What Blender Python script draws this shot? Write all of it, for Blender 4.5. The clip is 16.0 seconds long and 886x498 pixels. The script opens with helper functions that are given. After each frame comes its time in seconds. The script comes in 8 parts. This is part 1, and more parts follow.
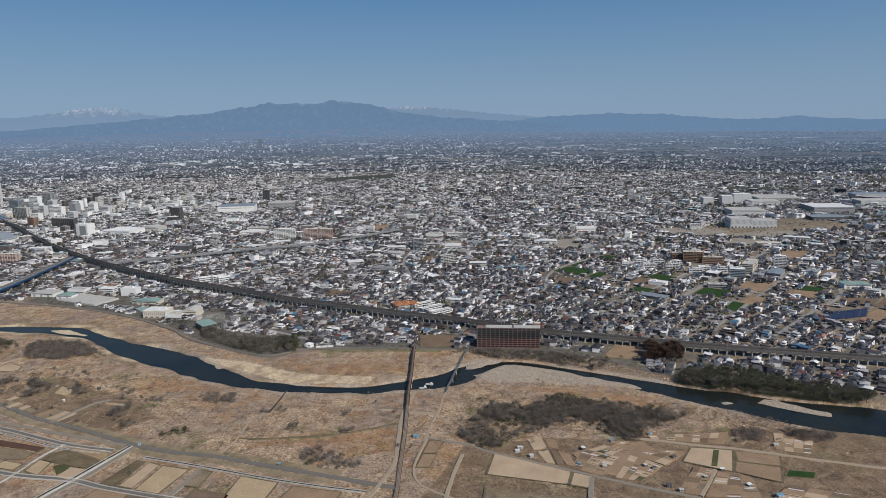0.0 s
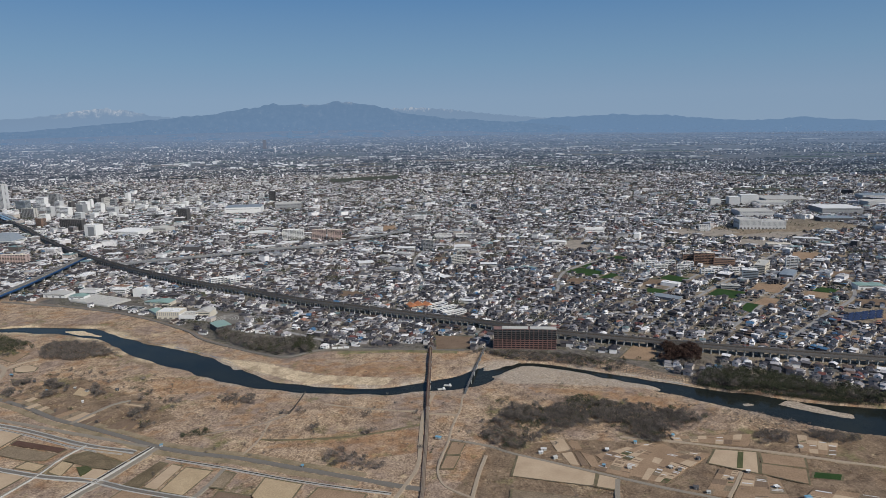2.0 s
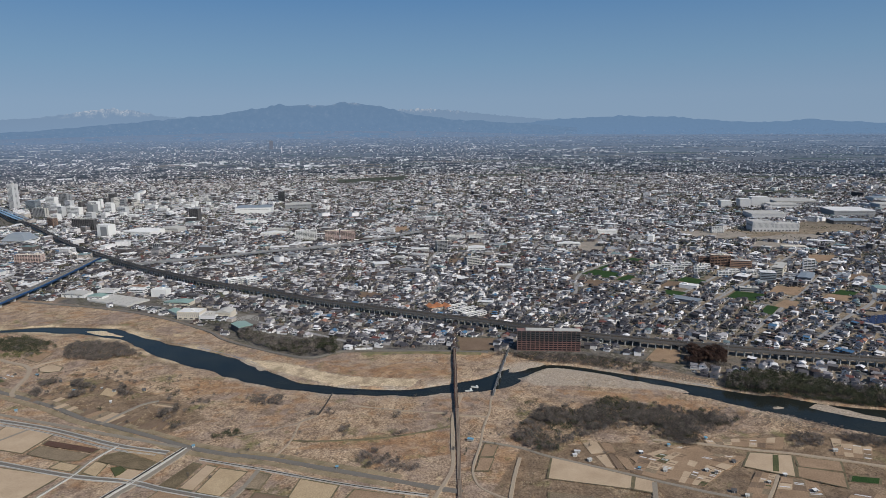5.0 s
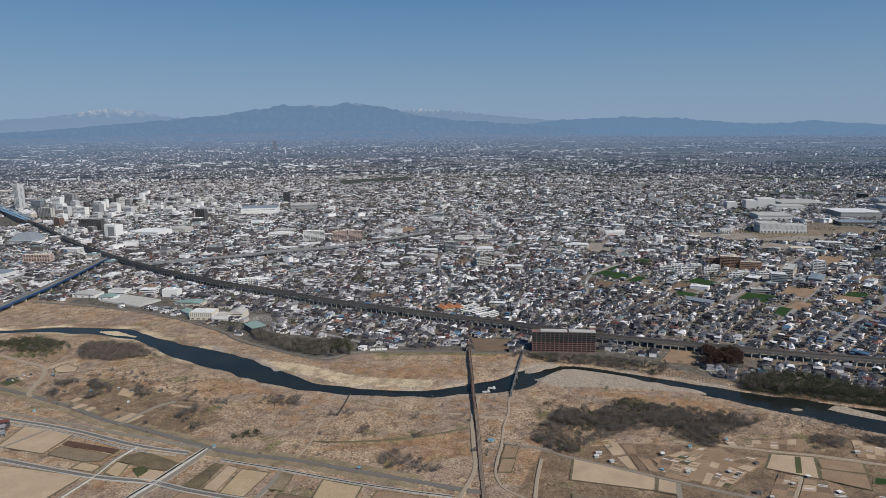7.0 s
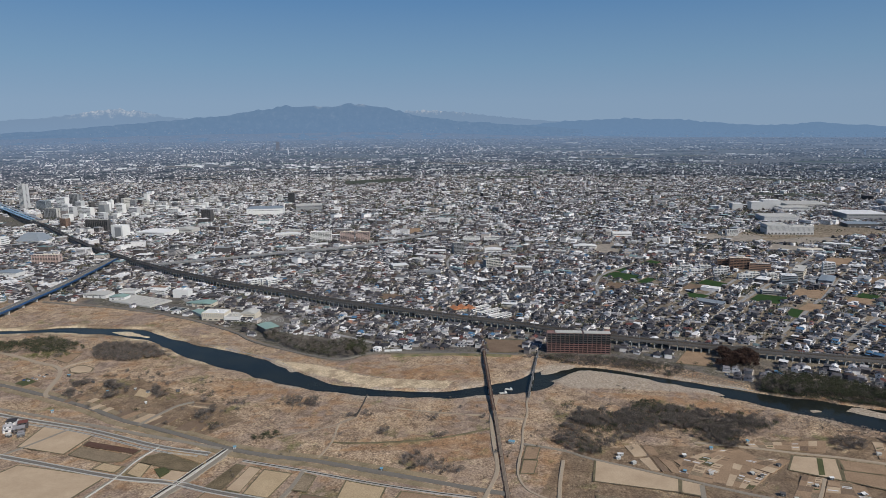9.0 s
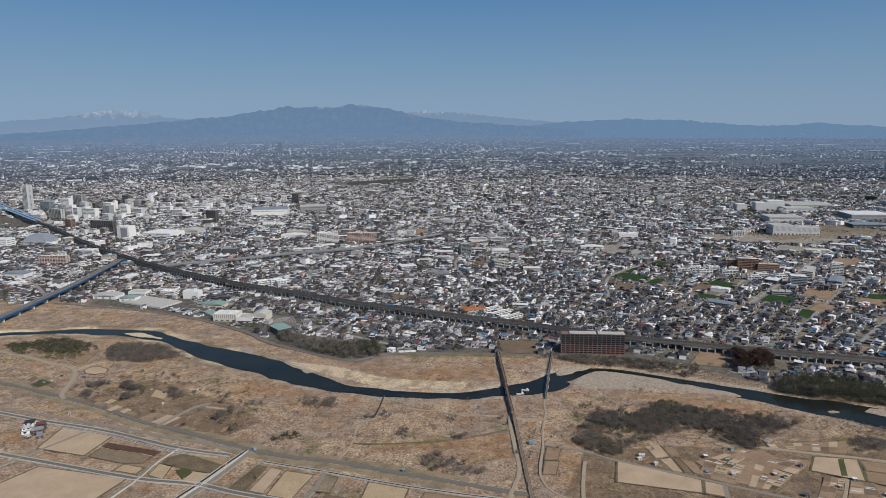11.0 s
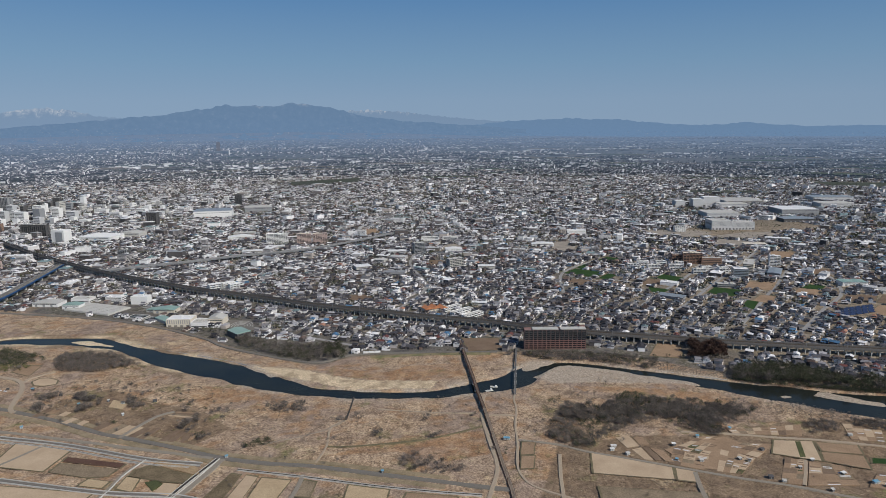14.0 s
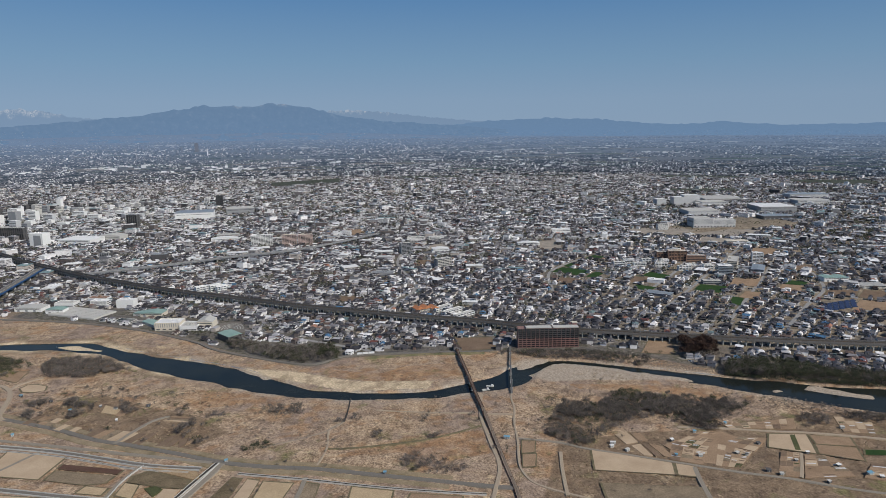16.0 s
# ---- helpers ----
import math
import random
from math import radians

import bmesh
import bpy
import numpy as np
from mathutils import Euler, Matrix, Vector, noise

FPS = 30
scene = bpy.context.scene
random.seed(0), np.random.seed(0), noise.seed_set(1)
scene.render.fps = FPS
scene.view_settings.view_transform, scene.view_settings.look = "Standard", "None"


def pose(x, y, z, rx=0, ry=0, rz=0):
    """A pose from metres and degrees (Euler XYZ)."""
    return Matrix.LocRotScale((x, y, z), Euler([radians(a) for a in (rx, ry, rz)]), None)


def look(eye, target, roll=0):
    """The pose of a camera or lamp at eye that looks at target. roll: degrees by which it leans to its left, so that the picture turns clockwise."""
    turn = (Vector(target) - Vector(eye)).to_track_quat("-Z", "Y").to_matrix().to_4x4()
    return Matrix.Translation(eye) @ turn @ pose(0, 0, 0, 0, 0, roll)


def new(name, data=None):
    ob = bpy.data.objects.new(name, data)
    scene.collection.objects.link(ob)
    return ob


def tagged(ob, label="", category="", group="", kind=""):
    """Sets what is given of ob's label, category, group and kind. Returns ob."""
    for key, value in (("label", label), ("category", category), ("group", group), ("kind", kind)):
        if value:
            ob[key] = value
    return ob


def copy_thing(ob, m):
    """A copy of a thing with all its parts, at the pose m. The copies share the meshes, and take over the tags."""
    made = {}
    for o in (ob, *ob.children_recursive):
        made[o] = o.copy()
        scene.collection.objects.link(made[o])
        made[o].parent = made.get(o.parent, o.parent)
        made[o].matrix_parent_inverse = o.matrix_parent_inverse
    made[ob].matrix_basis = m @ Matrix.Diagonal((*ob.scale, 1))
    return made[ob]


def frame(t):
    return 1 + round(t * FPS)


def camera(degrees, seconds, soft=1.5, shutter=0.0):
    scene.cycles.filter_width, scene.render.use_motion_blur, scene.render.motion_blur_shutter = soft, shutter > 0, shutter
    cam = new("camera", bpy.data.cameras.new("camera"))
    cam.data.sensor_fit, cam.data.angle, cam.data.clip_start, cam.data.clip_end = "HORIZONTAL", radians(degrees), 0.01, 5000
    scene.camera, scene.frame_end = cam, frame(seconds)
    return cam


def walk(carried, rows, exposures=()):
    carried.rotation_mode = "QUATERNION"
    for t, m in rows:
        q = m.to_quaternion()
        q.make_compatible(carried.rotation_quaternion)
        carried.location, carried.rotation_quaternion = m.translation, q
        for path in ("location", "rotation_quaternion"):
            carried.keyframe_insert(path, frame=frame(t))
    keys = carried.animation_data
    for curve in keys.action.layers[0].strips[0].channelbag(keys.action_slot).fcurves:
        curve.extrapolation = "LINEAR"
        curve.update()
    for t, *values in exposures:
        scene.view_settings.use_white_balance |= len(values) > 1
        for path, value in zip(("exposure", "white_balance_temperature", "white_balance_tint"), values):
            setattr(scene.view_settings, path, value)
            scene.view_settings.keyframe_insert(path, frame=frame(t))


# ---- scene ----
EXPOSURE, SKY, SUN = 0.0, 0.079, 3.9
cam = camera(67.7, 16.0, 0.34)
PATH = [
    (0, (29.304, -8.527, 299.857), (29.457, -6.568, 299.483), -0.9),
    (0.5, (24.326, -7.75, 299.852), (24.48, -5.792, 299.478), -0.9),
    (1, (19.277, -6.905, 299.862), (19.429, -4.946, 299.49), -0.9),
    (1.5, (14.171, -6.214, 299.851), (14.322, -4.254, 299.479), -0.9),
    (2, (8.901, -5.351, 299.859), (9.051, -3.391, 299.488), -0.9),
    (2.5, (3.949, -4.806, 299.967), (4.098, -2.846, 299.598), -0.8),
    (3, (-0.892, -4.436, 300.072), (-0.744, -2.476, 299.704), -0.8),
    (3.5, (-5.978, -3.742, 300.176), (-5.831, -1.782, 299.808), -0.8),
    (4, (-11.143, -3.249, 300.309), (-10.997, -1.289, 299.941), -0.8),
    (6.5, (-36.285, -0.581, 300.979), (-36.14, 1.379, 300.612), -0.6),
    (7, (-41.389, -0.334, 301.053), (-41.244, 1.627, 300.687), -0.6),
    (7.5, (-46.655, -0.152, 301.108), (-46.51, 1.809, 300.744), -0.6),
    (8, (-51.807, 0.217, 301.11), (-51.662, 2.178, 300.746), -0.5),
    (8.5, (-56.84, 0.794, 301.168), (-56.694, 2.755, 300.804), -0.5),
    (9, (-61.868, 1.386, 301.266), (-61.722, 3.347, 300.903), -0.5),
    (11.5, (-87.57, 3.424, 301.739), (-87.42, 5.385, 301.378), -0.5),
    (12, (-92.617, 3.772, 301.749), (-92.462, 5.733, 301.388), -0.4),
    (12.5, (-97.872, 4.065, 301.837), (-97.659, 6.02, 301.474), -0.4),
    (13, (-103.383, 4.661, 301.947), (-103.115, 6.609, 301.584), -0.5),
    (13.5, (-108.47, 5.285, 302.03), (-108.18, 7.23, 301.667), -0.5),
    (14, (-113.429, 5.961, 302.089), (-113.101, 7.9, 301.724), -0.5),
    (14.5, (-118.606, 6.736, 302.189), (-118.234, 8.667, 301.825), -0.6),
    (15, (-123.564, 7.543, 302.268), (-123.169, 9.469, 301.902), -0.6),
    (15.5, (-128.219, 8.434, 302.37), (-127.826, 10.361, 302.005), -0.6),
    (16, (-132.517, 9.373, 302.41), (-132.126, 11.3, 302.044), -0.7),
]
walk(cam, [(t, look(eye, target, roll)) for t, eye, target, roll in PATH], exposures=[(0.0, EXPOSURE), (16.0, EXPOSURE)])

# ---- light ----
SUN_TO = Vector((0.55, -0.66, 0.72)).normalized()
world = bpy.data.worlds.new("sky")
scene.world = world
world.use_nodes = True
wn = world.node_tree.nodes
sky = wn.new("ShaderNodeTexSky")
sky.sky_type, sky.sun_disc = "NISHITA", False
sky.sun_elevation = math.asin(SUN_TO.z)
sky.sun_rotation = math.atan2(SUN_TO.x, SUN_TO.y)
sky.altitude, sky.air_density, sky.dust_density, sky.ozone_density = 300, 1.0, 0.3, 4.0
wn["Background"].inputs["Strength"].default_value = SKY
clear = wn.new("ShaderNodeMix")                  # a clear, slightly hazy blue spring sky
clear.data_type, clear.blend_type = "RGBA", "MULTIPLY"
clear.inputs[0].default_value, clear.inputs[7].default_value = 1.0, (0.80, 0.90, 1.0, 1)
world.node_tree.links.new(sky.outputs[0], clear.inputs[6])
world.node_tree.links.new(clear.outputs[2], wn["Background"].inputs["Color"])
lamp = bpy.data.lights.new("sun", "SUN")
lamp.energy, lamp.angle, lamp.color = SUN, radians(0.53), (1.0, 0.93, 0.82)
sun = new("sun", lamp)
sun.matrix_world = look(SUN_TO * 1000, (0, 0, 0))


# ---- materials ----
def nodes_of(name):
    m = bpy.data.materials.new(name)
    m.use_nodes = True
    return m, m.node_tree.nodes, m.node_tree.links, m.node_tree.nodes["Principled BSDF"]


def ramp(n, stops, constant=False):
    r = n.new("ShaderNodeValToRGB")
    r.color_ramp.interpolation = "CONSTANT" if constant else "LINEAR"
    e = r.color_ramp.elements
    while len(e) < len(stops):
        e.new(0.5)
    for i, (p, c) in enumerate(stops):
        e[i].position, e[i].color = p, (*c, 1)
    return r


def mix(n, l, f, a, b, mode="MIX"):
    m = n.new("ShaderNodeMix")
    m.data_type, m.blend_type = "RGBA", mode
    for k, v in ((0, f), (6, a), (7, b)):
        if isinstance(v, (int, float)):
            m.inputs[k].default_value = v
        elif isinstance(v, tuple):
            m.inputs[k].default_value = (*v, 1)
        else:
            l.new(v, m.inputs[k])
    return m.outputs[2]


def fractal(n, l, co, scale, detail=4, rough=0.6, distort=0.0):
    t = n.new("ShaderNodeTexNoise")
    t.inputs["Scale"].default_value, t.inputs["Detail"].default_value = scale, detail
    t.inputs["Roughness"].default_value, t.inputs["Distortion"].default_value = rough, distort
    l.new(co, t.inputs["Vector"])
    return t.outputs["Fac"]


def band(n, l, value, lo, hi):
    r = n.new("ShaderNodeMapRange")
    r.inputs[1].default_value, r.inputs[2].default_value = lo, hi
    l.new(value, r.inputs[0])
    return r.outputs[0]


def surface(name, stops, by="noise", scale=0.4, grain=3.0, wear=0.35, rough=0.8, metal=0.0, bump=0.0, spec=0.3):
    """A worn matt surface: colour by object, island or noise, soiled at two scales."""
    m, n, l, p = nodes_of(name)
    co = n.new("ShaderNodeNewGeometry")
    big, small = fractal(n, l, co.outputs["Position"], scale), fractal(n, l, co.outputs["Position"], grain, 3)
    if by == "noise":
        r = ramp(n, stops)
        l.new(band(n, l, big, 0.3, 0.7), r.inputs[0])
    else:
        r = ramp(n, stops, True)
        if by in ("wall", "roof"):               # one tone for all walls, one for all roofs of a house
            pair = n.new("ShaderNodeSeparateColor")
            l.new(n.new("ShaderNodeObjectInfo").outputs["Color"], pair.inputs[0])
            src = pair.outputs[0 if by == "wall" else 1]
        elif by == "tone":
            own = n.new("ShaderNodeAttribute")
            own.attribute_name = "tone"
            src = own.outputs["Fac"]
        else:
            src = co.outputs["Random Per Island"]
        l.new(src, r.inputs[0])
    dirt = mix(n, l, band(n, l, big, 0.35, 0.75), (1, 1, 1), (1 - wear, 1 - wear, 1 - wear * 1.1))
    c = mix(n, l, 1.0, r.outputs[0], dirt, "MULTIPLY")
    fine = mix(n, l, band(n, l, small, 0.3, 0.7), (1 - wear * 0.6,) * 3, (1 + wear * 0.4,) * 3)
    c = mix(n, l, 1.0, c, fine, "MULTIPLY")
    l.new(c, p.inputs["Base Color"])
    p.inputs["Roughness"].default_value, p.inputs["Metallic"].default_value = rough, metal
    p.inputs["Specular IOR Level"].default_value = spec
    if bump:
        b = n.new("ShaderNodeBump")
        b.inputs["Distance"].default_value = bump
        l.new(small, b.inputs["Height"])
        l.new(b.outputs[0], p.inputs["Normal"])
    return m


ROOFS = [(0.0, (0.042, 0.041, 0.049)), (0.22, (0.064, 0.062, 0.072)), (0.40, (0.095, 0.092, 0.104)), (0.53, (0.15, 0.146, 0.16)),
         (0.61, (0.075, 0.054, 0.047)), (0.68, (0.14, 0.10, 0.086)), (0.73, (0.25, 0.243, 0.26)), (0.79, (0.44, 0.43, 0.45)),
         (0.86, (0.80, 0.79, 0.80)), (0.92, (0.15, 0.060, 0.053)), (0.948, (0.08, 0.18, 0.31)), (0.962, (0.15, 0.21, 0.22)),
         (0.98, (0.38, 0.20, 0.14)), (0.988, (0.26, 0.18, 0.145))]
WALLS = [(0.0, (0.64, 0.625, 0.63)), (0.12, (0.82, 0.81, 0.82)), (0.46, (0.42, 0.40, 0.40)), (0.57, (0.52, 0.47, 0.43)),
         (0.68, (0.22, 0.205, 0.205)), (0.80, (0.145, 0.125, 0.12)), (0.91, (0.09, 0.086, 0.09))]
M_ROOF = surface("roof_tile", ROOFS, "roof", 0.3, 2.5, 0.3, 0.75)
M_WALL = surface("house_wall", WALLS, "wall", 0.3, 2.0, 0.2, 0.85)
M_ROOFS = surface("roof_tiles_town", ROOFS, "tone", 0.2, 2.0, 0.3, 0.75)
M_WALLS = surface("house_walls_town", WALLS, "tone", 0.2, 2.0, 0.2, 0.85)
M_GLASS = surface("window_glass", [(0, (0.02, 0.025, 0.03)), (1, (0.05, 0.06, 0.07))], rough=0.15, wear=0.1, spec=0.6)
M_WHITE = surface("white_panel", [(0, (0.70, 0.70, 0.70)), (1, (0.80, 0.80, 0.79))], scale=0.05, grain=0.8, wear=0.14, rough=0.6)
M_PALE = surface("pale_concrete", [(0, (0.46, 0.45, 0.43)), (1, (0.58, 0.57, 0.54))], scale=0.1, grain=1.2, wear=0.25)
M_TANPINK = surface("tan_pink_tile", [(0, (0.47, 0.36, 0.33)), (1, (0.57, 0.45, 0.41))], scale=0.1, grain=1.5, wear=0.2)
# This grey also carries the haze over the white factory walls.
M_PANEL = surface("hazed_grey_panel", [(0, (0.44, 0.45, 0.47)), (1, (0.56, 0.57, 0.585))], scale=0.04, grain=0.5, wear=0.2, rough=0.6)
M_CREAM = surface("cream_render", [(0, (0.60, 0.54, 0.45)), (1, (0.70, 0.65, 0.56))], scale=0.1, grain=1.5, wear=0.2)
M_GREY = surface("grey_cladding", [(0, (0.22, 0.23, 0.25)), (1, (0.32, 0.33, 0.34))], scale=0.1, grain=1.0, wear=0.2, rough=0.6)
M_DARK = surface("dark_cladding", [(0, (0.075, 0.075, 0.08)), (1, (0.12, 0.115, 0.115))], scale=0.1, grain=1.0, wear=0.2, rough=0.7)
M_BROWN = surface("brown_tile_wall", [(0, (0.24, 0.15, 0.11)), (1, (0.32, 0.21, 0.16))], scale=0.1, grain=1.5, wear=0.25)
M_PINK = surface("dull_pink_tile", [(0, (0.22, 0.135, 0.125)), (1, (0.30, 0.19, 0.175))], scale=0.2, grain=1.5, wear=0.25)
M_METAL = surface("blue_grey_metal_roof", [(0, (0.24, 0.28, 0.32)), (1, (0.34, 0.38, 0.42))], scale=0.05, grain=0.6, wear=0.2, rough=0.45, metal=0.2)
M_GREENROOF = surface("pale_green_metal_roof", [(0, (0.22, 0.34, 0.30)), (1, (0.32, 0.44, 0.40))], scale=0.1, grain=0.8, wear=0.2, rough=0.5)
M_BLUE = surface("blue_painted_steel", [(0, (0.03, 0.10, 0.26)), (1, (0.05, 0.14, 0.32))], scale=0.1, grain=1.0, wear=0.3, rough=0.5)
M_TARP = surface("bright_blue_sheet", [(0, (0.10, 0.27, 0.42)), (1, (0.20, 0.39, 0.50))], scale=0.6, grain=2.0, wear=0.2, rough=0.5)
M_ORANGE = surface("orange_clay_tile", [(0, (0.48, 0.19, 0.09)), (1, (0.60, 0.27, 0.13))], scale=0.3, grain=2.0, wear=0.25)
M_RUST = surface("rusty_brown_steel", [(0, (0.055, 0.030, 0.024)), (1, (0.14, 0.066, 0.046))], scale=0.3, grain=2.0, wear=0.35, rough=0.8)
M_SLEEPER = surface("weathered_sleeper", [(0, (0.24, 0.19, 0.15)), (1, (0.36, 0.30, 0.24))], scale=0.1, grain=2.0, wear=0.3)
M_RAIL = surface("worn_rail_steel", [(0, (0.20, 0.15, 0.12)), (1, (0.3, 0.24, 0.2))], rough=0.5, metal=0.6)
M_VIADUCT = surface("weathered_viaduct_concrete", [(0, (0.12, 0.115, 0.112)), (1, (0.21, 0.20, 0.195))], scale=0.08, grain=1.0, wear=0.35)
M_BALLAST = surface("dark_track_bed", [(0, (0.045, 0.04, 0.036)), (1, (0.075, 0.068, 0.06))], scale=0.1, grain=2.0, wear=0.3)
M_ASPHALT = surface("worn_asphalt", [(0, (0.15, 0.138, 0.122)), (1, (0.25, 0.23, 0.205))], scale=0.12, grain=1.5, wear=0.4)
M_STREET = surface("grey_town_street", [(0, (0.26, 0.253, 0.247)), (1, (0.36, 0.35, 0.34))], scale=0.06, grain=1.2, wear=0.25)
M_ROAD = surface("pale_old_road", [(0, (0.24, 0.208, 0.168)), (1, (0.37, 0.33, 0.275))], scale=0.15, grain=1.2, wear=0.4)
M_DIRT = surface("dirt_track", [(0, (0.34, 0.272, 0.2)), (1, (0.48, 0.395, 0.30))], scale=0.08, grain=0.9, wear=0.3)
M_RAILING = surface("white_guard_rail", [(0, (0.56, 0.555, 0.54)), (1, (0.72, 0.715, 0.70))], scale=0.3, wear=0.3, rough=0.5)
M_BARK = surface("grey_brown_bark", [(0, (0.10, 0.08, 0.065)), (1, (0.17, 0.14, 0.12))], scale=0.5, wear=0.3)
M_TWIG = surface("bare_twigs", [(0, (0.165, 0.143, 0.132)), (0.3, (0.22, 0.192, 0.177)), (0.6, (0.125, 0.11, 0.103)), (0.85, (0.30, 0.255, 0.22))], "island", 0.13, 0.5, 0.6)
M_LEAF = surface("evergreen_leaves", [(0, (0.045, 0.055, 0.032)), (0.3, (0.068, 0.078, 0.044)), (0.6, (0.10, 0.105, 0.062)), (0.85, (0.15, 0.14, 0.09))], "island", 0.12, 0.5, 0.5)
M_BRUSH = surface("dry_brushwood", [(0, (0.24, 0.195, 0.165)), (0.3, (0.31, 0.25, 0.21)), (0.6, (0.20, 0.165, 0.14)), (0.85, (0.38, 0.305, 0.235))], "island", 0.13, 0.5, 0.5)
M_LIME = surface("olive_yellow_leaves", [(0, (0.15, 0.155, 0.055)), (0.4, (0.20, 0.20, 0.075)), (0.75, (0.115, 0.12, 0.05))], "island", 0.05, 1.0, 0.3)
M_RED_TWIG = surface("reddish_brown_crown", [(0, (0.062, 0.034, 0.026)), (0.4, (0.09, 0.05, 0.036)), (0.75, (0.05, 0.034, 0.028))], "island", 0.05, 1.0, 0.3)
M_STRAW = surface("dry_reed_tufts", [(0, (0.46, 0.36, 0.24)), (0.25, (0.40, 0.30, 0.195)), (0.5, (0.55, 0.45, 0.31)), (0.72, (0.36, 0.25, 0.155)), (0.88, (0.30, 0.235, 0.17))], "island", 0.02, 0.5, 0.25)


def field_material(name, a, b, period=1.1, turn=0.0, wear=0.25, rows=0.3):
    """Tilled soil or crop in rows."""
    m, n, l, p = nodes_of(name)
    co = n.new("ShaderNodeNewGeometry")
    tilt = n.new("ShaderNodeMapping")
    tilt.inputs["Rotation"].default_value[2] = turn
    l.new(co.outputs["Position"], tilt.inputs["Vector"])
    w = n.new("ShaderNodeTexWave")
    w.inputs["Scale"].default_value, w.inputs["Distortion"].default_value = 0.314 / period, 1.5
    w.inputs["Detail"].default_value = 2
    l.new(tilt.outputs[0], w.inputs["Vector"])
    big = fractal(n, l, co.outputs["Position"], 0.05, 5, 0.65)
    small = fractal(n, l, co.outputs["Position"], 0.8, 4)
    c = mix(n, l, band(n, l, big, 0.3, 0.7), a, b)
    c = mix(n, l, rows, c, mix(n, l, w.outputs["Fac"], (0.62,) * 3, (1.15,) * 3), "MULTIPLY")
    c = mix(n, l, 1.0, c, mix(n, l, band(n, l, small, 0.3, 0.7), (1 - wear,) * 3, (1.1,) * 3), "MULTIPLY")
    l.new(c, p.inputs["Base Color"])
    p.inputs["Roughness"].default_value = 0.95
    p.inputs["Specular IOR Level"].default_value = 0.1
    return m


M_SOIL = [field_material("pale_dry_paddy", (0.395, 0.298, 0.205), (0.495, 0.385, 0.27), 6.0, -0.4, 0.1, 0.0),
          field_material("tilled_tan_soil", (0.27, 0.186, 0.122), (0.38, 0.27, 0.18), 1.2, 1.2),
          field_material("tilled_brown_soil", (0.17, 0.12, 0.085), (0.24, 0.175, 0.125), 1.2, 0.5),
          field_material("dark_reddish_soil", (0.10, 0.058, 0.045), (0.14, 0.085, 0.065), 1.0, 0.4),
          field_material("stubble", (0.19, 0.15, 0.105), (0.35, 0.275, 0.19), 2.5, -0.4, 0.45, 0.0),
          field_material("straw_yellow_field", (0.42, 0.318, 0.20), (0.53, 0.412, 0.268), 1.5, 0.8, 0.3, 0.0)]
M_YARD = field_material("gravel_yard", (0.25, 0.222, 0.19), (0.40, 0.355, 0.30), 3.0, 0.2, 0.3, 0.0)
M_MARGIN = surface("olive_grass_margin", [(0, (0.10, 0.088, 0.05)), (0.5, (0.165, 0.14, 0.083)), (1, (0.28, 0.225, 0.138))], scale=0.12, grain=0.8, wear=0.35)
M_FARCROP = field_material("far_green_field", (0.055, 0.066, 0.052), (0.085, 0.094, 0.075), 4.0, 0.2, 0.3, 0.0)
M_CROP = field_material("young_wheat", (0.026, 0.058, 0.02), (0.042, 0.082, 0.026), 1.2, 0.78, 0.25)
M_OLIVEPLOT = field_material("olive_plot", (0.07, 0.082, 0.04), (0.12, 0.125, 0.06), 1.2, 0.6, 0.3)
M_DARKGRASS = field_material("dark_olive_fallow", (0.115, 0.093, 0.06), (0.25, 0.195, 0.125), 3.0, 0.6, 0.45, 0.0)
M_RUSTGRASS = field_material("rust_tan_fallow", (0.30, 0.205, 0.12), (0.44, 0.33, 0.205), 3.0, 0.6, 0.4, 0.0)
M_BANKGRASS = surface("bank_grass", [(0, (0.12, 0.125, 0.058)), (0.4, (0.19, 0.175, 0.09)), (0.7, (0.30, 0.25, 0.145)), (1, (0.38, 0.31, 0.20))], scale=0.08, grain=0.8, wear=0.4)
M_VERGE = surface("levee_grass", [(0, (0.16, 0.135, 0.078)), (0.35, (0.27, 0.215, 0.135)), (0.65, (0.38, 0.30, 0.20)), (1, (0.50, 0.41, 0.28))], scale=0.07, grain=0.7, wear=0.45)
M_PLASTIC = surface("white_mulch_sheet", [(0, (0.6, 0.6, 0.6)), (1, (0.72, 0.72, 0.72))], scale=1.0, wear=0.2, rough=0.4)
M_SOLAR = surface("solar_panel", [(0, (0.02, 0.03, 0.07)), (1, (0.04, 0.055, 0.11))], scale=0.2, wear=0.2, rough=0.2, spec=0.6)


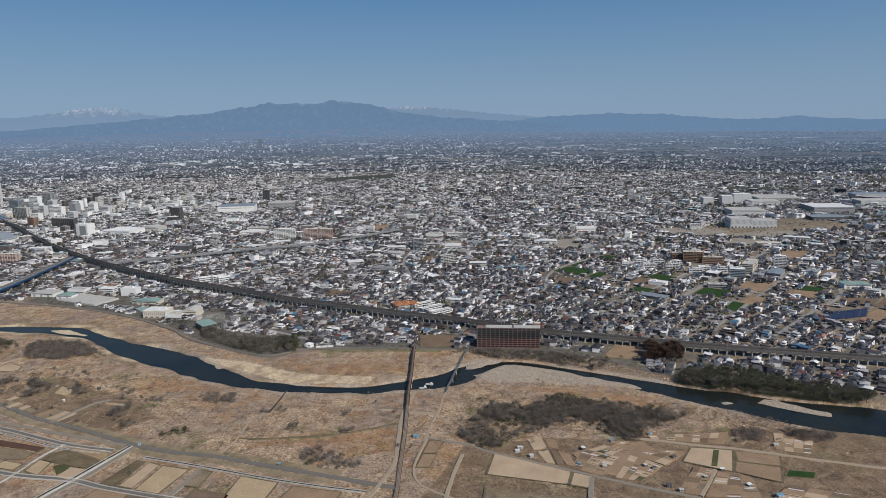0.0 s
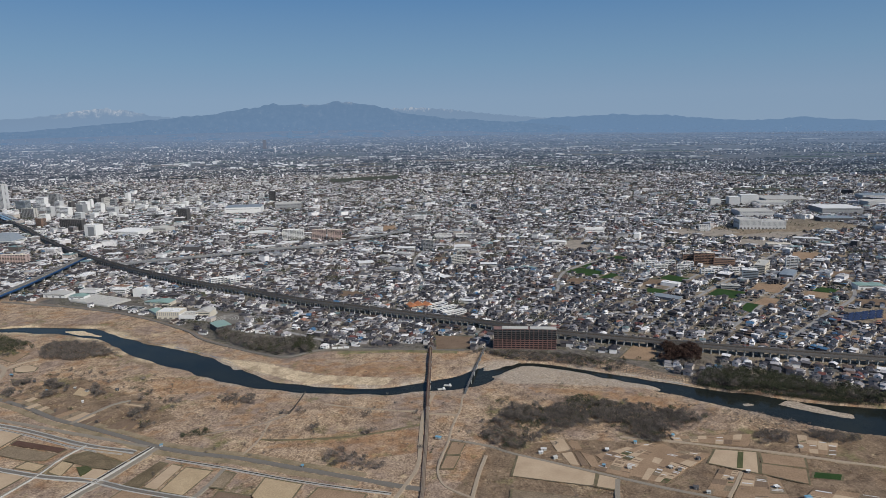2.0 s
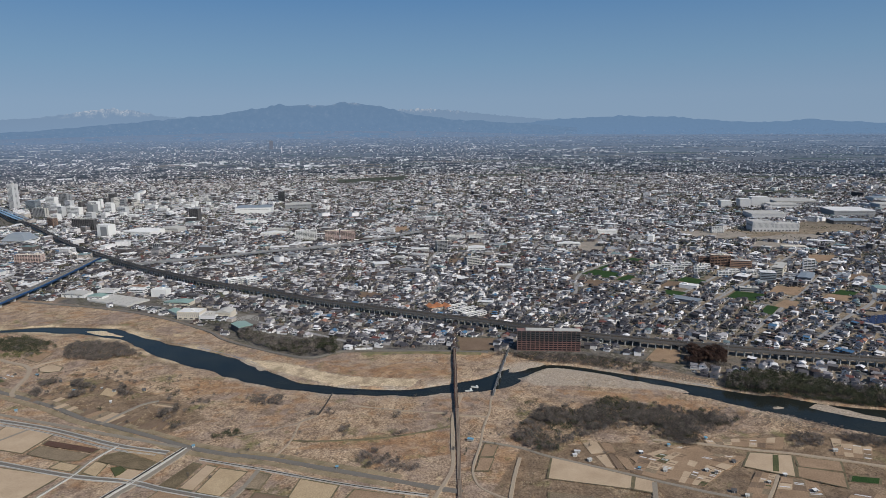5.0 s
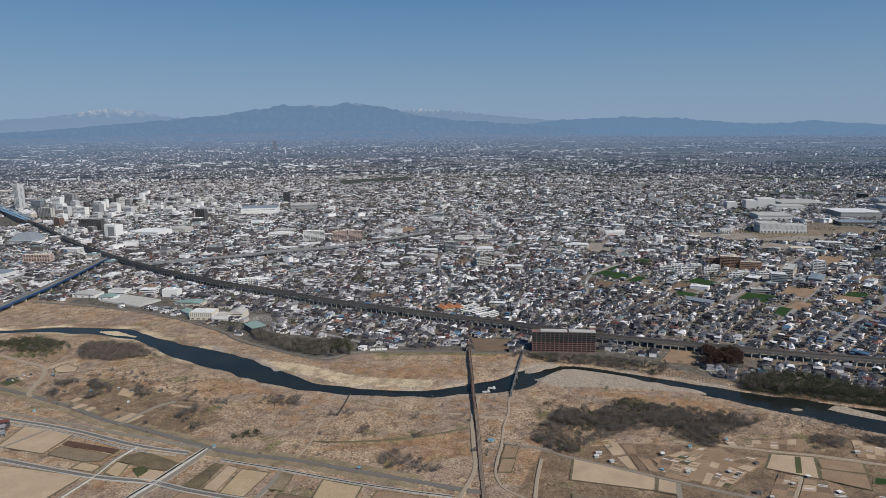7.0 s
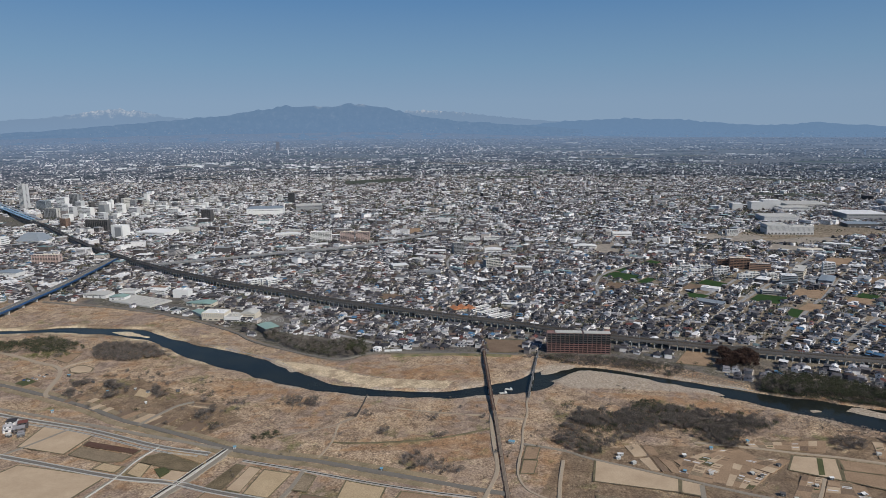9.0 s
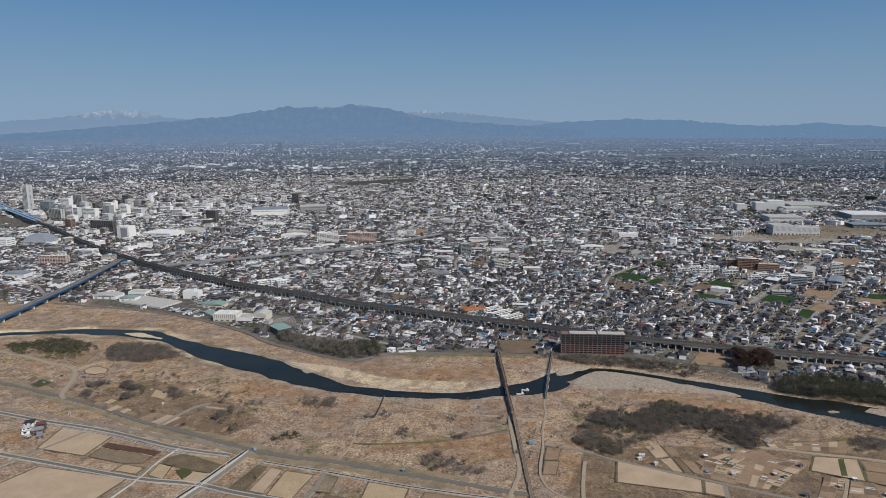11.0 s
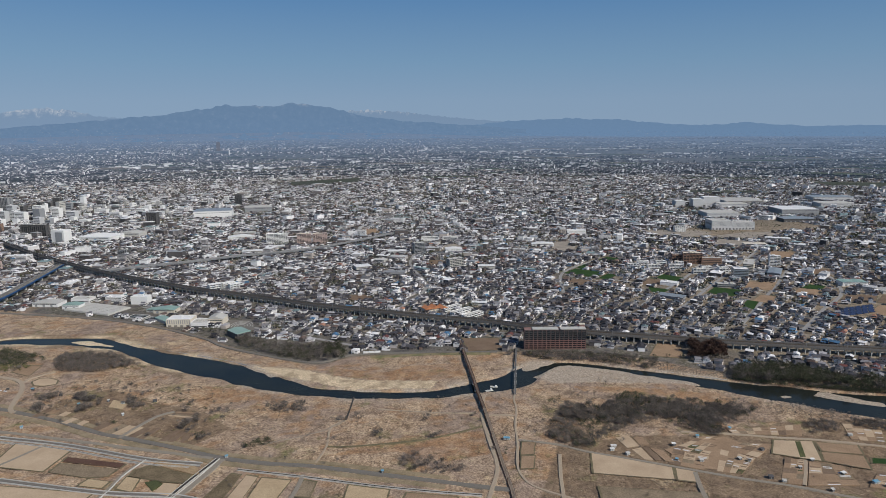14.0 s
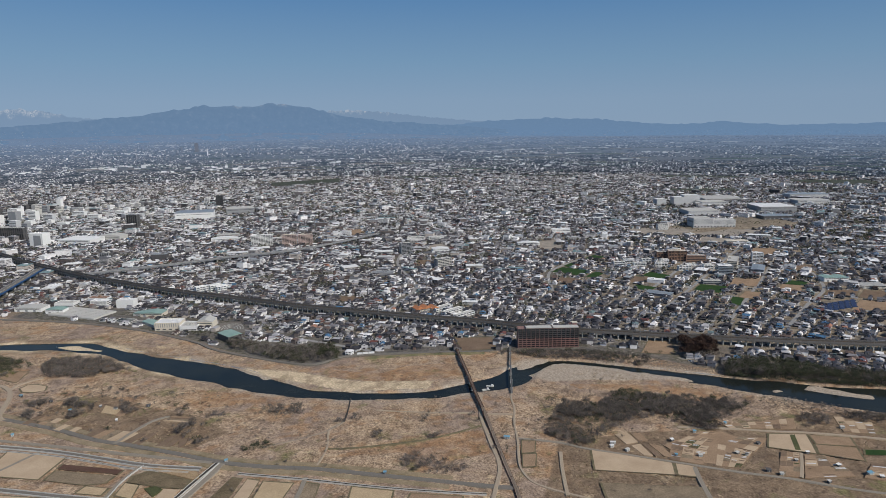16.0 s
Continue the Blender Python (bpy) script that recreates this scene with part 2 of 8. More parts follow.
def ground_material():
    """Dry riverside grass, sand bars, worn town ground: mixed by the zone attribute."""
    m, n, l, p = nodes_of("ground")
    co = n.new("ShaderNodeNewGeometry").outputs["Position"]
    z = n.new("ShaderNodeAttribute")
    z.attribute_name = "zone"
    s = n.new("ShaderNodeSeparateColor")
    l.new(z.outputs["Color"], s.inputs[0])
    big, mid, fine = fractal(n, l, co, 0.012, 5, 0.65, 0.6), fractal(n, l, co, 0.07, 4, 0.6, 0.6), fractal(n, l, co, 0.5, 4, 0.75)
    grass = ramp(n, [(0.0, (0.19, 0.138, 0.10)), (0.28, (0.30, 0.22, 0.158)), (0.52, (0.40, 0.302, 0.218)), (0.78, (0.50, 0.39, 0.285)), (1.0, (0.60, 0.48, 0.35))])
    l.new(band(n, l, mix(n, l, 0.55, mid, fine), 0.37, 0.63), grass.inputs[0])
    greyer = mix(n, l, band(n, l, big, 0.42, 0.62), grass.outputs[0], mix(n, l, band(n, l, mid, 0.3, 0.7), (0.205, 0.158, 0.134), (0.41, 0.325, 0.272)))
    rusty = mix(n, l, s.outputs[2], greyer, mix(n, l, band(n, l, mid, 0.3, 0.7), (0.26, 0.152, 0.092), (0.45, 0.305, 0.19)))
    gravel = mix(n, l, band(n, l, fine, 0.3, 0.7), (0.33, 0.282, 0.235), (0.47, 0.41, 0.35))
    garden = n.new("ShaderNodeMath")
    garden.operation = "MULTIPLY"
    garden.inputs[1].default_value = 0.85
    l.new(z.outputs["Alpha"], garden.inputs[0])
    rusty = mix(n, l, garden.outputs[0], rusty, mix(n, l, band(n, l, mid, 0.3, 0.7), (0.14, 0.104, 0.075), (0.28, 0.21, 0.15)))
    sand = mix(n, l, z.outputs["Alpha"], gravel, mix(n, l, band(n, l, fine, 0.3, 0.7), (0.52, 0.43, 0.31), (0.70, 0.585, 0.43)))
    olive = mix(n, l, band(n, l, fine, 0.3, 0.7), (0.13, 0.125, 0.06), (0.26, 0.235, 0.13))
    rusty = mix(n, l, band(n, l, fractal(n, l, co, 0.022, 5, 0.7), 0.57, 0.68), rusty, olive)
    dark = band(n, l, fractal(n, l, co, 0.11, 6, 0.85), 0.54, 0.66)
    rusty = mix(n, l, dark, rusty, (0.115, 0.085, 0.068))
    cream = band(n, l, fractal(n, l, co, 0.03, 5, 0.7, 0.5), 0.61, 0.70)
    rusty = mix(n, l, cream, rusty, mix(n, l, band(n, l, fine, 0.3, 0.7), (0.42, 0.33, 0.22), (0.62, 0.50, 0.345)))
    c = mix(n, l, s.outputs[1], rusty, sand)
    town = ramp(n, [(0.0, (0.06, 0.058, 0.06)), (0.32, (0.11, 0.107, 0.108)), (0.50, (0.18, 0.168, 0.156)), (0.63, (0.06, 0.062, 0.043)), (0.76, (0.27, 0.25, 0.228)), (1.0, (0.42, 0.39, 0.355))])
    l.new(band(n, l, fractal(n, l, co, 0.035, 5, 0.75), 0.25, 0.75), town.inputs[0])
    earth = mix(n, l, band(n, l, mid, 0.35, 0.65), (0.18, 0.148, 0.112), (0.37, 0.31, 0.24))
    c = mix(n, l, s.outputs[0], c, mix(n, l, s.outputs[1], town.outputs[0], earth))
    c = mix(n, l, 1.0, c, mix(n, l, band(n, l, fine, 0.32, 0.68), (0.59, 0.562, 0.525), (1.29, 1.26, 1.19)), "MULTIPLY")
    l.new(c, p.inputs["Base Color"])
    p.inputs["Roughness"].default_value = 0.95
    p.inputs["Specular IOR Level"].default_value = 0.1
    b = n.new("ShaderNodeBump")
    b.inputs["Distance"].default_value = 1.5
    l.new(mix(n, l, 0.5, mid, fine), b.inputs["Height"])
    l.new(b.outputs[0], p.inputs["Normal"])
    return m


def water_material():
    m, n, l, p = nodes_of("river_water")
    co = n.new("ShaderNodeNewGeometry").outputs["Position"]
    l.new(mix(n, l, band(n, l, fractal(n, l, co, 0.02, 4), 0.35, 0.7), (0.012, 0.016, 0.016), (0.024, 0.027, 0.022)), p.inputs["Base Color"])
    p.inputs["Roughness"].default_value = 0.12
    p.inputs["IOR"].default_value = 1.33
    p.inputs["Specular IOR Level"].default_value = 0.13
    b = n.new("ShaderNodeBump")
    b.inputs["Distance"].default_value, b.inputs["Strength"].default_value = 0.05, 0.5
    l.new(fractal(n, l, co, 0.8, 3), b.inputs["Height"])
    l.new(b.outputs[0], p.inputs["Normal"])
    return m


M_GROUND, M_WATER = ground_material(), water_material()


# ---- mesh helpers ----
def link(name, mesh, material, parent=None, label="", kind="", at=None):
    for k in material if isinstance(material, (list, tuple)) else [material]:
        mesh.materials.append(k)
    ob = new(name, mesh)
    if parent:
        ob.parent = parent
    if at:
        ob.matrix_basis = at
    return tagged(ob, label, kind=kind)


def part(name, bm, material, parent=None, label="", at=None):
    me = bpy.data.meshes.new(name)
    bm.to_mesh(me)
    bm.free()
    return link(name, me, material, parent, label, at=at)


def thing(name, label, category, x, y, z=0.0, turn=0.0, group=""):
    ob = new(name)
    ob.matrix_basis = pose(x, y, z, 0, 0, turn)
    return tagged(ob, label, category, group)


def array_mesh(name, verts, quads=None, tris=None, mats=None):
    """A mesh straight from arrays: verts (n,3), quads (a,4), tris (b,3), a material index a face."""
    me = bpy.data.meshes.new(name)
    quads = np.zeros((0, 4), int) if quads is None else np.asarray(quads)
    tris = np.zeros((0, 3), int) if tris is None else np.asarray(tris)
    loops = np.concatenate([quads.ravel(), tris.ravel()]).astype(np.int32)
    count = np.concatenate([np.full(len(quads), 4), np.full(len(tris), 3)]).astype(np.int32)
    me.vertices.add(len(verts))
    me.vertices.foreach_set("co", np.asarray(verts, np.float32).ravel())
    me.loops.add(len(loops))
    me.loops.foreach_set("vertex_index", loops)
    me.polygons.add(len(count))
    me.polygons.foreach_set("loop_start", np.concatenate([[0], np.cumsum(count)[:-1]]).astype(np.int32))
    if mats is not None:
        me.polygons.foreach_set("material_index", np.asarray(mats, np.int32))
    me.polygons.foreach_set("use_smooth", np.zeros(len(count), bool))
    me.update(calc_edges=True)
    return me


def box(bm, w, d, h, x=0.0, y=0.0, z=0.0, bevel=0.0):
    """A box that stands on z, centred on x, y."""
    r = bmesh.ops.create_cube(bm, size=1, matrix=Matrix.Translation((x, y, z + h / 2)) @ Matrix.Diagonal((w, d, h, 1)))
    if bevel:
        bmesh.ops.bevel(bm, geom=list({e for v in r["verts"] for e in v.link_edges}), offset=bevel, segments=1, affect="EDGES")
    return r["verts"]


def solid(w, d, h, x=0.0, y=0.0, z=0.0, bevel=0.0):
    bm = bmesh.new()
    box(bm, w, d, h, x, y, z, bevel)
    return bm


def smooth_line(points, step):
    """A Catmull-Rom line through the points, in even steps."""
    p = np.array(points, float)
    p = np.vstack([2 * p[0] - p[1], p, 2 * p[-1] - p[-2]])
    out = []
    for i in range(1, len(p) - 2):
        k = max(2, int(np.linalg.norm(p[i + 1] - p[i]) / step * 2))
        t = np.linspace(0, 1, k, endpoint=False)[:, None]
        out.append(0.5 * (2 * p[i] + (p[i + 1] - p[i - 1]) * t + (2 * p[i - 1] - 5 * p[i] + 4 * p[i + 1] - p[i + 2]) * t * t
                          + (3 * p[i] - p[i - 1] - 3 * p[i + 1] + p[i + 2]) * t ** 3))
    q = np.vstack(out + [p[-2:-1]])
    s = np.concatenate([[0], np.cumsum(np.linalg.norm(np.diff(q[:, :2], axis=0), axis=1))])
    at = np.linspace(0, s[-1], max(2, int(s[-1] / step) + 1))
    return np.stack([np.interp(at, s, q[:, k]) for k in range(q.shape[1])], 1)


def sides(line):
    d = np.gradient(line[:, :2], axis=0)
    d /= np.linalg.norm(d, axis=1)[:, None] + 1e-9
    return d, np.stack([d[:, 1], -d[:, 0]], 1)


def sweep(name, line, profile, material, parent=None, label="", kind="", closed=True):
    """Sweeps a cross-section [(offset to the right, z)] along a line of x, y (, z)."""
    _, right = sides(line)
    n, k = len(line), len(profile)
    base = line[:, 2] if line.shape[1] > 2 else np.zeros(n)
    v = np.zeros((n, k, 3))
    for j, (o, z) in enumerate(profile):
        v[:, j, :2] = line[:, :2] + right * o
        v[:, j, 2] = base + z
    i, j = np.meshgrid(np.arange(n - 1), np.arange(k if closed else k - 1), indexing="ij")
    a, b = (i * k + j).ravel(), (i * k + (j + 1) % k).ravel()
    quads = np.stack([a, b, b + k, a + k], 1)
    me = array_mesh(name, v.reshape(-1, 3), quads)
    return link(name, me, material, parent, label, kind)


LAID = []                                        # roads so far: each lies a little above the last


def strip(name, points, width, material, label="", z=0.08, step=8.0, category="road"):
    """A road or path, with its shoulders sunk into the ground."""
    line = smooth_line(points, step)
    LAID.append(name)
    z = z + 0.008 * len(LAID)
    ob = sweep(name, line, [(-width / 2 - 0.5, -1.2), (-width / 2, z), (width / 2, z), (width / 2 + 0.5, -1.2)], material, None, label, "structure")
    return line, tagged(ob, category=category)


def line_distance(px, py, line):
    """Distance of points to a polyline, with the nearest vertex's index."""
    best, idx = np.full(px.shape, 1e9), np.zeros(px.shape, int)
    for i in range(len(line) - 1):
        a, b = line[i, :2], line[i + 1, :2]
        ab = b - a
        t = np.clip(((px - a[0]) * ab[0] + (py - a[1]) * ab[1]) / (ab @ ab + 1e-9), 0, 1)
        d = np.hypot(px - a[0] - t * ab[0], py - a[1] - t * ab[1])
        w = d < best
        best[w], idx[w] = d[w], i
    return best, idx


def inside(px, py, poly):
    c = np.zeros(np.shape(px), bool)
    for i in range(len(poly)):
        (x0, y0), (x1, y1) = poly[i], poly[i - 1]
        c ^= ((y0 > py) != (y1 > py)) & (px < (x1 - x0) * (py - y0) / (y1 - y0 + 1e-9) + x0)
    return c


def lattice(shape, cells, seed):
    """Smooth value noise on a grid, 0 to 1."""
    rng = np.random.default_rng(seed)
    g = rng.random((cells[0] + 3, cells[1] + 3))
    i, j = np.linspace(0, cells[0], shape[0]), np.linspace(0, cells[1], shape[1])
    a, b = i.astype(int), j.astype(int)
    u, v = (i - a)[:, None], (j - b)[None, :]
    u, v = u * u * (3 - 2 * u), v * v * (3 - 2 * v)
    q = lambda da, db: g[np.ix_(a + da, b + db)]
    return (q(0, 0) * (1 - u) + q(1, 0) * u) * (1 - v) + (q(0, 1) * (1 - u) + q(1, 1) * u) * v


# ---- plan: lines that the ground, the roads and the town share ----
RIVER = smooth_line([(-900, 1010, 12), (-646, 1018, 11), (-565, 1021, 15), (-470, 998, 18), (-407, 959, 14), (-362, 919, 18), (-322, 888, 23),
                     (-274, 853, 25), (-229, 818, 23), (-187, 781, 16), (-149, 755, 12), (-105, 735, 11), (-57, 725, 10), (-7, 717, 11),
                     (32, 723, 13), (68, 728, 17), (105, 746, 19), (135, 772, 13), (170, 782, 4.5), (204, 771, 7), (235, 748, 8),
                     (262, 730, 11), (285, 714, 11), (311, 695, 15), (337, 675, 19), (362, 658, 21), (385, 642, 25), (409, 628, 28), (454, 599, 33), (508, 575, 36), (640, 500, 38)], 8)
BANK = smooth_line([(-1500, 1500), (-900, 1260), (-726, 1185), (-692, 1205), (-527, 1137), (-412, 1073), (-307, 985), (-254, 925), (-147, 838), (-97, 858),
                    (-44, 855), (19, 846), (105, 838), (152, 830), (212, 812), (255, 795), (300, 762), (350, 712), (420, 672), (500, 640), (700, 560), (1200, 420)], 15)
VIADUCT = smooth_line([(-1560, 2661), (-1306, 2302), (-1161, 2149), (-936, 1850), (-797, 1678), (-623, 1488), (-504, 1376), (-376, 1267), (-253, 1181),
                       (-168, 1117), (-78, 1061), (31, 997), (115, 952), (166, 918), (243, 872), (322, 836), (434, 786), (563, 737), (900, 615)], 10)
HIGHWAY = smooth_line([(-600, 1480), (-443, 1538), (-323, 1594), (-236, 1620), (-147, 1664), (-51, 1746), (73, 1866)], 10)
BLUE_BRIDGE = smooth_line([(-722, 1000), (-711, 1116), (-706, 1214), (-702, 1297), (-706, 1456), (-710, 1560)], 8)
STREETS = [smooth_line(p, 12) for p in (
    [(445, 985), (494, 1029), (795, 1326), (900, 1430)], [(500, 890), (537, 927), (748, 1139), (860, 1260)], [(400, 1020), (433, 1054), (593, 1212), (680, 1310)],
    [(560, 838), (640, 905), (682, 941), (798, 1038), (900, 1210)], [(-730, 1560), (-900, 1660), (-1010, 1800)], [(-704, 1540), (-640, 1800), (-560, 2100)],
    [(300, 1130), (357, 1290), (482, 1410)], [(357, 1290), (420, 1225), (500, 1140)], [(200, 1650), (600, 1690), (900, 1640), (1500, 1760)],
    [(-60, 880), (-160, 960), (-330, 1090), (-440, 1180)], [(-900, 1440), (-800, 1350), (-730, 1250)], [(-20, 1060), (60, 1230), (60, 1480), (160, 1800)])]
CITY_FIELDS = [[(357, 1286), (397, 1324), (441, 1275), (407, 1234)], [(404, 1334), (436, 1366), (425, 1318), (412, 1309)], [(409, 1229), (446, 1264), (458, 1248), (422, 1213)],
               [(482, 1402), (516, 1432), (542, 1394), (509, 1367)], [(521, 1206), (551, 1236), (577, 1195), (550, 1170)], [(454, 1117), (474, 1139), (500, 1112), (470, 1088)],
               [(555, 1077), (592, 1113), (630, 1084), (586, 1045)], [(561, 980), (594, 1017), (606, 1003), (570, 962)],
               [(-369, 3837), (80, 4060), (33, 3720), (-294, 3600)], [(396, 4100), (760, 4080), (784, 3840), (420, 3880)], [(1933, 3700), (2300, 3480), (2240, 3250), (1847, 3480)],
               [(2350, 3100), (2700, 2950), (2600, 2700), (2280, 2880)], [(1150, 3950), (1500, 3850), (1480, 3700), (1130, 3800)], [(-900, 4080), (-650, 4120), (-620, 3990), (-880, 3960)],
               [(1500, 2850), (1800, 2750), (1760, 2620), (1480, 2720)], [(745, 1075), (775, 1100), (800, 1080), (770, 1055)]]
CITY_SOIL = [[(641, 1095), (682, 1141), (732, 1126), (680, 1070)], [(330, 1205), (362, 1240), (392, 1205), (360, 1180)], [(600, 1010), (640, 1045), (660, 1030), (622, 990)],
             [(465, 1170), (500, 1205), (530, 1180), (500, 1140)], [(730, 900), (790, 945), (830, 915), (775, 870)], [(800, 960), (850, 1000), (885, 980), (830, 935)],
             [(700, 1040), (740, 1075), (770, 1055), (730, 1015)], [(752, 985), (790, 1018), (838, 1000), (800, 965)], [(900, 985), (935, 1010), (975, 985), (940, 960)],
             [(98, 1419), (137, 1433), (140, 1477), (104, 1475)], [(-49, 1859), (24, 1890), (20, 1990), (-40, 1975)], [(-93, 1155), (-41, 1149), (-53, 1187), (-89, 1187)], [(868, 1341), (919, 1323), (973, 1398), (921, 1411)], [(836, 1174), (868, 1147), (912, 1204), (880, 1218)],
             [(410, 1521), (479, 1527), (508, 1658), (454, 1639)], [(842, 1520), (897, 1469), (963, 1552), (903, 1600)], [(148, 1577), (211, 1599), (214, 1678), (168, 1667)],
             [(770, 1780), (930, 1755), (945, 1690), (840, 1640), (760, 1690)], [(900, 1640), (1050, 1690), (1150, 1640), (960, 1570)]]
RESERVED = []                                    # (x, y, half width, half depth, turn) of the buildings placed by hand


def bank_y(x):
    return np.interp(x, BANK[:, 0], BANK[:, 1])


# ---- ground, river, distance ----
def ground():
    xs = np.concatenate([np.arange(-6000, -920, 160), np.arange(-920, 760, 2.8), np.arange(760, 6001, 160)]).astype(float)
    ys = np.concatenate([np.arange(-1500, 380, 120), np.arange(380, 1180, 2.8), np.arange(1180, 4300, 80)]).astype(float)
    X, Y = np.meshgrid(xs, ys, indexing="ij")
    d, i = line_distance(X, Y, RIVER)
    edge = d - RIVER[i, 2]
    town = np.clip((Y - bank_y(X)) / 8 + 0.5, 0, 1)
    far = np.hypot(X, Y) > 1500
    rough = lattice(X.shape, (180, 110), 3) + 0.5 * lattice(X.shape, (420, 240), 4)
    near = (X > -900) & (X < 740) & (Y > 390) & (Y < 1170)
    edge = edge + np.where(near, (lattice(X.shape, (70, 44), 8) - 0.5) * 7, 0)
    z = -5.0 * np.clip(0.42 - edge / 7, 0, 1) - np.where(near & (town < 0.5), 0.3 * rough, 0.25)
    mound = lattice(X.shape, (340, 160), 5) + 0.6 * lattice(X.shape, (650, 320), 6) - 0.8
    patch = np.clip((lattice(X.shape, (90, 46), 7) - 0.35) * 3, 0.15, 1)
    z = z + np.where(near & (town < 0.5) & (edge > 5), 1.1 * (np.clip(mound, -0.3, 0.6) - 0.6) * patch, 0)
    lump = np.exp(-((Y - bank_y(X) + 6) / 6) ** 2) * 0.6
    z = np.where(near, z + lump * np.clip(edge / 20, 0, 1), z)
    bars = np.full(X.shape, -50.0)
    for poly in ([(120, 748), (143, 758), (167, 773), (187, 773), (223, 756), (261, 726), (300, 700), (318, 678), (254, 698), (190, 711), (140, 722)],
                 [(418, 648), (438, 638), (456, 624), (466, 611), (480, 600), (474, 590), (462, 594), (447, 605), (432, 617), (414, 632), (428, 641)], [(109, 766), (126, 788), (157, 797), (168, 790), (147, 778), (123, 764)], [(376, 640), (388, 640), (392, 634), (380, 632)], [(-501, 1009), (-470, 1006), (-424, 976), (-427, 967), (-476, 989)],
                 [(-240, 862), (-214, 850), (-184, 812), (-196, 806), (-222, 836)]):
        ring = np.array(poly + poly[:1], float)
        bars = np.maximum(bars, np.where(inside(X, Y, poly), 1, -1) * line_distance(X, Y, ring)[0])
    bars = bars - 1.5 + (lattice(X.shape, (150, 90), 14) - 0.5) * 5
    z = np.where(bars > -6, np.maximum(z, np.clip(-2.3 + bars * 0.14, -5, -1.5)), z)
    bars = np.clip(bars / 4 + 0.8, 0, 1)
    pale = np.clip(1.2 - edge / 16, 0, 1) * (Y > 560) * np.clip((lattice(X.shape, (70, 40), 17) - 0.35) * 4, 0.1, 1) * np.clip(rough + 0.2, 0.3, 1)
    spit = inside(X, Y, [(-225, 850), (-183, 806), (-98, 746), (-5, 732), (6, 754), (-86, 773), (-168, 830)])
    pale = np.where(inside(X, Y, [(340, 694), (394, 652), (449, 633), (526, 592), (570, 640), (480, 700), (430, 735), (360, 735)]), 0, pale)
    pale = np.maximum(np.maximum(pale, bars), np.where(spit, np.clip(rough * 1.3, 0.4, 1), 0))
    farmed = np.clip((X - 230) / 350, 0, 1) * np.clip((2300 - Y) / 600, 0, 1) * np.clip(0.25 + 1.1 * lattice(X.shape, (60, 50), 23), 0, 0.9)
    pale = np.where(town > 0.5, farmed, pale)
    rust = np.clip((lattice(X.shape, (110, 70), 9) * 0.6 + lattice(X.shape, (260, 170), 10) * 0.4 - 0.56) * 4, 0, 0.8)
    for poly in ([(-130, 828), (-53, 792), (-25, 811), (19, 810), (44, 802), (42, 766), (11, 756), (-23, 753), (-60, 760), (-120, 800)], [(-285, 770), (-273, 791), (-210, 762), (-199, 741), (-230, 734), (-268, 734)], [(74, 570), (92, 563), (92, 536), (75, 496), (60, 512), (66, 545)], [(-125, 590), (-51, 616), (28, 614), (24, 565), (-20, 560), (-60, 585)], [(157, 707), (258, 681), (332, 643), (310, 624), (236, 667), (166, 690)]):
        rust = np.maximum(rust, inside(X, Y, poly) * np.clip(rough, 0.2, 1))
    zone = np.stack([town, pale, rust * (1 - town), np.where(spit | ((X < -300) & (pale > 0.05)) | inside(X, Y, [(-425, 732), (-430, 775), (-380, 800), (-305, 742), (-254, 707), (-225, 666), (-256, 634), (-333, 670)]) | inside(X, Y, [(90, 565), (170, 575), (230, 565), (345, 575), (430, 565), (560, 520), (520, 400), (250, 400), (45, 480)]), 1.0, 0.0)], -1)
    n, k = X.shape
    a = (np.arange(n - 1)[:, None] * k + np.arange(k - 1)[None, :]).ravel()
    me = array_mesh("ground", np.stack([X, Y, z], -1).reshape(-1, 3), np.stack([a, a + k, a + k + 1, a + 1], 1))
    at = me.attributes.new("zone", "FLOAT_COLOR", "POINT")
    at.data.foreach_set("color", zone.astype(np.float32).ravel())
    for p in (me,):
        p.polygons.foreach_set("use_smooth", np.ones(len(p.polygons), bool))
    return tagged(link("ground", me, M_GROUND, None, "dry tan riverside grassland running into town ground", "structure"), category="ground")


ground()
v = np.array([(-900, 400, -2.3), (760, 400, -2.3), (760, 1130, -2.3), (-900, 1130, -2.3)], float)
tagged(link("water", array_mesh("water", v, [(0, 1, 2, 3)]), M_WATER, None, "calm dark blue river water between dry banks", "structure"), category="river")


NEAR, FAR_R, HEIGHT = 4200.0, 4880.0, 301.0


def recede(D):
    """The backdrop: land at distance D is drawn in, so that all of it stands within 5 km and keeps its bearing."""
    r = NEAR + (FAR_R - NEAR) * (1 - NEAR / D)
    return r, HEIGHT * (1 - r / D)


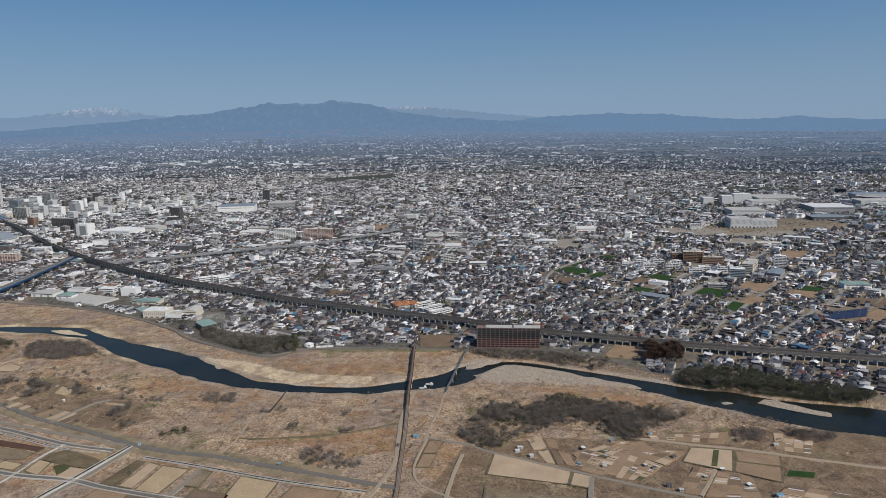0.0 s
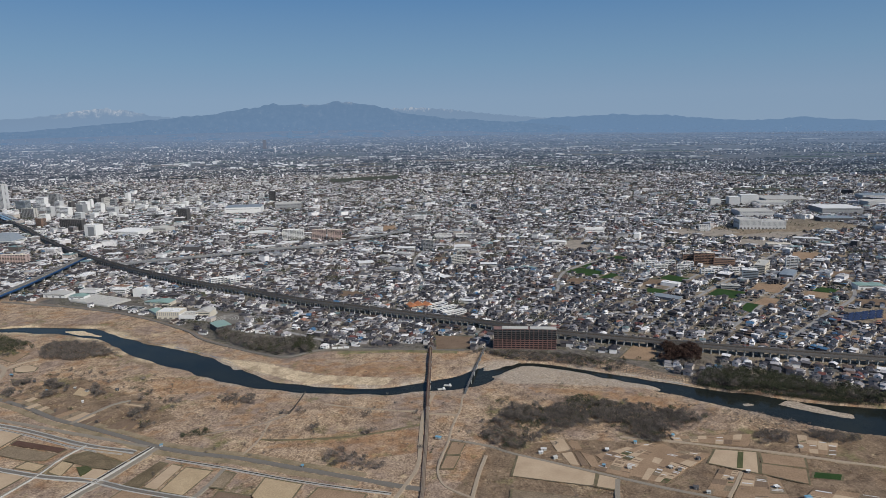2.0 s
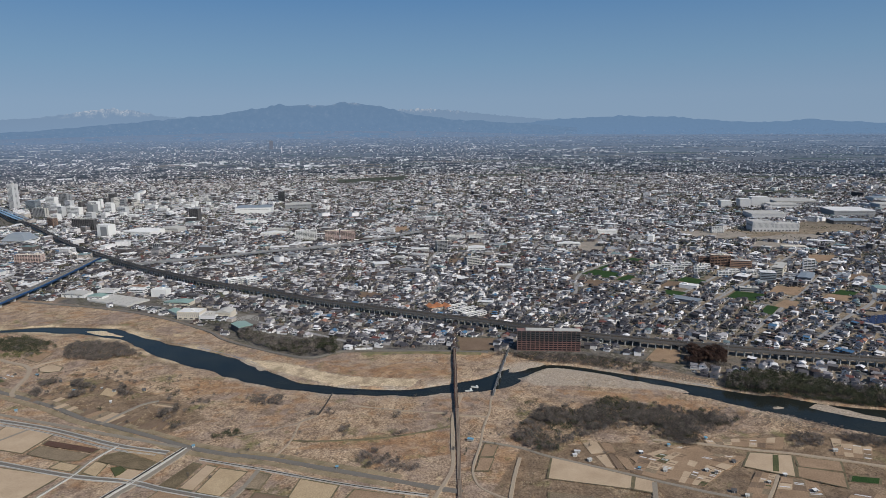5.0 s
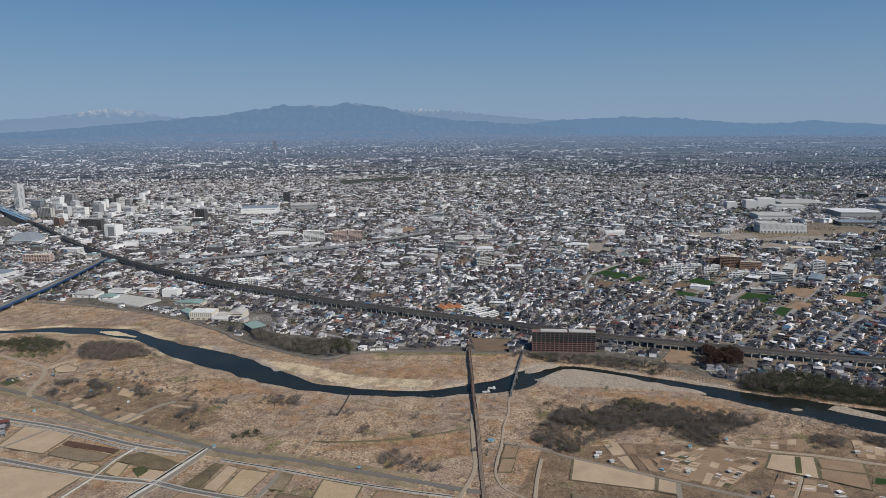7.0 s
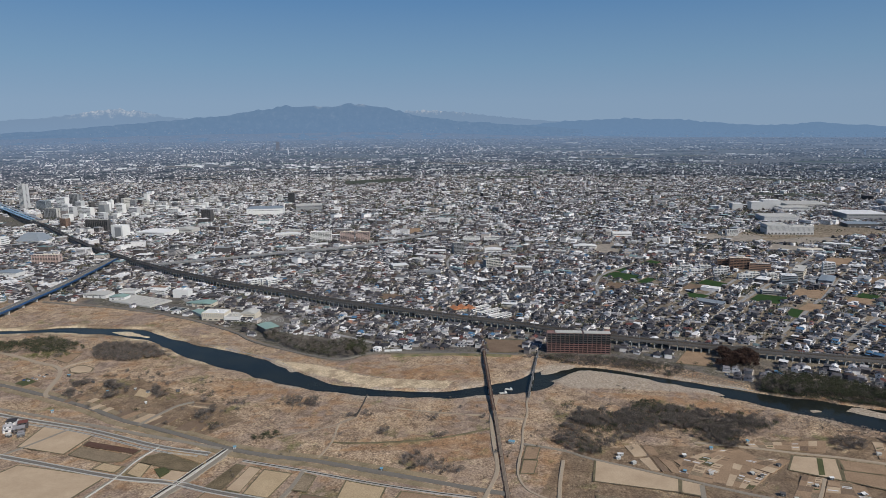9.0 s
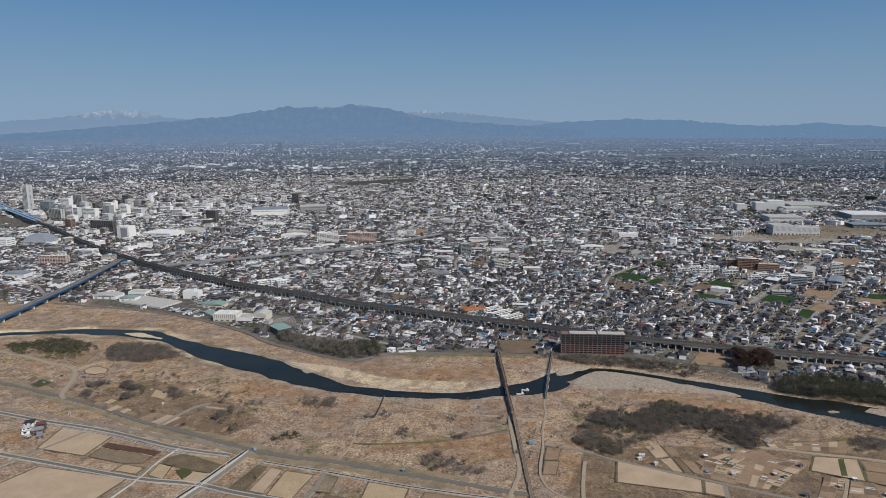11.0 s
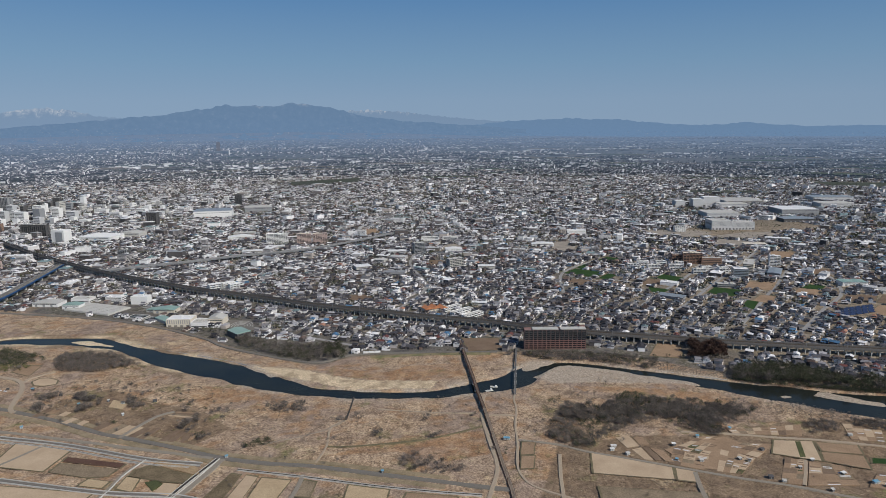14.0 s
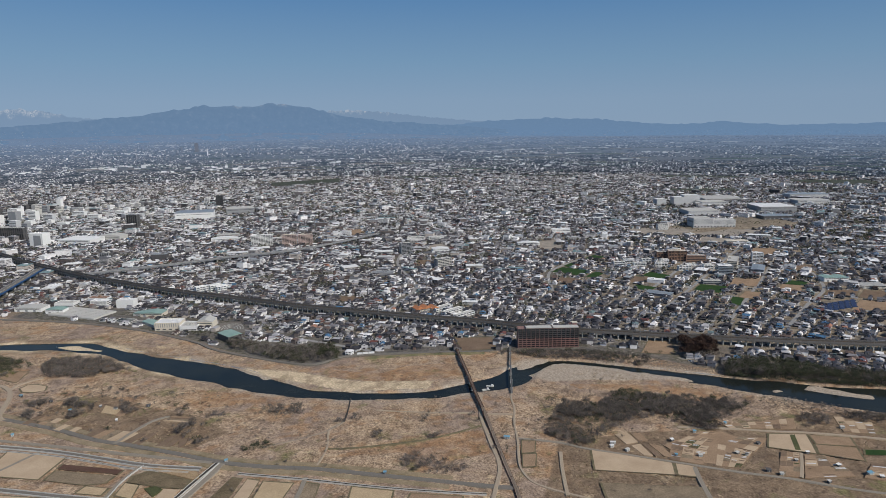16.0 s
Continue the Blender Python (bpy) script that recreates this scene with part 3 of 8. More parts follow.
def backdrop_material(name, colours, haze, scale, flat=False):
    """Far land: its own colours, with air haze painted over them as emission, as far as 'far' says."""
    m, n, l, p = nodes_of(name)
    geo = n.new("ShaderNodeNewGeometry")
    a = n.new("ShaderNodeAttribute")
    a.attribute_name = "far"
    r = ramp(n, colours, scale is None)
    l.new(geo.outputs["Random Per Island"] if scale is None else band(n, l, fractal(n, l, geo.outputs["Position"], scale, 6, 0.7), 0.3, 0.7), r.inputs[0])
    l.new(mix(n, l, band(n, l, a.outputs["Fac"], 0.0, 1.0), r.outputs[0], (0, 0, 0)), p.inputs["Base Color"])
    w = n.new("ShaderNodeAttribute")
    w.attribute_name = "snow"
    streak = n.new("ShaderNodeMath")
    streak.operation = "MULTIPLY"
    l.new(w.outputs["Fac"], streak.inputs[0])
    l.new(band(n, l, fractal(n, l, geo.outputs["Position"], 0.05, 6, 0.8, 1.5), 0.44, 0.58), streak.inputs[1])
    # Snow streaks are painted into the emission too, over the haze colour.
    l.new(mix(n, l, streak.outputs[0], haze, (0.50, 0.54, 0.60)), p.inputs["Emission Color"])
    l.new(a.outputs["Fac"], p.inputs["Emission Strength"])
    p.inputs["Roughness"].default_value = 1.0
    p.inputs["Specular IOR Level"].default_value = 0.0
    if flat:
        up = n.new("ShaderNodeCombineXYZ")
        up.inputs[2].default_value = 1.0
        l.new(up.outputs[0], p.inputs["Normal"])
    return m


# Glow colour of the haze painted into the far materials.
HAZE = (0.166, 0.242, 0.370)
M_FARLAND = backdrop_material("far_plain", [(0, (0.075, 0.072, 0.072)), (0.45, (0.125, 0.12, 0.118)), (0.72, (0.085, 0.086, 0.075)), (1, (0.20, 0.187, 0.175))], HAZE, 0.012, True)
# Far roofs, halls, trees and fields: own colours, haze added as emission.
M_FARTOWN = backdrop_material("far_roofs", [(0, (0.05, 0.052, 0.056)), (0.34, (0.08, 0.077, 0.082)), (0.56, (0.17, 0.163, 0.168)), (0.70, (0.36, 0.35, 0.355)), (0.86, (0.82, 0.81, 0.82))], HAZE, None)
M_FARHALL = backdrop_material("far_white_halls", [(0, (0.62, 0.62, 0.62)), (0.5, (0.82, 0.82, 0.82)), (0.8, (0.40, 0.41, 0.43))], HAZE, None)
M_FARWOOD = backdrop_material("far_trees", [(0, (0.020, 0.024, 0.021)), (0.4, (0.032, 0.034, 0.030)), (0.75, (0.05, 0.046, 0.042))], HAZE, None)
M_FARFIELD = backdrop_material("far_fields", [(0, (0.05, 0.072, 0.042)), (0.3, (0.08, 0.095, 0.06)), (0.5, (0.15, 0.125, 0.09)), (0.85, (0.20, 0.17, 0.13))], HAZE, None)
M_FARTOWER = backdrop_material("far_tower_wall", [(0, (0.11, 0.095, 0.095)), (1, (0.15, 0.13, 0.13))], HAZE, 0.02)
# The blue of both ranges is painted haze, given off as emission.
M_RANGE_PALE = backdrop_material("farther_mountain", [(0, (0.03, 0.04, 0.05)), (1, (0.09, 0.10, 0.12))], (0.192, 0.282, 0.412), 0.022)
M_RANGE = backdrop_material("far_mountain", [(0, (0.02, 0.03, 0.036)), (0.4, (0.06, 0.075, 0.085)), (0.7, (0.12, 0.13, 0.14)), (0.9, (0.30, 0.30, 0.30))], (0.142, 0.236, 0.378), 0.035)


def haze_attribute(me, values):
    at = me.attributes.new("far", "FLOAT", "POINT")
    at.data.foreach_set("value", np.asarray(values, np.float32).ravel())


# Share of painted haze at distance D: own colour fades, emission grows.
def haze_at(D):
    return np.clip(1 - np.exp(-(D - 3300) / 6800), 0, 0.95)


def far_plain():
    az = np.radians(np.linspace(-62, 62, 160))
    D = 4150 * np.exp(np.linspace(0, math.log(4.3), 60))
    A, DD = np.meshgrid(az, D, indexing="ij")
    r, z = recede(DD)
    r = np.where(DD < NEAR, DD, r)
    z = np.where(DD < NEAR, -0.3, z)
    n, k = A.shape
    a = (np.arange(n - 1)[:, None] * k + np.arange(k - 1)[None, :]).ravel()
    me = array_mesh("backdrop_plain", np.stack([r * np.sin(A), r * np.cos(A), z], -1).reshape(-1, 3), np.stack([a, a + 1, a + k + 1, a + k], 1))
    haze_attribute(me, haze_at(DD))
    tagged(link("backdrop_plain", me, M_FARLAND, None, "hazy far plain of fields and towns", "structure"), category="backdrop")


def mountains(name, label, ridge, foot, radius, pale, seed, snow=0.0, near=4722, material=M_RANGE):
    """A far range: ridge as (bearing, elevation) in degrees, in relief down to its foot."""
    m, rows = 520, 26
    az = np.linspace(ridge[0][0], ridge[-1][0], m)
    top = np.interp(az, [p[0] for p in ridge], [p[1] for p in ridge])
    top = np.convolve(np.pad(top, 2, "edge"), np.ones(5) / 5, "valid")
    wild = np.clip((top - foot - 0.5) / 2, 0, 1)
    top = top + (lattice((m, 2), (170, 1), seed + 2)[:, 0] - 0.5 + lattice((m, 2), (70, 1), seed + 3)[:, 0] - 0.5) * 0.16 * wild
    jag = lattice((m, rows), (90, 7), seed) - 0.5 + 0.6 * (lattice((m, rows), (220, 14), seed + 1) - 0.5)
    t = np.linspace(0, 1, rows)
    el = foot + (top - foot)[:, None] * t[None, :]
    rad = near + (radius - near) * t[None, :] ** 0.8 + jag * 30 * (t * (1 - t) * 4)[None, :]
    A = np.radians(az)[:, None] + 0 * el
    V = np.stack([rad * np.sin(A) - 50, rad * np.cos(A), HEIGHT + rad * np.tan(np.radians(el))], -1)
    n, k = el.shape
    a = (np.arange(n - 1)[:, None] * k + np.arange(k - 1)[None, :]).ravel()
    me = array_mesh(name, V.reshape(-1, 3), np.stack([a, a + k, a + k + 1, a + 1], 1))
    me.polygons.foreach_set("use_smooth", np.ones(len(me.polygons), bool))
    # Painted haze, slightly thinner towards the ridge.
    haze_attribute(me, np.broadcast_to(pale - 0.06 * t[None, :], el.shape))
    if snow:
        at = me.attributes.new("snow", "FLOAT", "POINT")
        at.data.foreach_set("value", np.clip((el + jag * 0.5 - snow + 0.12) / 0.5, 0, 0.9).astype(np.float32).ravel())
    tagged(link(name, me, material, None, label, "structure"), category="mountain")


def drawn_in(D):
    """Radius and height of far ground at distance D, and how much it shrinks there."""
    r, z = recede(D)
    r, z = np.where(D < NEAR, D, r), np.where(D < NEAR, -0.3, z)
    return r, z, r / D


def far_boxes(name, label, category, material, D, az, sx, sy, h, turn, veil):
    r, z, s = drawn_in(D)
    n = len(D)
    c, q = np.cos(turn - az), np.sin(turn - az)
    corners = np.array([(-.5, -.5, -.2), (.5, -.5, -.2), (.5, .5, -.2), (-.5, .5, -.2), (-.5, -.5, 1), (.5, -.5, 1), (.5, .5, 1), (-.5, .5, 1)])
    lx, ly = corners[None, :, 0] * (sx * s)[:, None], corners[None, :, 1] * (sy * s)[:, None]
    V = np.stack([(r * np.sin(az))[:, None] + lx * c[:, None] - ly * q[:, None], (r * np.cos(az))[:, None] + lx * q[:, None] + ly * c[:, None],
                  z[:, None] + corners[None, :, 2] * (h * s)[:, None]], -1)
    faces = np.array([(0, 1, 5, 4), (4, 5, 6, 7)])
    me = array_mesh(name, V.reshape(-1, 3), (np.arange(n)[:, None, None] * 8 + faces[None]).reshape(-1, 4))
    # Haze painted on by distance, scaled by veil.
    haze_attribute(me, np.repeat(haze_at(D) * veil, 8))
    return tagged(link(name, me, material, None, label, "stuff"), category=category)


def far_towns():
    """Towns, halls, tree belts and fields of the far plain."""
    rng = np.random.default_rng(21)
    n = 100000
    D = 4100 * np.exp(rng.random(n) ** 1.5 * math.log(4.2))
    az = np.radians(rng.uniform(-44, 50, n))
    u, w = D * np.sin(az), D * np.cos(az)
    clump = np.sin(u / 610 + 1.3 * np.sin(w / 420)) + np.sin(w / 290 + 1.7 * np.sin(u / 810)) + 0.6 * np.sin((u + w) / 170)
    rural = np.clip((np.degrees(az) - 8) / 14, 0, 1) * np.clip((D - 4300) / 1500, 0, 1)
    keep = clump + rng.normal(0, 0.7, n) > -0.6 + 0.6 * rural - np.clip((6500 - D) / 1200, 0, 2.0)
    D, az = D[keep], az[keep]
    n = len(D)
    grow = np.clip(D / 7000, 0.72, 2.2)
    sx, sy = rng.uniform(7, 19, n) * grow, rng.uniform(5, 9, n) * grow
    h = rng.uniform(2.2, 4.6, n) + np.where(rng.random(n) < 0.012, rng.uniform(6, 20, n), 0)
    core = (np.abs(np.degrees(az) + 5) < 13) & (np.abs(D - 9300) < 1300)
    h = np.where(core & (rng.random(n) < 0.35), h * rng.uniform(2, 4.5, n), h)
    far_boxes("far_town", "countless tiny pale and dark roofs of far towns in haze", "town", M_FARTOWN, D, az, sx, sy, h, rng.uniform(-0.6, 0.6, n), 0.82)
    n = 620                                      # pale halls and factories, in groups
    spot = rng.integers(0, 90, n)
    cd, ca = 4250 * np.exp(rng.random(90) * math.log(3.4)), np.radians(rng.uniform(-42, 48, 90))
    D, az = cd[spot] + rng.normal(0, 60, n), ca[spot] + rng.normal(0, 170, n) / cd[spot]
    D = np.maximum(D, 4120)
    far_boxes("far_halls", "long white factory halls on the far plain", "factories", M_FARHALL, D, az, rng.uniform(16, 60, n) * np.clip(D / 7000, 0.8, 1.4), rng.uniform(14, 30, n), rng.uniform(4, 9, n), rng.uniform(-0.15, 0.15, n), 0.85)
    m, k = 520, 9                                # belts of trees along streams and round hamlets
    cd, ca = 4150 * np.exp(rng.random(m) ** 0.9 * math.log(3.2)), np.radians(rng.uniform(-44, 50, m))
    span = rng.uniform(60, 420, (m, 1))
    t = rng.uniform(-0.5, 0.5, (m, k)) * span
    D, az = (cd[:, None] + t * rng.normal(0, 0.25, (m, 1)) + rng.normal(0, 6, (m, k))).ravel(), (ca[:, None] + t / cd[:, None]).ravel()
    D = np.maximum(D, 4120)
    n = m * k
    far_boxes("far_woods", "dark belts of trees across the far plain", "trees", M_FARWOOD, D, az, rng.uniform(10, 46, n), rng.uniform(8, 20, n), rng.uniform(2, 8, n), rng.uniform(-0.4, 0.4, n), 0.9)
    n = 260                                      # flat fields
    D, az = 4250 * np.exp(rng.random(n) ** 1.3 * math.log(2.6)), np.radians(rng.uniform(-20, 50, n))
    half, deep = rng.uniform(60, 320, n), rng.uniform(40, 170, n)
    V = np.zeros((n, 4, 3))
    for q, (a, b) in enumerate(((-1, -1), (1, -1), (1, 1), (-1, 1))):
        r, z, _ = drawn_in(np.maximum(D + b * deep / 2, 4130))
        g = az + a * half / D
        V[:, q] = np.stack([r * np.sin(g), r * np.cos(g), z + 0.35], -1)
    me = array_mesh("far_fields", V.reshape(-1, 3), np.arange(n * 4).reshape(-1, 4))
    # The fields get their haze painted on by distance as well.
    haze_attribute(me, np.repeat(haze_at(D) * 0.8, 4))
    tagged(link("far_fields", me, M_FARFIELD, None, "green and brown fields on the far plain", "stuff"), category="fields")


def sky_sheet():
    """Hazy spring sky behind the mountains, from the horizon up."""
    m = bpy.data.materials.new("hazy_sky")
    m.use_nodes = True
    n, l = m.node_tree.nodes, m.node_tree.links
    n.remove(n["Principled BSDF"])
    sep = n.new("ShaderNodeSeparateXYZ")
    l.new(n.new("ShaderNodeNewGeometry").outputs["Position"], sep.inputs[0])
    up = band(n, l, sep.outputs[2], HEIGHT, HEIGHT + 4950 * math.tan(radians(25)))
    r = ramp(n, SKY_STOPS)
    l.new(up, r.inputs[0])
    e, t, k = n.new("ShaderNodeEmission"), n.new("ShaderNodeBsdfTransparent"), n.new("ShaderNodeMixShader")
    west = n.new("ShaderNodeMapRange")
    for i, v in enumerate((-4500.0, 4500.0, 1.10, 0.97)):
        west.inputs[i + 1].default_value = v
    l.new(sep.outputs[0], west.inputs[0])
    l.new(r.outputs[0], e.inputs[0])
    l.new(west.outputs[0], e.inputs[1])
    l.new(band(n, l, up, 0.75, 1.0), k.inputs[0])
    l.new(e.outputs[0], k.inputs[1])
    l.new(t.outputs[0], k.inputs[2])
    l.new(k.outputs[0], n["Material Output"].inputs[0])
    az = np.radians(np.linspace(-46, 50, 120))
    z = np.linspace(HEIGHT - 330, HEIGHT + 4950 * math.tan(radians(25)), 12)
    A, Z = np.meshgrid(az, z, indexing="ij")
    a = (np.arange(119)[:, None] * 12 + np.arange(11)[None, :]).ravel()
    me = array_mesh("backdrop_sky", np.stack([4960 * np.sin(A), 4960 * np.cos(A), Z], -1).reshape(-1, 3), np.stack([a, a + 1, a + 13, a + 12], 1))
    tagged(link("backdrop_sky", me, m, None, "clear hazy blue sky above the horizon", "structure"), category="sky")


SKY_STOPS = [(0.0, (0.238, 0.336, 0.462)), (0.08, (0.226, 0.330, 0.463)), (0.20, (0.172, 0.297, 0.448)), (0.38, (0.104, 0.226, 0.415)), (1.0, (0.06, 0.16, 0.37))]
sky_sheet()
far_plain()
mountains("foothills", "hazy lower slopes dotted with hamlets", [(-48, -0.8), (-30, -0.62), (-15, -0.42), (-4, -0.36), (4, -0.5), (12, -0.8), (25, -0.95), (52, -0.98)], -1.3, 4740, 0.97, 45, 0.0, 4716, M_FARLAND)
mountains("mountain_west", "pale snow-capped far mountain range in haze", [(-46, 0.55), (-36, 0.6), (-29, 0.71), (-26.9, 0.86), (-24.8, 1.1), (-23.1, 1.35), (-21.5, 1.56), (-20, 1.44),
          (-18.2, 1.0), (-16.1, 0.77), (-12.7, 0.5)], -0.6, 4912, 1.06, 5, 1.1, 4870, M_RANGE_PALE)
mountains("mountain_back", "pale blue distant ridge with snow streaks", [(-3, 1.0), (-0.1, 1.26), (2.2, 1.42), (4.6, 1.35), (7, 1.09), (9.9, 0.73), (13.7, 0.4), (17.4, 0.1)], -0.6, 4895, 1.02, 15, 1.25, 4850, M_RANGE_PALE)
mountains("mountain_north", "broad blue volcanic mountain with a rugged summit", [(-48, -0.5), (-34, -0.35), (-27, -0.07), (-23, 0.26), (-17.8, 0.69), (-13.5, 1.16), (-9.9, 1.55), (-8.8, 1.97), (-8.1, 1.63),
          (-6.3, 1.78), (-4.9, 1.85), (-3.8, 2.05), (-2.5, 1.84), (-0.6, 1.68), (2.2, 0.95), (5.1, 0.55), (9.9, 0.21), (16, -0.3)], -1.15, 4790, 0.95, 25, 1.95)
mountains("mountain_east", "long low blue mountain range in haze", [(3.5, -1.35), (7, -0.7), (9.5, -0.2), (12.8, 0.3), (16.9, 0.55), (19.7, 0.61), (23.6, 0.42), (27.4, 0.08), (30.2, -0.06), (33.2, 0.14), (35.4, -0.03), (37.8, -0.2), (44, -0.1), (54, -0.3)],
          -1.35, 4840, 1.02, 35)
far_towns()
def hillside_hamlets():
    """Tiny pale roofs scattered over the lower slopes of the great mountain."""
    rng = np.random.default_rng(61)
    n = 15000
    az = np.radians(rng.uniform(-40, 46, n))
    el = -1.12 + rng.random(n) ** 3.0 * 1.3
    top = np.interp(np.degrees(az), [-40, -23, -13, -4, 2, 10, 46], [-0.6, 0.0, 0.6, 0.9, 0.4, -0.3, -0.5])
    keep = el < top - 0.1
    az, el = az[keep], el[keep]
    n = len(az)
    r = 4708 - 3 * rng.random(n)
    sx, h = rng.uniform(1.5, 6, n), rng.uniform(0.3, 0.9, n)
    lx = BOX8[None, :, 0] * sx[:, None]
    ly = BOX8[None, :, 1] * 3.0
    V = np.stack([(r * np.sin(az) - 50)[:, None] + lx * np.cos(az)[:, None] + ly * np.sin(az)[:, None], (r * np.cos(az))[:, None] - lx * np.sin(az)[:, None] + ly * np.cos(az)[:, None],
                  (HEIGHT + r * np.tan(np.radians(el)))[:, None] + BOX8[None, :, 2] * h[:, None]], -1)
    Q = (np.arange(n)[:, None, None] * 8 + BOX5[None, [0, 4]]).reshape(-1, 4)
    me = array_mesh("hillside_hamlets", V.reshape(-1, 3), Q)
    # Painted haze on the hamlets, denser higher up the slope.
    haze_attribute(me, np.repeat(np.clip(0.40 + 0.25 * (el + 1.12), 0, 0.85), 8))
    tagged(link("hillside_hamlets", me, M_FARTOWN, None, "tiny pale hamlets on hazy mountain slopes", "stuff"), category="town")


BOX8 = np.array([(-.5, -.5, 0), (.5, -.5, 0), (.5, .5, 0), (-.5, .5, 0), (-.5, -.5, 1), (.5, -.5, 1), (.5, .5, 1), (-.5, .5, 1)])
BOX5 = np.array([(0, 1, 5, 4), (1, 2, 6, 5), (2, 3, 7, 6), (3, 0, 4, 7), (4, 5, 6, 7)])
hillside_hamlets()
tall = thing("far_tower", "tall brown office tower far away in haze", "tower", 4480 * math.sin(radians(-9.7)) - 50, 4480 * math.cos(radians(-9.7)), 160)
for nm, bm in (("wall", solid(21, 16, 52, 0, 0, 0, 0.5)), ("roof", solid(16, 12, 5, 0, 0, 52, 0.3))):
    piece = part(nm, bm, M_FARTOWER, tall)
    # An even share of haze, painted on the tower as emission.
    haze_attribute(piece.data, np.full(len(piece.data.vertices), 0.4))


M_STATION = surface("blue_station_roof", [(0, (0.17, 0.31, 0.46)), (1, (0.24, 0.40, 0.55))], scale=0.05, grain=0.5, wear=0.2, rough=0.5)


# ---- roads and lines over the riverside ----
strip("levee_road", [(-900, 985), (-640, 845), (-528, 788), (-467, 754), (-397, 711), (-352, 678), (-318, 660), (-277, 636), (-224, 604), (-183, 586), (-139, 572), (-76, 545), (-5, 514), (30, 500)], 5.5, M_ASPHALT, "old grey asphalt road on the levee")
strip("levee_track", [(-560, 745), (-480, 712), (-400, 678), (-300, 634), (-232, 604)], 4.0, M_ROAD, "pale worn track along the levee foot")
near_road, _ = strip("field_road", [(-560, 735), (-466, 693), (-380, 658), (-293, 613), (-240, 594)], 4.4, M_ASPHALT, "asphalt field road with white edge rails")
low_road, _ = strip("lower_road", [(-520, 640), (-413, 598), (-315, 559), (-256, 543), (-217, 525), (-150, 500), (-60, 470)], 4.6, M_ASPHALT, "asphalt lane between paddies")
cross_a, _ = strip("cross_lane", [(-294, 613), (-306, 587), (-312, 559), (-325, 525), (-345, 470)], 3.2, M_ROAD, "narrow pale farm lane between paddies")
cross_b, _ = strip("canal_lane", [(-222, 600), (-235, 570), (-249, 541), (-261, 519), (-280, 470)], 5.0, M_ROAD, "pale lane along a canal")
strip("farm_lane", [(-395, 665), (-420, 630), (-440, 605), (-470, 560)], 3.5, M_ROAD, "pale farm lane beside a paddy")
strip("short_lane", [(-147, 558), (-154, 528), (-163, 505), (-175, 470)], 4.0, M_ROAD, "pale farm lane between dry fields")
strip("riverside_path", [(50, 700), (40, 665), (34, 637), (29, 582), (25, 540), (11, 504), (-5, 470)], 3.5, M_DIRT, "pale dirt path beside the railway")
strip("bridge_path", [(86, 698), (80, 681), (76, 657), (64, 619), (56, 583), (45, 546), (42, 525), (46, 505), (61, 489), (85, 470)], 2.0, M_DIRT, "grey path from the footbridge")
strip("garden_road", [(58, 587), (93, 570), (115, 552), (154, 528), (197, 501), (228, 482), (268, 460), (300, 438), (350, 410)], 3.2, M_ROAD, "pale lane beside allotments")
strip("garden_lane", [(194, 499), (186, 477), (178, 450)], 4.0, M_ROAD, "pale lane between allotment plots")
strip("allotment_track", [(222, 574), (264, 562), (304, 546), (338, 535), (373, 520), (403, 506), (470, 478)], 3.2, M_DIRT, "dirt track between allotments")
strip("allotment_lane", [(304, 500), (290, 482), (273, 462)], 2.6, M_DIRT, "narrow dirt lane between allotments")
strip("meadow_drain", [(88, 552), (76, 516), (66, 480)], 3.0, M_DIRT, "worn dirt track across dry grass")
strip("link_track", [(34, 648), (55, 645), (70, 640)], 3.0, M_DIRT, "short dirt track to the railway")
strip("meadow_track", [(-108, 663), (-123, 649), (-127, 609), (-137, 577)], 1.8, M_DIRT, "pale worn trail through dry grass")
strip("meadow_ditch", [(-97, 722), (-102, 690), (-108, 663)], 1.1, M_BALLAST, "dark wet ditch through dry grass")
strip("grassy_ditch", [(-126, 607), (-99, 603), (-57, 603), (-29, 605), (2, 613), (28, 622)], 2.2, M_MARGIN, "grassy ditch across the meadow", category="ditch")
strip("upper_track", [(-72, 684), (-35, 671), (6, 659), (30, 655)], 2.0, M_DIRT, "faint pale track near the river")
strip("diagonal_ditch", [(-188, 625), (-162, 631), (-130, 643), (-108, 663)], 1.4, M_SLEEPER, "shallow dry ditch in the meadow", category="ditch")
strip("old_track", [(-640, 935), (-574, 897), (-535, 871), (-501, 851), (-484, 821), (-477, 787), (-471, 760), (-462, 748)], 5.0, M_DIRT, "pale dirt track through scrub")
strip("scrub_track", [(-491, 836), (-490, 852), (-478, 866), (-466, 872)], 3.0, M_DIRT, "short pale dirt track beside scrub")
strip("farm_track", [(-331, 664), (-316, 694), (-304, 712), (-290, 719)], 4.0, M_ROAD, "pale gravel track to garden plots")
strip("bank_road", [(-690, 1195), (-527, 1131), (-412, 1067), (-307, 979), (-262, 925), (-150, 846), (-97, 864), (-44, 862), (19, 852), (100, 838)], 4.0, M_ASPHALT, "grey road on the river bank below the houses", 0.9)
strip("bank_grass", [(-70, 850), (-40, 849), (10, 846), (46, 841), (90, 833)], 8.0, M_BANKGRASS, "fresh green grass on the bank slope", 0.6, category="verge")
for i, line in enumerate(STREETS):
    sweep("street", line, [(-3.5, -1), (-3, 0.06), (3, 0.06), (3.5, -1)], M_STREET, None, "pale grey street between town houses", "structure")["category"] = "road"


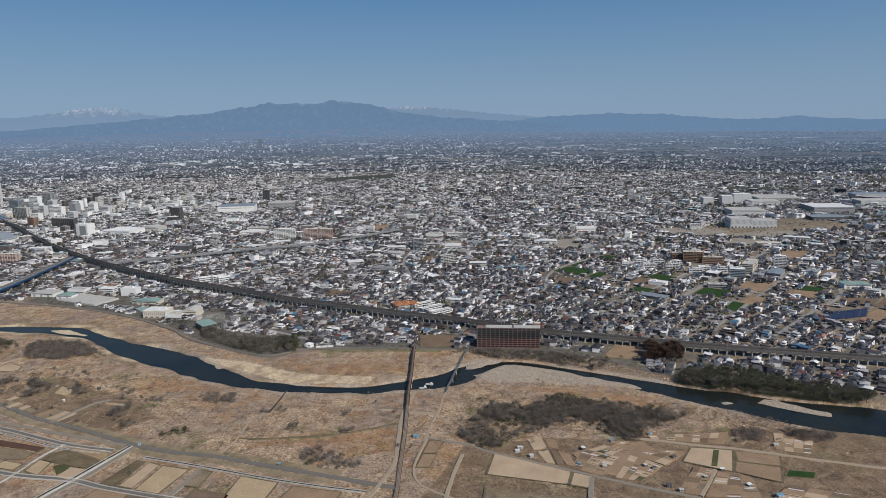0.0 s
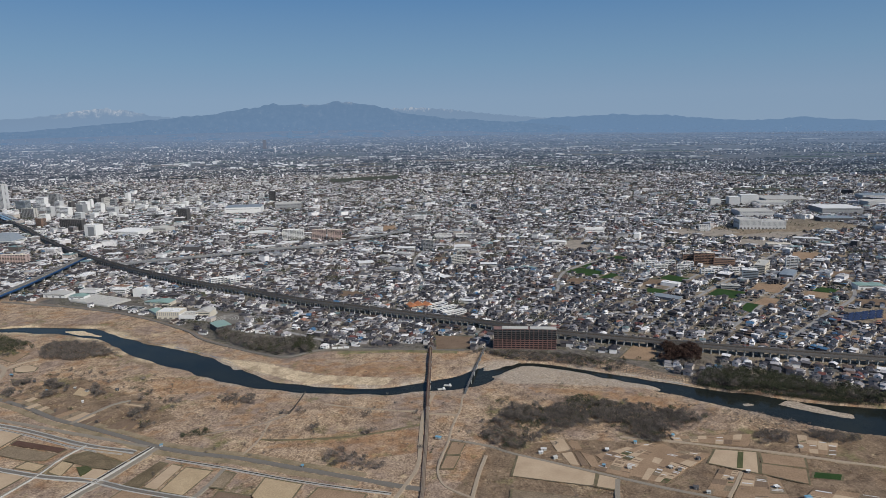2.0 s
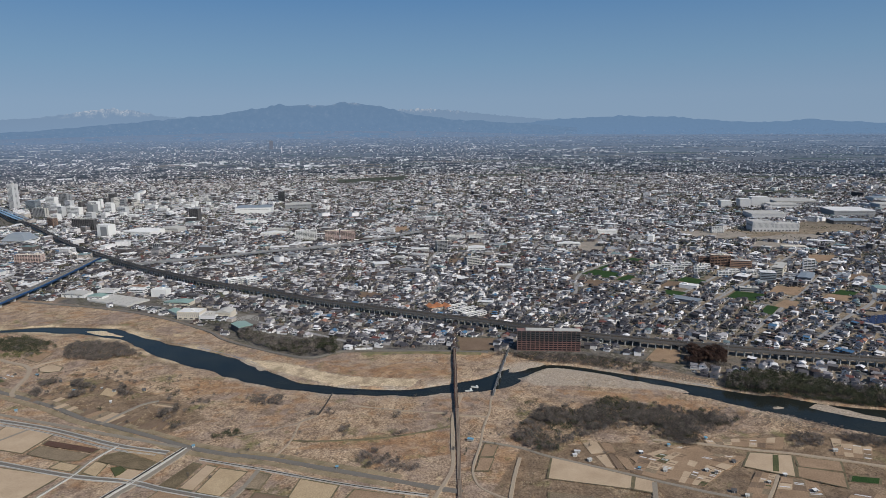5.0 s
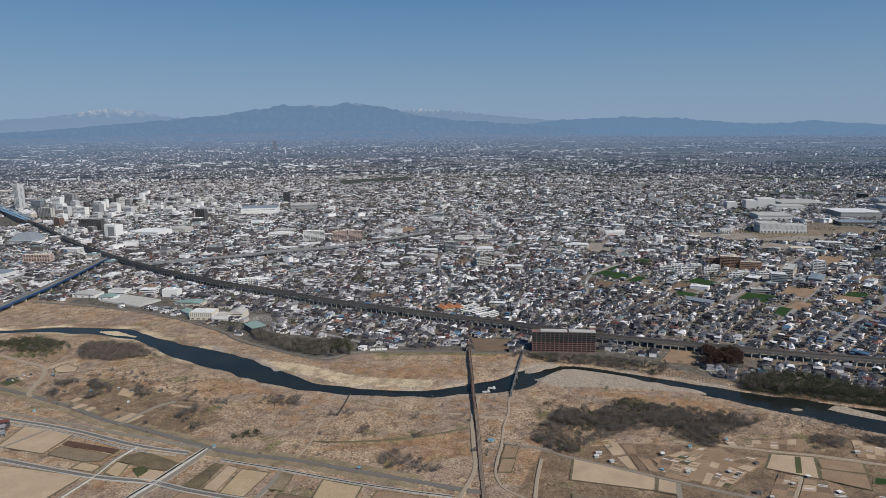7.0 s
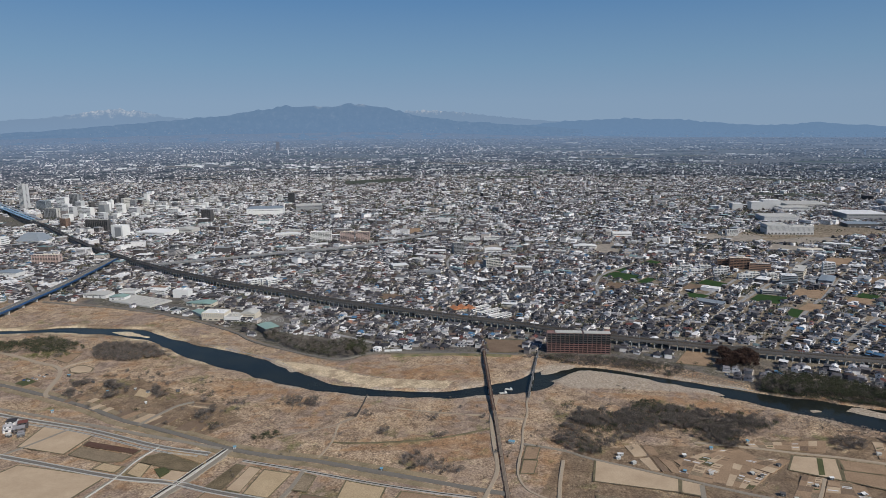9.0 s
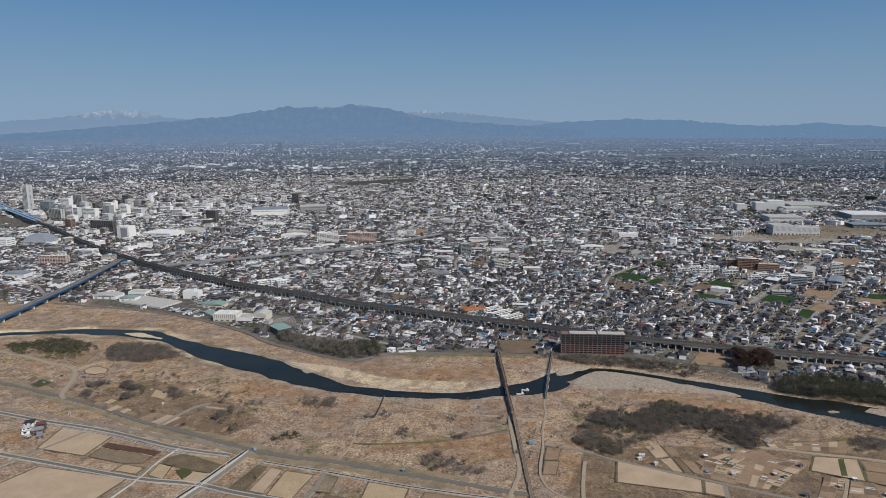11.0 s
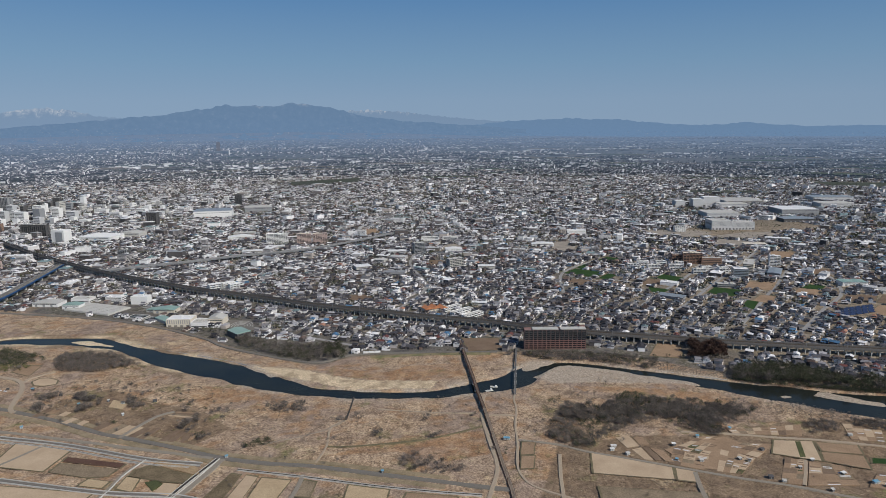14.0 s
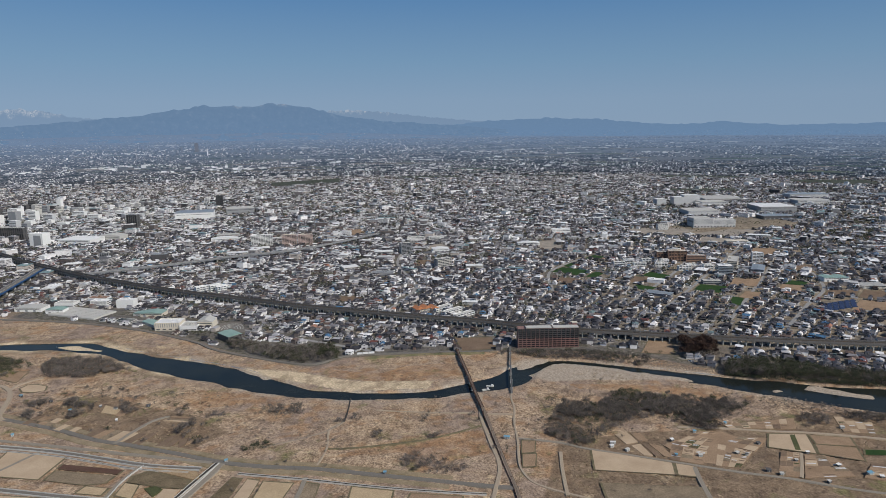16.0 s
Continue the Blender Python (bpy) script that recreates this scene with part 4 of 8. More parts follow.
def guard_rail(line, side):
    _, right = sides(line)
    path = line[:, :2] + right * side
    rail = tagged(new("guard_rail"), "white steel guard rail beside the road", "guard rail")
    sweep("kerb", path, [(-0.22, -0.6), (-0.22, 0.3), (0.22, 0.3), (0.22, -0.6)], M_PALE, rail)
    sweep("beam", path, [(-0.1, 0.45), (-0.1, 0.85), (0.1, 0.85), (0.1, 0.45)], M_RAILING, rail)
    dense = smooth_line(path, 6)
    me = bpy.data.meshes.new("post")
    bm = solid(0.16, 0.16, 0.9)
    bm.to_mesh(me)
    bm.free()
    me.materials.append(M_RAILING)
    for x, y in dense[::2][:30]:
        o = new("post", me)
        o.parent, o.location = rail, (x, y, 0.0)


def concrete_canal(points, width=3.0):
    """An irrigation canal: two white concrete walls and a wet floor."""
    line = smooth_line(points, 8)
    ob = tagged(new("canal"), "pale concrete irrigation canal", "canal")
    for s in (-1, 1):
        a, b = s * width / 2, s * (width / 2 + 0.35)
        sweep("canal_wall", line, [(min(a, b), -0.8), (min(a, b), 0.5), (max(a, b), 0.5), (max(a, b), -0.8)], M_PALE, ob)
    sweep("canal_floor", line, [(-width / 2, 0.03), (-width / 2, 0.06), (width / 2, 0.06), (width / 2, 0.03)], M_BALLAST, ob)


guard_rail(near_road, -2.55), guard_rail(near_road, 2.55), guard_rail(low_road, -2.65), guard_rail(low_road, 2.65), guard_rail(cross_b, 3.0), guard_rail(cross_a, -1.9)
concrete_canal([(-206, 578), (-151, 556), (-84, 527), (-36, 509), (1, 497)], 2.0)
concrete_canal([(-227, 602), (-243, 570), (-257, 541), (-270, 517), (-290, 470)], 3.0)
concrete_canal([(-470, 686), (-384, 652), (-297, 607), (-250, 590)], 1.2)


# ---- the railway viaduct ----
def viaduct():
    ob = tagged(new("viaduct"), "long dark concrete railway viaduct with solid parapets", "viaduct")
    line = np.column_stack([VIADUCT, np.full(len(VIADUCT), 9.0)])
    sweep("deck", line, [(-5.6, -1.6), (-5.8, 0), (5.8, 0), (5.6, -1.6)], M_VIADUCT, ob)
    sweep("track_bed", line, [(-5.3, 0.004), (-5.3, 0.5), (5.3, 0.5), (5.3, 0.004)], M_BALLAST, ob)
    for s in (-1, 1):
        sweep("parapet", line, [(s * 5.6 - 0.15, -0.9), (s * 5.6 - 0.15, 2.3), (s * 5.6 + 0.15, 2.3), (s * 5.6 + 0.15, -0.9)], M_VIADUCT, ob)
        for k in (-0.72, 0.72):
            sweep("rail", line, [(s * 2.2 + k - 0.06, 0.5), (s * 2.2 + k - 0.06, 0.68), (s * 2.2 + k + 0.06, 0.68), (s * 2.2 + k + 0.06, 0.5)], M_RAIL, ob)
    d, _ = sides(VIADUCT)
    bm = bmesh.new()
    for s in (-1, 1):
        box(bm, 1.3, 1.3, 8.0, 0, s * 3.6, -0.6, 0.1)
    box(bm, 1.4, 9.4, 1.0, 0, 0, 6.4, 0.1)
    me = bpy.data.meshes.new("pier")
    bm.to_mesh(me)
    bm.free()
    me.materials.append(M_PALE)
    mast = bpy.data.meshes.new("catenary_mast")
    bm = bmesh.new()
    for s in (-1, 1):
        box(bm, 0.3, 0.3, 8.0, 0, s * 5.0, 9.4)
    box(bm, 0.25, 10.3, 0.35, 0, 0, 16.6)
    bm.to_mesh(mast)
    bm.free()
    mast.materials.append(M_GREY)
    for i, (x, y) in enumerate(VIADUCT):
        if y > 2500:
            continue
        turn = math.degrees(math.atan2(d[i, 1], d[i, 0]))
        p = new("pier", me)
        p.parent, p.matrix_basis = ob, pose(x, y, 0, 0, 0, turn)
        if i % 5 == 0:
            p = new("catenary_mast", mast)
            p.parent, p.matrix_basis = ob, pose(x, y, 0, 0, 0, turn)


def road_viaduct(name, label, line2, z, width, girder, spacing):
    ob = tagged(new(name), label, "bridge")
    line = np.column_stack([line2, np.full(len(line2), z)])
    w = width / 2
    sweep("deck", line, [(-w, -0.6), (-w, 0), (w, 0), (w, -0.6)], M_ASPHALT, ob)
    sweep("girder", line, [(-w + 0.8, -3.0), (-w + 0.2, -0.604), (w - 0.2, -0.604), (w - 0.8, -3.0)], girder, ob)
    for s in (-1, 1):
        sweep("barrier", line, [(s * w - 0.2, -0.8), (s * w - 0.2, 1.1), (s * w + 0.2, 1.1), (s * w + 0.2, -0.8)], girder if girder == M_BLUE and s > 0 else M_GREY, ob)
    sweep("centre_line", line, [(-0.15, 0.0), (-0.15, 0.03), (0.15, 0.03), (0.15, 0.0)], M_RAILING, ob)
    d, _ = sides(line2)
    me = bpy.data.meshes.new("pier")
    bm = solid(1.8, width * 0.7, z - 2.4, 0, 0, -0.6, 0.2)
    bm.to_mesh(me)
    bm.free()
    me.materials.append(M_PALE)
    for i in range(0, len(line2), spacing):
        p = new("pier", me)
        p.parent, p.matrix_basis = ob, pose(line2[i, 0], line2[i, 1], 0, 0, 0, math.degrees(math.atan2(d[i, 1], d[i, 0])))


viaduct()
road_viaduct("road_bridge", "wide road bridge with blue steel girders", BLUE_BRIDGE, 9.0, 15.0, M_BLUE, 5)
road_viaduct("overpass", "grey elevated town road on concrete piers", HIGHWAY, 8.0, 10.0, M_GREY, 3)


# ---- the single-track railway bridge ----
RAILWAY = [(8, 380), (25.5, 484), (30, 532), (38, 622), (43, 695), (48.5, 758), (55, 842), (63, 930), (70, 985)]


def railway_bridge():
    ob = tagged(new("railway_bridge"), "rusty plate-girder railway bridge on concrete piers", "bridge")
    line2 = smooth_line(RAILWAY, 4)
    level = lambda p: np.interp(p[:, 1], [600, 660], [0.5, 3.4])
    line = np.column_stack([line2, level(line2)])
    cut = int(np.searchsorted(line2[:, 1], 655))
    for piece, m in ((line[:cut + 1], M_SLEEPER), (line[cut:], M_RUST)):
        sweep("track_deck", piece, [(-1.7, -0.25), (-1.7, 0.0), (1.7, 0.0), (1.7, -0.25)], m, ob)
    for s in (-1, 1):
        sweep("girder", line, [(s * 1.75 - 0.12, -1.3), (s * 1.75 - 0.12, 0.16), (s * 1.75 + 0.12, 0.16), (s * 1.75 + 0.12, -1.3)], M_RUST, ob)
        sweep("rail", line, [(s * 0.53 - 0.06, 0.16), (s * 0.53 - 0.06, 0.32), (s * 0.53 + 0.06, 0.32), (s * 0.53 + 0.06, 0.16)], M_RAIL, ob)
    d, r = sides(line2)
    n = len(line2)
    fine = smooth_line(line2, 0.9)
    dd, rr = sides(fine)
    k = len(fine)
    V = np.zeros((k, 8, 3))
    for j, (a, b, z) in enumerate([(-.95, -.15, 0), (.95, -.15, 0), (.95, .15, 0), (-.95, .15, 0), (-.95, -.15, 0.16), (.95, -.15, 0.16), (.95, .15, 0.16), (-.95, .15, 0.16)]):
        V[:, j, :2] = fine + rr * a + dd * b
        V[:, j, 2] = level(fine) + z
    F = np.array([(0, 1, 5, 4), (1, 2, 6, 5), (2, 3, 7, 6), (3, 0, 4, 7), (4, 5, 6, 7)])
    link("sleepers", array_mesh("sleepers", V.reshape(-1, 3), (np.arange(k)[:, None, None] * 8 + F[None]).reshape(-1, 4)), M_SLEEPER, ob, "", "stuff")
    pier = bpy.data.meshes.new("pier")
    bm = solid(1.6, 4.2, 6.3, 0, 0, -5.2, 0.25)
    bm.to_mesh(pier)
    bm.free()
    pier.materials.append(M_PALE)
    cap = bpy.data.meshes.new("cap")
    bm = solid(2.0, 4.6, 0.9, 0, 0, 1.15, 0.1)
    bm.to_mesh(cap)
    bm.free()
    cap.materials.append(M_PALE)
    rib = bpy.data.meshes.new("stiffener")
    bm = solid(0.2, 3.9, 1.1, 0, 0, 2.4)
    bm.to_mesh(rib)
    bm.free()
    rib.materials.append(M_RUST)
    for i in [k for k in range(0, n, 5) if line2[k, 1] > 650]:
        p = new("pier", pier)
        p.parent, p.matrix_basis = ob, pose(line2[i, 0], line2[i, 1], 0, 0, 0, math.degrees(math.atan2(d[i, 1], d[i, 0])))
        new("cap", cap).parent = p
    for i in range(2, n, 5):
        if line2[i, 1] > 655:
            p = new("stiffener", rib)
            p.parent, p.matrix_basis = ob, pose(line2[i, 0], line2[i, 1], -0.3, 0, 0, math.degrees(math.atan2(d[i, 1], d[i, 0])))
    mast = bpy.data.meshes.new("mast")
    bm = solid(0.3, 0.3, 7.0, 0, 2.1, 1.6)
    box(bm, 0.3, 1.4, 0.3, 0, 1.6, 2.2)
    box(bm, 0.15, 2.2, 0.15, 0, 1.1, 8.0)
    bm.to_mesh(mast)
    bm.free()
    mast.materials.append(M_RUST)
    for i in range(0, n, 11):
        p = new("mast", mast)
        p.parent, p.matrix_basis = ob, pose(line2[i, 0], line2[i, 1], line[i, 2] - 3.4, 0, 0, math.degrees(math.atan2(d[i, 1], d[i, 0])))


def foot_bridge():
    ob = tagged(new("footbridge"), "narrow grey wooden footbridge on slim piers", "bridge")
    line2 = smooth_line([(85, 694), (91, 715), (110, 780), (130, 846)], 3)
    z = np.interp(np.arange(len(line2)), [0, 4, len(line2) - 5, len(line2) - 1], [0.6, 2.4, 2.6, 2.4])
    line = np.column_stack([line2, z])
    sweep("deck", line, [(-0.95, -0.5), (-0.95, 0), (0.95, 0), (0.95, -0.5)], M_VIADUCT, ob)
    for s in (-1, 1):
        sweep("handrail", line, [(s * 0.92 - 0.04, 0.75), (s * 0.92 - 0.04, 0.95), (s * 0.92 + 0.04, 0.95), (s * 0.92 + 0.04, 0.75)], M_GREY, ob)
    d, _ = sides(line2)
    pier = bpy.data.meshes.new("pier")
    bm = bmesh.new()
    for s in (-1, 1):
        box(bm, 0.6, 0.6, 7.4, 0, s * 1.1, -5, 0.08)
    box(bm, 0.7, 3.2, 0.5, 0, 0, 1.6, 0.05)
    bm.to_mesh(pier)
    bm.free()
    pier.materials.append(M_PALE)
    for i in range(4, len(line2) - 2, 8):
        p = new("pier", pier)
        p.parent, p.matrix_basis = ob, pose(line2[i, 0], line2[i, 1], 0, 0, 0, math.degrees(math.atan2(d[i, 1], d[i, 0])))
    post = bpy.data.meshes.new("post")
    bm = bmesh.new()
    for s in (-1, 1):
        box(bm, 0.12, 0.12, 0.95, 0, s * 0.92, 0)
    bm.to_mesh(post)
    bm.free()
    post.materials.append(M_GREY)
    for i in range(0, len(line2), 1):
        p = new("post", post)
        p.parent, p.matrix_basis = ob, pose(line2[i, 0], line2[i, 1], z[i], 0, 0, math.degrees(math.atan2(d[i, 1], d[i, 0])))


railway_bridge()
foot_bridge()


def revetment():
    line = RIVER[(RIVER[:, 0] > -440) & (RIVER[:, 0] < -215)]
    _, right = sides(line)
    path = line[:, :2] - right * (line[:, 2:3] + 3.5)
    ob = sweep("revetment", path, [(-0.4, -3), (-0.4, -0.4), (0.4, -0.7), (0.9, -3)], M_GREY, None, "pale concrete river revetment", "structure")
    ob["category"] = "revetment"


revetment()


# ---- large buildings ----
def reserve(x, y, w, d, turn, pad=5.0):
    c, s = math.cos(radians(turn)), math.sin(radians(turn))
    RESERVED.append((x - s * d / 2, y + c * d / 2, w / 2 + pad, d / 2 + pad, radians(turn)))


def shell(w, d, h):
    """Walls with a parapet round a sunk roof."""
    bm = bmesh.new()
    box(bm, w, d, h, 0, d / 2, -0.6)
    top = max(bm.faces, key=lambda f: f.calc_center_median().z)
    bmesh.ops.inset_region(bm, faces=[top], thickness=0.35)
    bmesh.ops.translate(bm, verts=top.verts, vec=(0, 0, -0.8))
    return bm


def block(name, label, x, y, w, d, h, turn=0.0, wall=M_WHITE, roof=M_PALE, style="bands", storey=3.1, units=2, trim=None, category="building", far=False):
    """A flat-roofed building; x, y is the middle of the foot of its front."""
    ob = thing(name, label, category, x, y, 0, turn)
    reserve(x, y, w, d, turn)
    part("wall", shell(w, d, h + 0.6), wall, ob)
    part("roof", solid(w - 0.8, d - 0.8, 0.12, 0, d / 2, h - 0.78), roof, ob)
    floors = max(1, int(h / storey))
    if style == "fins":                          # tall slots between white ribs, over a row of dark gates
        for k in range(int(w / 3.2)):
            part("window_slot", solid(1.2, 0.08, h * 0.5, -w / 2 + 2.2 + k * (w - 4.4) / (int(w / 3.2) - 1), -0.03, h * 0.4), M_GREY, ob)
        for k in range(int(w / 9)):
            part("gate", solid(5.0, 0.08, h * 0.16, -w / 2 + 5 + k * (w - 10) / (int(w / 9) - 1), -0.03, 0.5), M_DARK, ob)
        part("window_band", solid(0.08, d * 0.8, h * 0.2, -w / 2 - 0.03, d / 2, h * 0.5), M_GREY, ob)
    elif style != "plain":
        for f in range(floors):
            z = f * h / floors + 0.9
            if style == "balcony":
                o = part("balcony", solid(w * 0.97, 1.3, 1.15, 0, -0.65, z - 0.9, 0.05), trim or wall, ob)
                part("window_band", solid(w * 0.95, 0.05, 1.45, 0, -0.03, z + 0.3), M_GLASS, ob)
            else:
                part("window_band", solid(w * 0.92, 0.06, 1.35, 0, -0.03, z), M_GLASS, ob)
            if d > 8 and not far:
                for s in (-1, 1):
                    part("window_band", solid(0.06, d * (0.25 if style == "balcony" else 0.85), 1.3, s * (w / 2 + 0.03), d / 2, z), M_GLASS, ob)
        if style == "balcony":
            for k in range(int(w / 6) + 1):
                part("pillar", solid(0.8, 1.7, h - 0.3, -w / 2 + 0.42 + k * (w - 0.84) / int(w / 6), -0.83, -0.3), trim or wall, ob)
    rng = random.Random(int(x * 7 + y))
    for k in range(units):
        ux, uy = rng.uniform(-0.35, 0.35) * w, d * rng.uniform(0.35, 0.65)
        part("rooftop_unit", solid(rng.uniform(2.5, 6), rng.uniform(2.5, 5), rng.uniform(1.8, 3.2), ux, uy, h - 0.68, 0.1), roof, ob)
    return ob


def hall(name, label, x, y, w, d, h, turn=0.0, wall=M_WHITE, roof=M_METAL, rise=0.12, bays=1, category="factory"):
    """A low wide hall under one or more shallow gables that run from front to back."""
    ob = thing(name, label, category, x, y, 0, turn)
    reserve(x, y, w, d, turn)
    part("wall", solid(w, d, h + 0.6, 0, d / 2, -0.6), wall, ob)
    bw = w / bays
    for k in range(bays):
        bm = bmesh.new()
        x0, x1 = -w / 2 + k * bw - (0.4 if k == 0 else -0.03), -w / 2 + (k + 1) * bw + (0.4 if k == bays - 1 else -0.03)
        xm = (x0 + x1) / 2
        f = [bm.verts.new(p) for p in ((x0, -0.4, h), (x1, -0.4, h), (x1, -0.4, h + 0.3), (xm, -0.4, h + 0.3 + rise * bw / 2), (x0, -0.4, h + 0.3))]
        face = bm.faces.new(f)
        e = bmesh.ops.extrude_face_region(bm, geom=[face])
        bmesh.ops.translate(bm, verts=[q for q in e["geom"] if isinstance(q, bmesh.types.BMVert)], vec=(0, d + 0.8, 0))
        bmesh.ops.recalc_face_normals(bm, faces=bm.faces)
        part("roof", bm, roof, ob)
    for k in range(max(1, int(w / 14))):
        part("door", solid(4.0, 0.08, min(4.0, h * 0.6), -w / 2 + 7 + k * 14 if w > 16 else 0, -0.04, 0), M_GREY, ob)
    part("window_band", solid(w * 0.9, 0.06, 1.0, 0, -0.03, h * 0.72), M_GLASS, ob)
    return ob


def mansion():
    """The long nine-storey block of flats beside the river."""
    ob = thing("apartment_building", "long dull-pink and black nine-storey block of flats", "apartment building", 182, 836, 0, -10)
    w, d, h, n = 84.0, 13.0, 27.0, 9
    reserve(182, 836, w, d, -10, 8)
    part("wall", shell(w, d, h + 0.6), M_PINK, ob)
    bays, fh = 14, h / n
    pane = bpy.data.meshes.new("window")
    bm = solid(4.9, 0.08, 2.0, 0, -0.04, 0.5)
    bm.to_mesh(pane)
    bm.free()
    pane.materials.append(M_GLASS)
    for f in range(n):
        upper = f >= 5
        part("balcony_slab", solid(w, 1.7, 0.25, 0, -0.85, f * fh, 0.03), M_DARK if upper else M_PINK, ob)
        part("balcony_front", solid(w, 0.14, 1.0, 0, -1.75, f * fh + 0.05), M_DARK if upper else M_PINK, ob)
        for k in range(bays):
            o = new("window", pane)
            o.parent, o.location = ob, (-w / 2 + 3 + k * 6, 0, f * fh + 0.15)
    for k in range(bays + 1):
        low = k % 2 == 0
        part("pillar", solid(0.55, 1.9, 5 * fh if low else 3 * fh, -w / 2 + 0.28 + k * (w - 0.56) / bays, -0.95, -0.3), M_PINK, ob)
        part("divider", solid(0.18, 1.6, h, -w / 2 + 0.3 + k * (w - 0.6) / bays, -0.8, 0.3), M_DARK, ob)
    for a, b in ((-0.18, 0.42), (0.27, 0.42)):
        part("roof", solid(w * b, d - 1, 0.5, a * w + 2, d / 2, h + 0.4, 0.05), M_PALE, ob, "pale flat roof slab")
    part("stair_tower", solid(7, 7, h + 4, w / 2 - 3, d + 3, -0.3, 0.1), M_PINK, ob)
    part("roof", solid(8, 8, 0.4, w / 2 - 3, d + 3, h + 3.7), M_CREAM, ob)
    for f in range(n):
        part("walkway", solid(w * 0.9, 1.5, 1.2, -3, d + 0.75, f * fh + 0.1), M_PINK, ob)


mansion()
block("apartment_building", "grey mid-rise block of flats with balconies", 149, 1382, 36, 14, 21, 20, M_GREY, M_PALE, "balcony", trim=M_PALE, category="apartment building")
block("apartment_building", "brown block of flats with a cream roof edge", 665, 1318, 40, 18, 24, -18, M_BROWN, M_CREAM, "balcony", category="apartment building")
block("apartment_building", "narrow dark brown block of flats", 640, 1340, 22, 14, 18, -18, M_BROWN, M_PALE, "balcony", category="apartment building")
block("hospital", "long brown five-storey building", 700, 1300, 42, 16, 15, -18, M_BROWN, M_PALE, "bands")
block("office_building", "white cube with a blue-grey glazed front", 683, 1168, 28, 26, 19, -22, M_METAL, M_WHITE, "bands")
block("school", "long cream school building", 722, 1205, 20, 62, 20, -38, M_CREAM, M_PALE, "bands", units=1)
block("apartment_building", "slender white block of flats", 820, 1255, 22, 14, 23, -25, M_WHITE, M_WHITE, "balcony", category="apartment building")
hall("gymnasium", "long grey shed with a low metal roof", 752, 1165, 24, 56, 8, -40, M_GREY, M_METAL)
for x, y, w, d, h in ((516, 1296, 24, 9, 11), (546, 1316, 20, 9, 11), (556, 1282, 26, 10, 10), (586, 1308, 22, 9, 12), (600, 1272, 26, 9, 10), (622, 1296, 18, 9, 11), (628, 1226, 26, 10, 10), (656, 1246, 22, 9, 9), (682, 1226, 20, 10, 11)):
    block("housing_block", "white four-storey housing block with balconies", x, y, w, d, h, -16 + (x % 3) * 5, M_WHITE, M_PALE, "balcony", units=1, category="apartment building")
hall("hall", "white hall with a pale green roof among fields", 850, 1066, 46, 24, 8, -12, M_WHITE, M_GREENROOF, 0.1, 2, "hall")
hall("greenhouse", "row of low pale greenhouses", 880, 1004, 48, 30, 4, -12, M_PALE, M_PALE, 0.3, 5, "greenhouse")
block("shop", "low dark shop with a flat roof", 613, 1106, 34, 16, 7, -18, M_GREY, M_PALE, "bands")
hall("greenhouse", "long low grey greenhouse", 492, 1045, 22, 44, 4, 45, M_GREY, M_METAL, 0.3, 3, "greenhouse")
block("factory_office", "large white ribbed office and factory block", 1000, 1738, 58, 50, 27, -10, M_PANEL, M_PALE, "fins", 8.0, 4, category="factory")
block("factory_office", "white factory wing with tall fins", 1062, 1728, 66, 40, 22, -10, M_PANEL, M_PALE, "fins", 10.0, 3, category="factory")
hall("factory", "wide white factory hall with pale roof", 1150, 1968, 104, 80, 16, -10, M_PANEL, M_PALE, 0.05, 3)
for x, y, w, h in ((1162, 2260, 36, 24), (1227, 2250, 38, 30), (1295, 2272, 62, 33)):
    block("warehouse", "tall windowless white storage block", x, y, w, 40, h, -10, M_PANEL, M_WHITE, "plain", units=1, category="warehouse")
hall("factory", "very large grey factory hall with a white roof", 1438, 1975, 124, 100, 18, -10, M_GREY, M_WHITE, 0.04, 2)
hall("factory", "low white factory hall with ribbed roof", 1341, 2199, 95, 60, 14, -10, M_PANEL, M_PALE, 0.05, 3)
hall("factory", "wide factory with sawtooth grey roofs", 1459, 2310, 150, 120, 10, -10, M_PALE, M_PALE, 0.15, 8)
hall("warehouse", "dark low warehouse near the factories", 1319, 1825, 95, 50, 10, -10, M_DARK, M_METAL, 0.05, 2)
hall("factory", "white far factory hall in haze", 1700, 2120, 120, 70, 16, -10, M_PANEL, M_PALE, 0.05, 3)
hall("factory", "long white far factory hall", 1850, 2320, 160, 60, 14, -10, M_PANEL, M_METAL, 0.05, 3)
block("depot", "white flat-roofed depot beside a rail yard", 561, 1746, 52, 22, 13, -8, M_WHITE, M_WHITE, "bands", 6.0)
hall("warehouse", "long shed under a white roof", 413, 1593, 56, 20, 6, -8, M_WHITE, M_WHITE)
block("department_store", "white cube-like building with a dark panel", -844, 1912, 40, 28, 36, -22, M_WHITE, M_WHITE, "plain", units=2)
panel = thing("facade_panel", "dark glazed panel on a white facade", "window", -842, 1910.6, 2, -22)
part("pane", solid(22, 0.5, 29, 2, -0.3, 0, 0.1), M_GREY, panel)
hall("factory", "wide factory with white sawtooth roofs", -757, 1925, 92, 70, 12, -18, M_WHITE, M_WHITE, 0.18, 9)
hall("factory", "grey low factory hall near downtown", -682, 1970, 64, 40, 13, -18, M_PALE, M_PALE)
block("apartment_building", "wide dark grey block of flats", -954, 2041, 74, 16, 37, -14, M_DARK, M_PALE, "balcony", trim=M_DARK, category="apartment building")
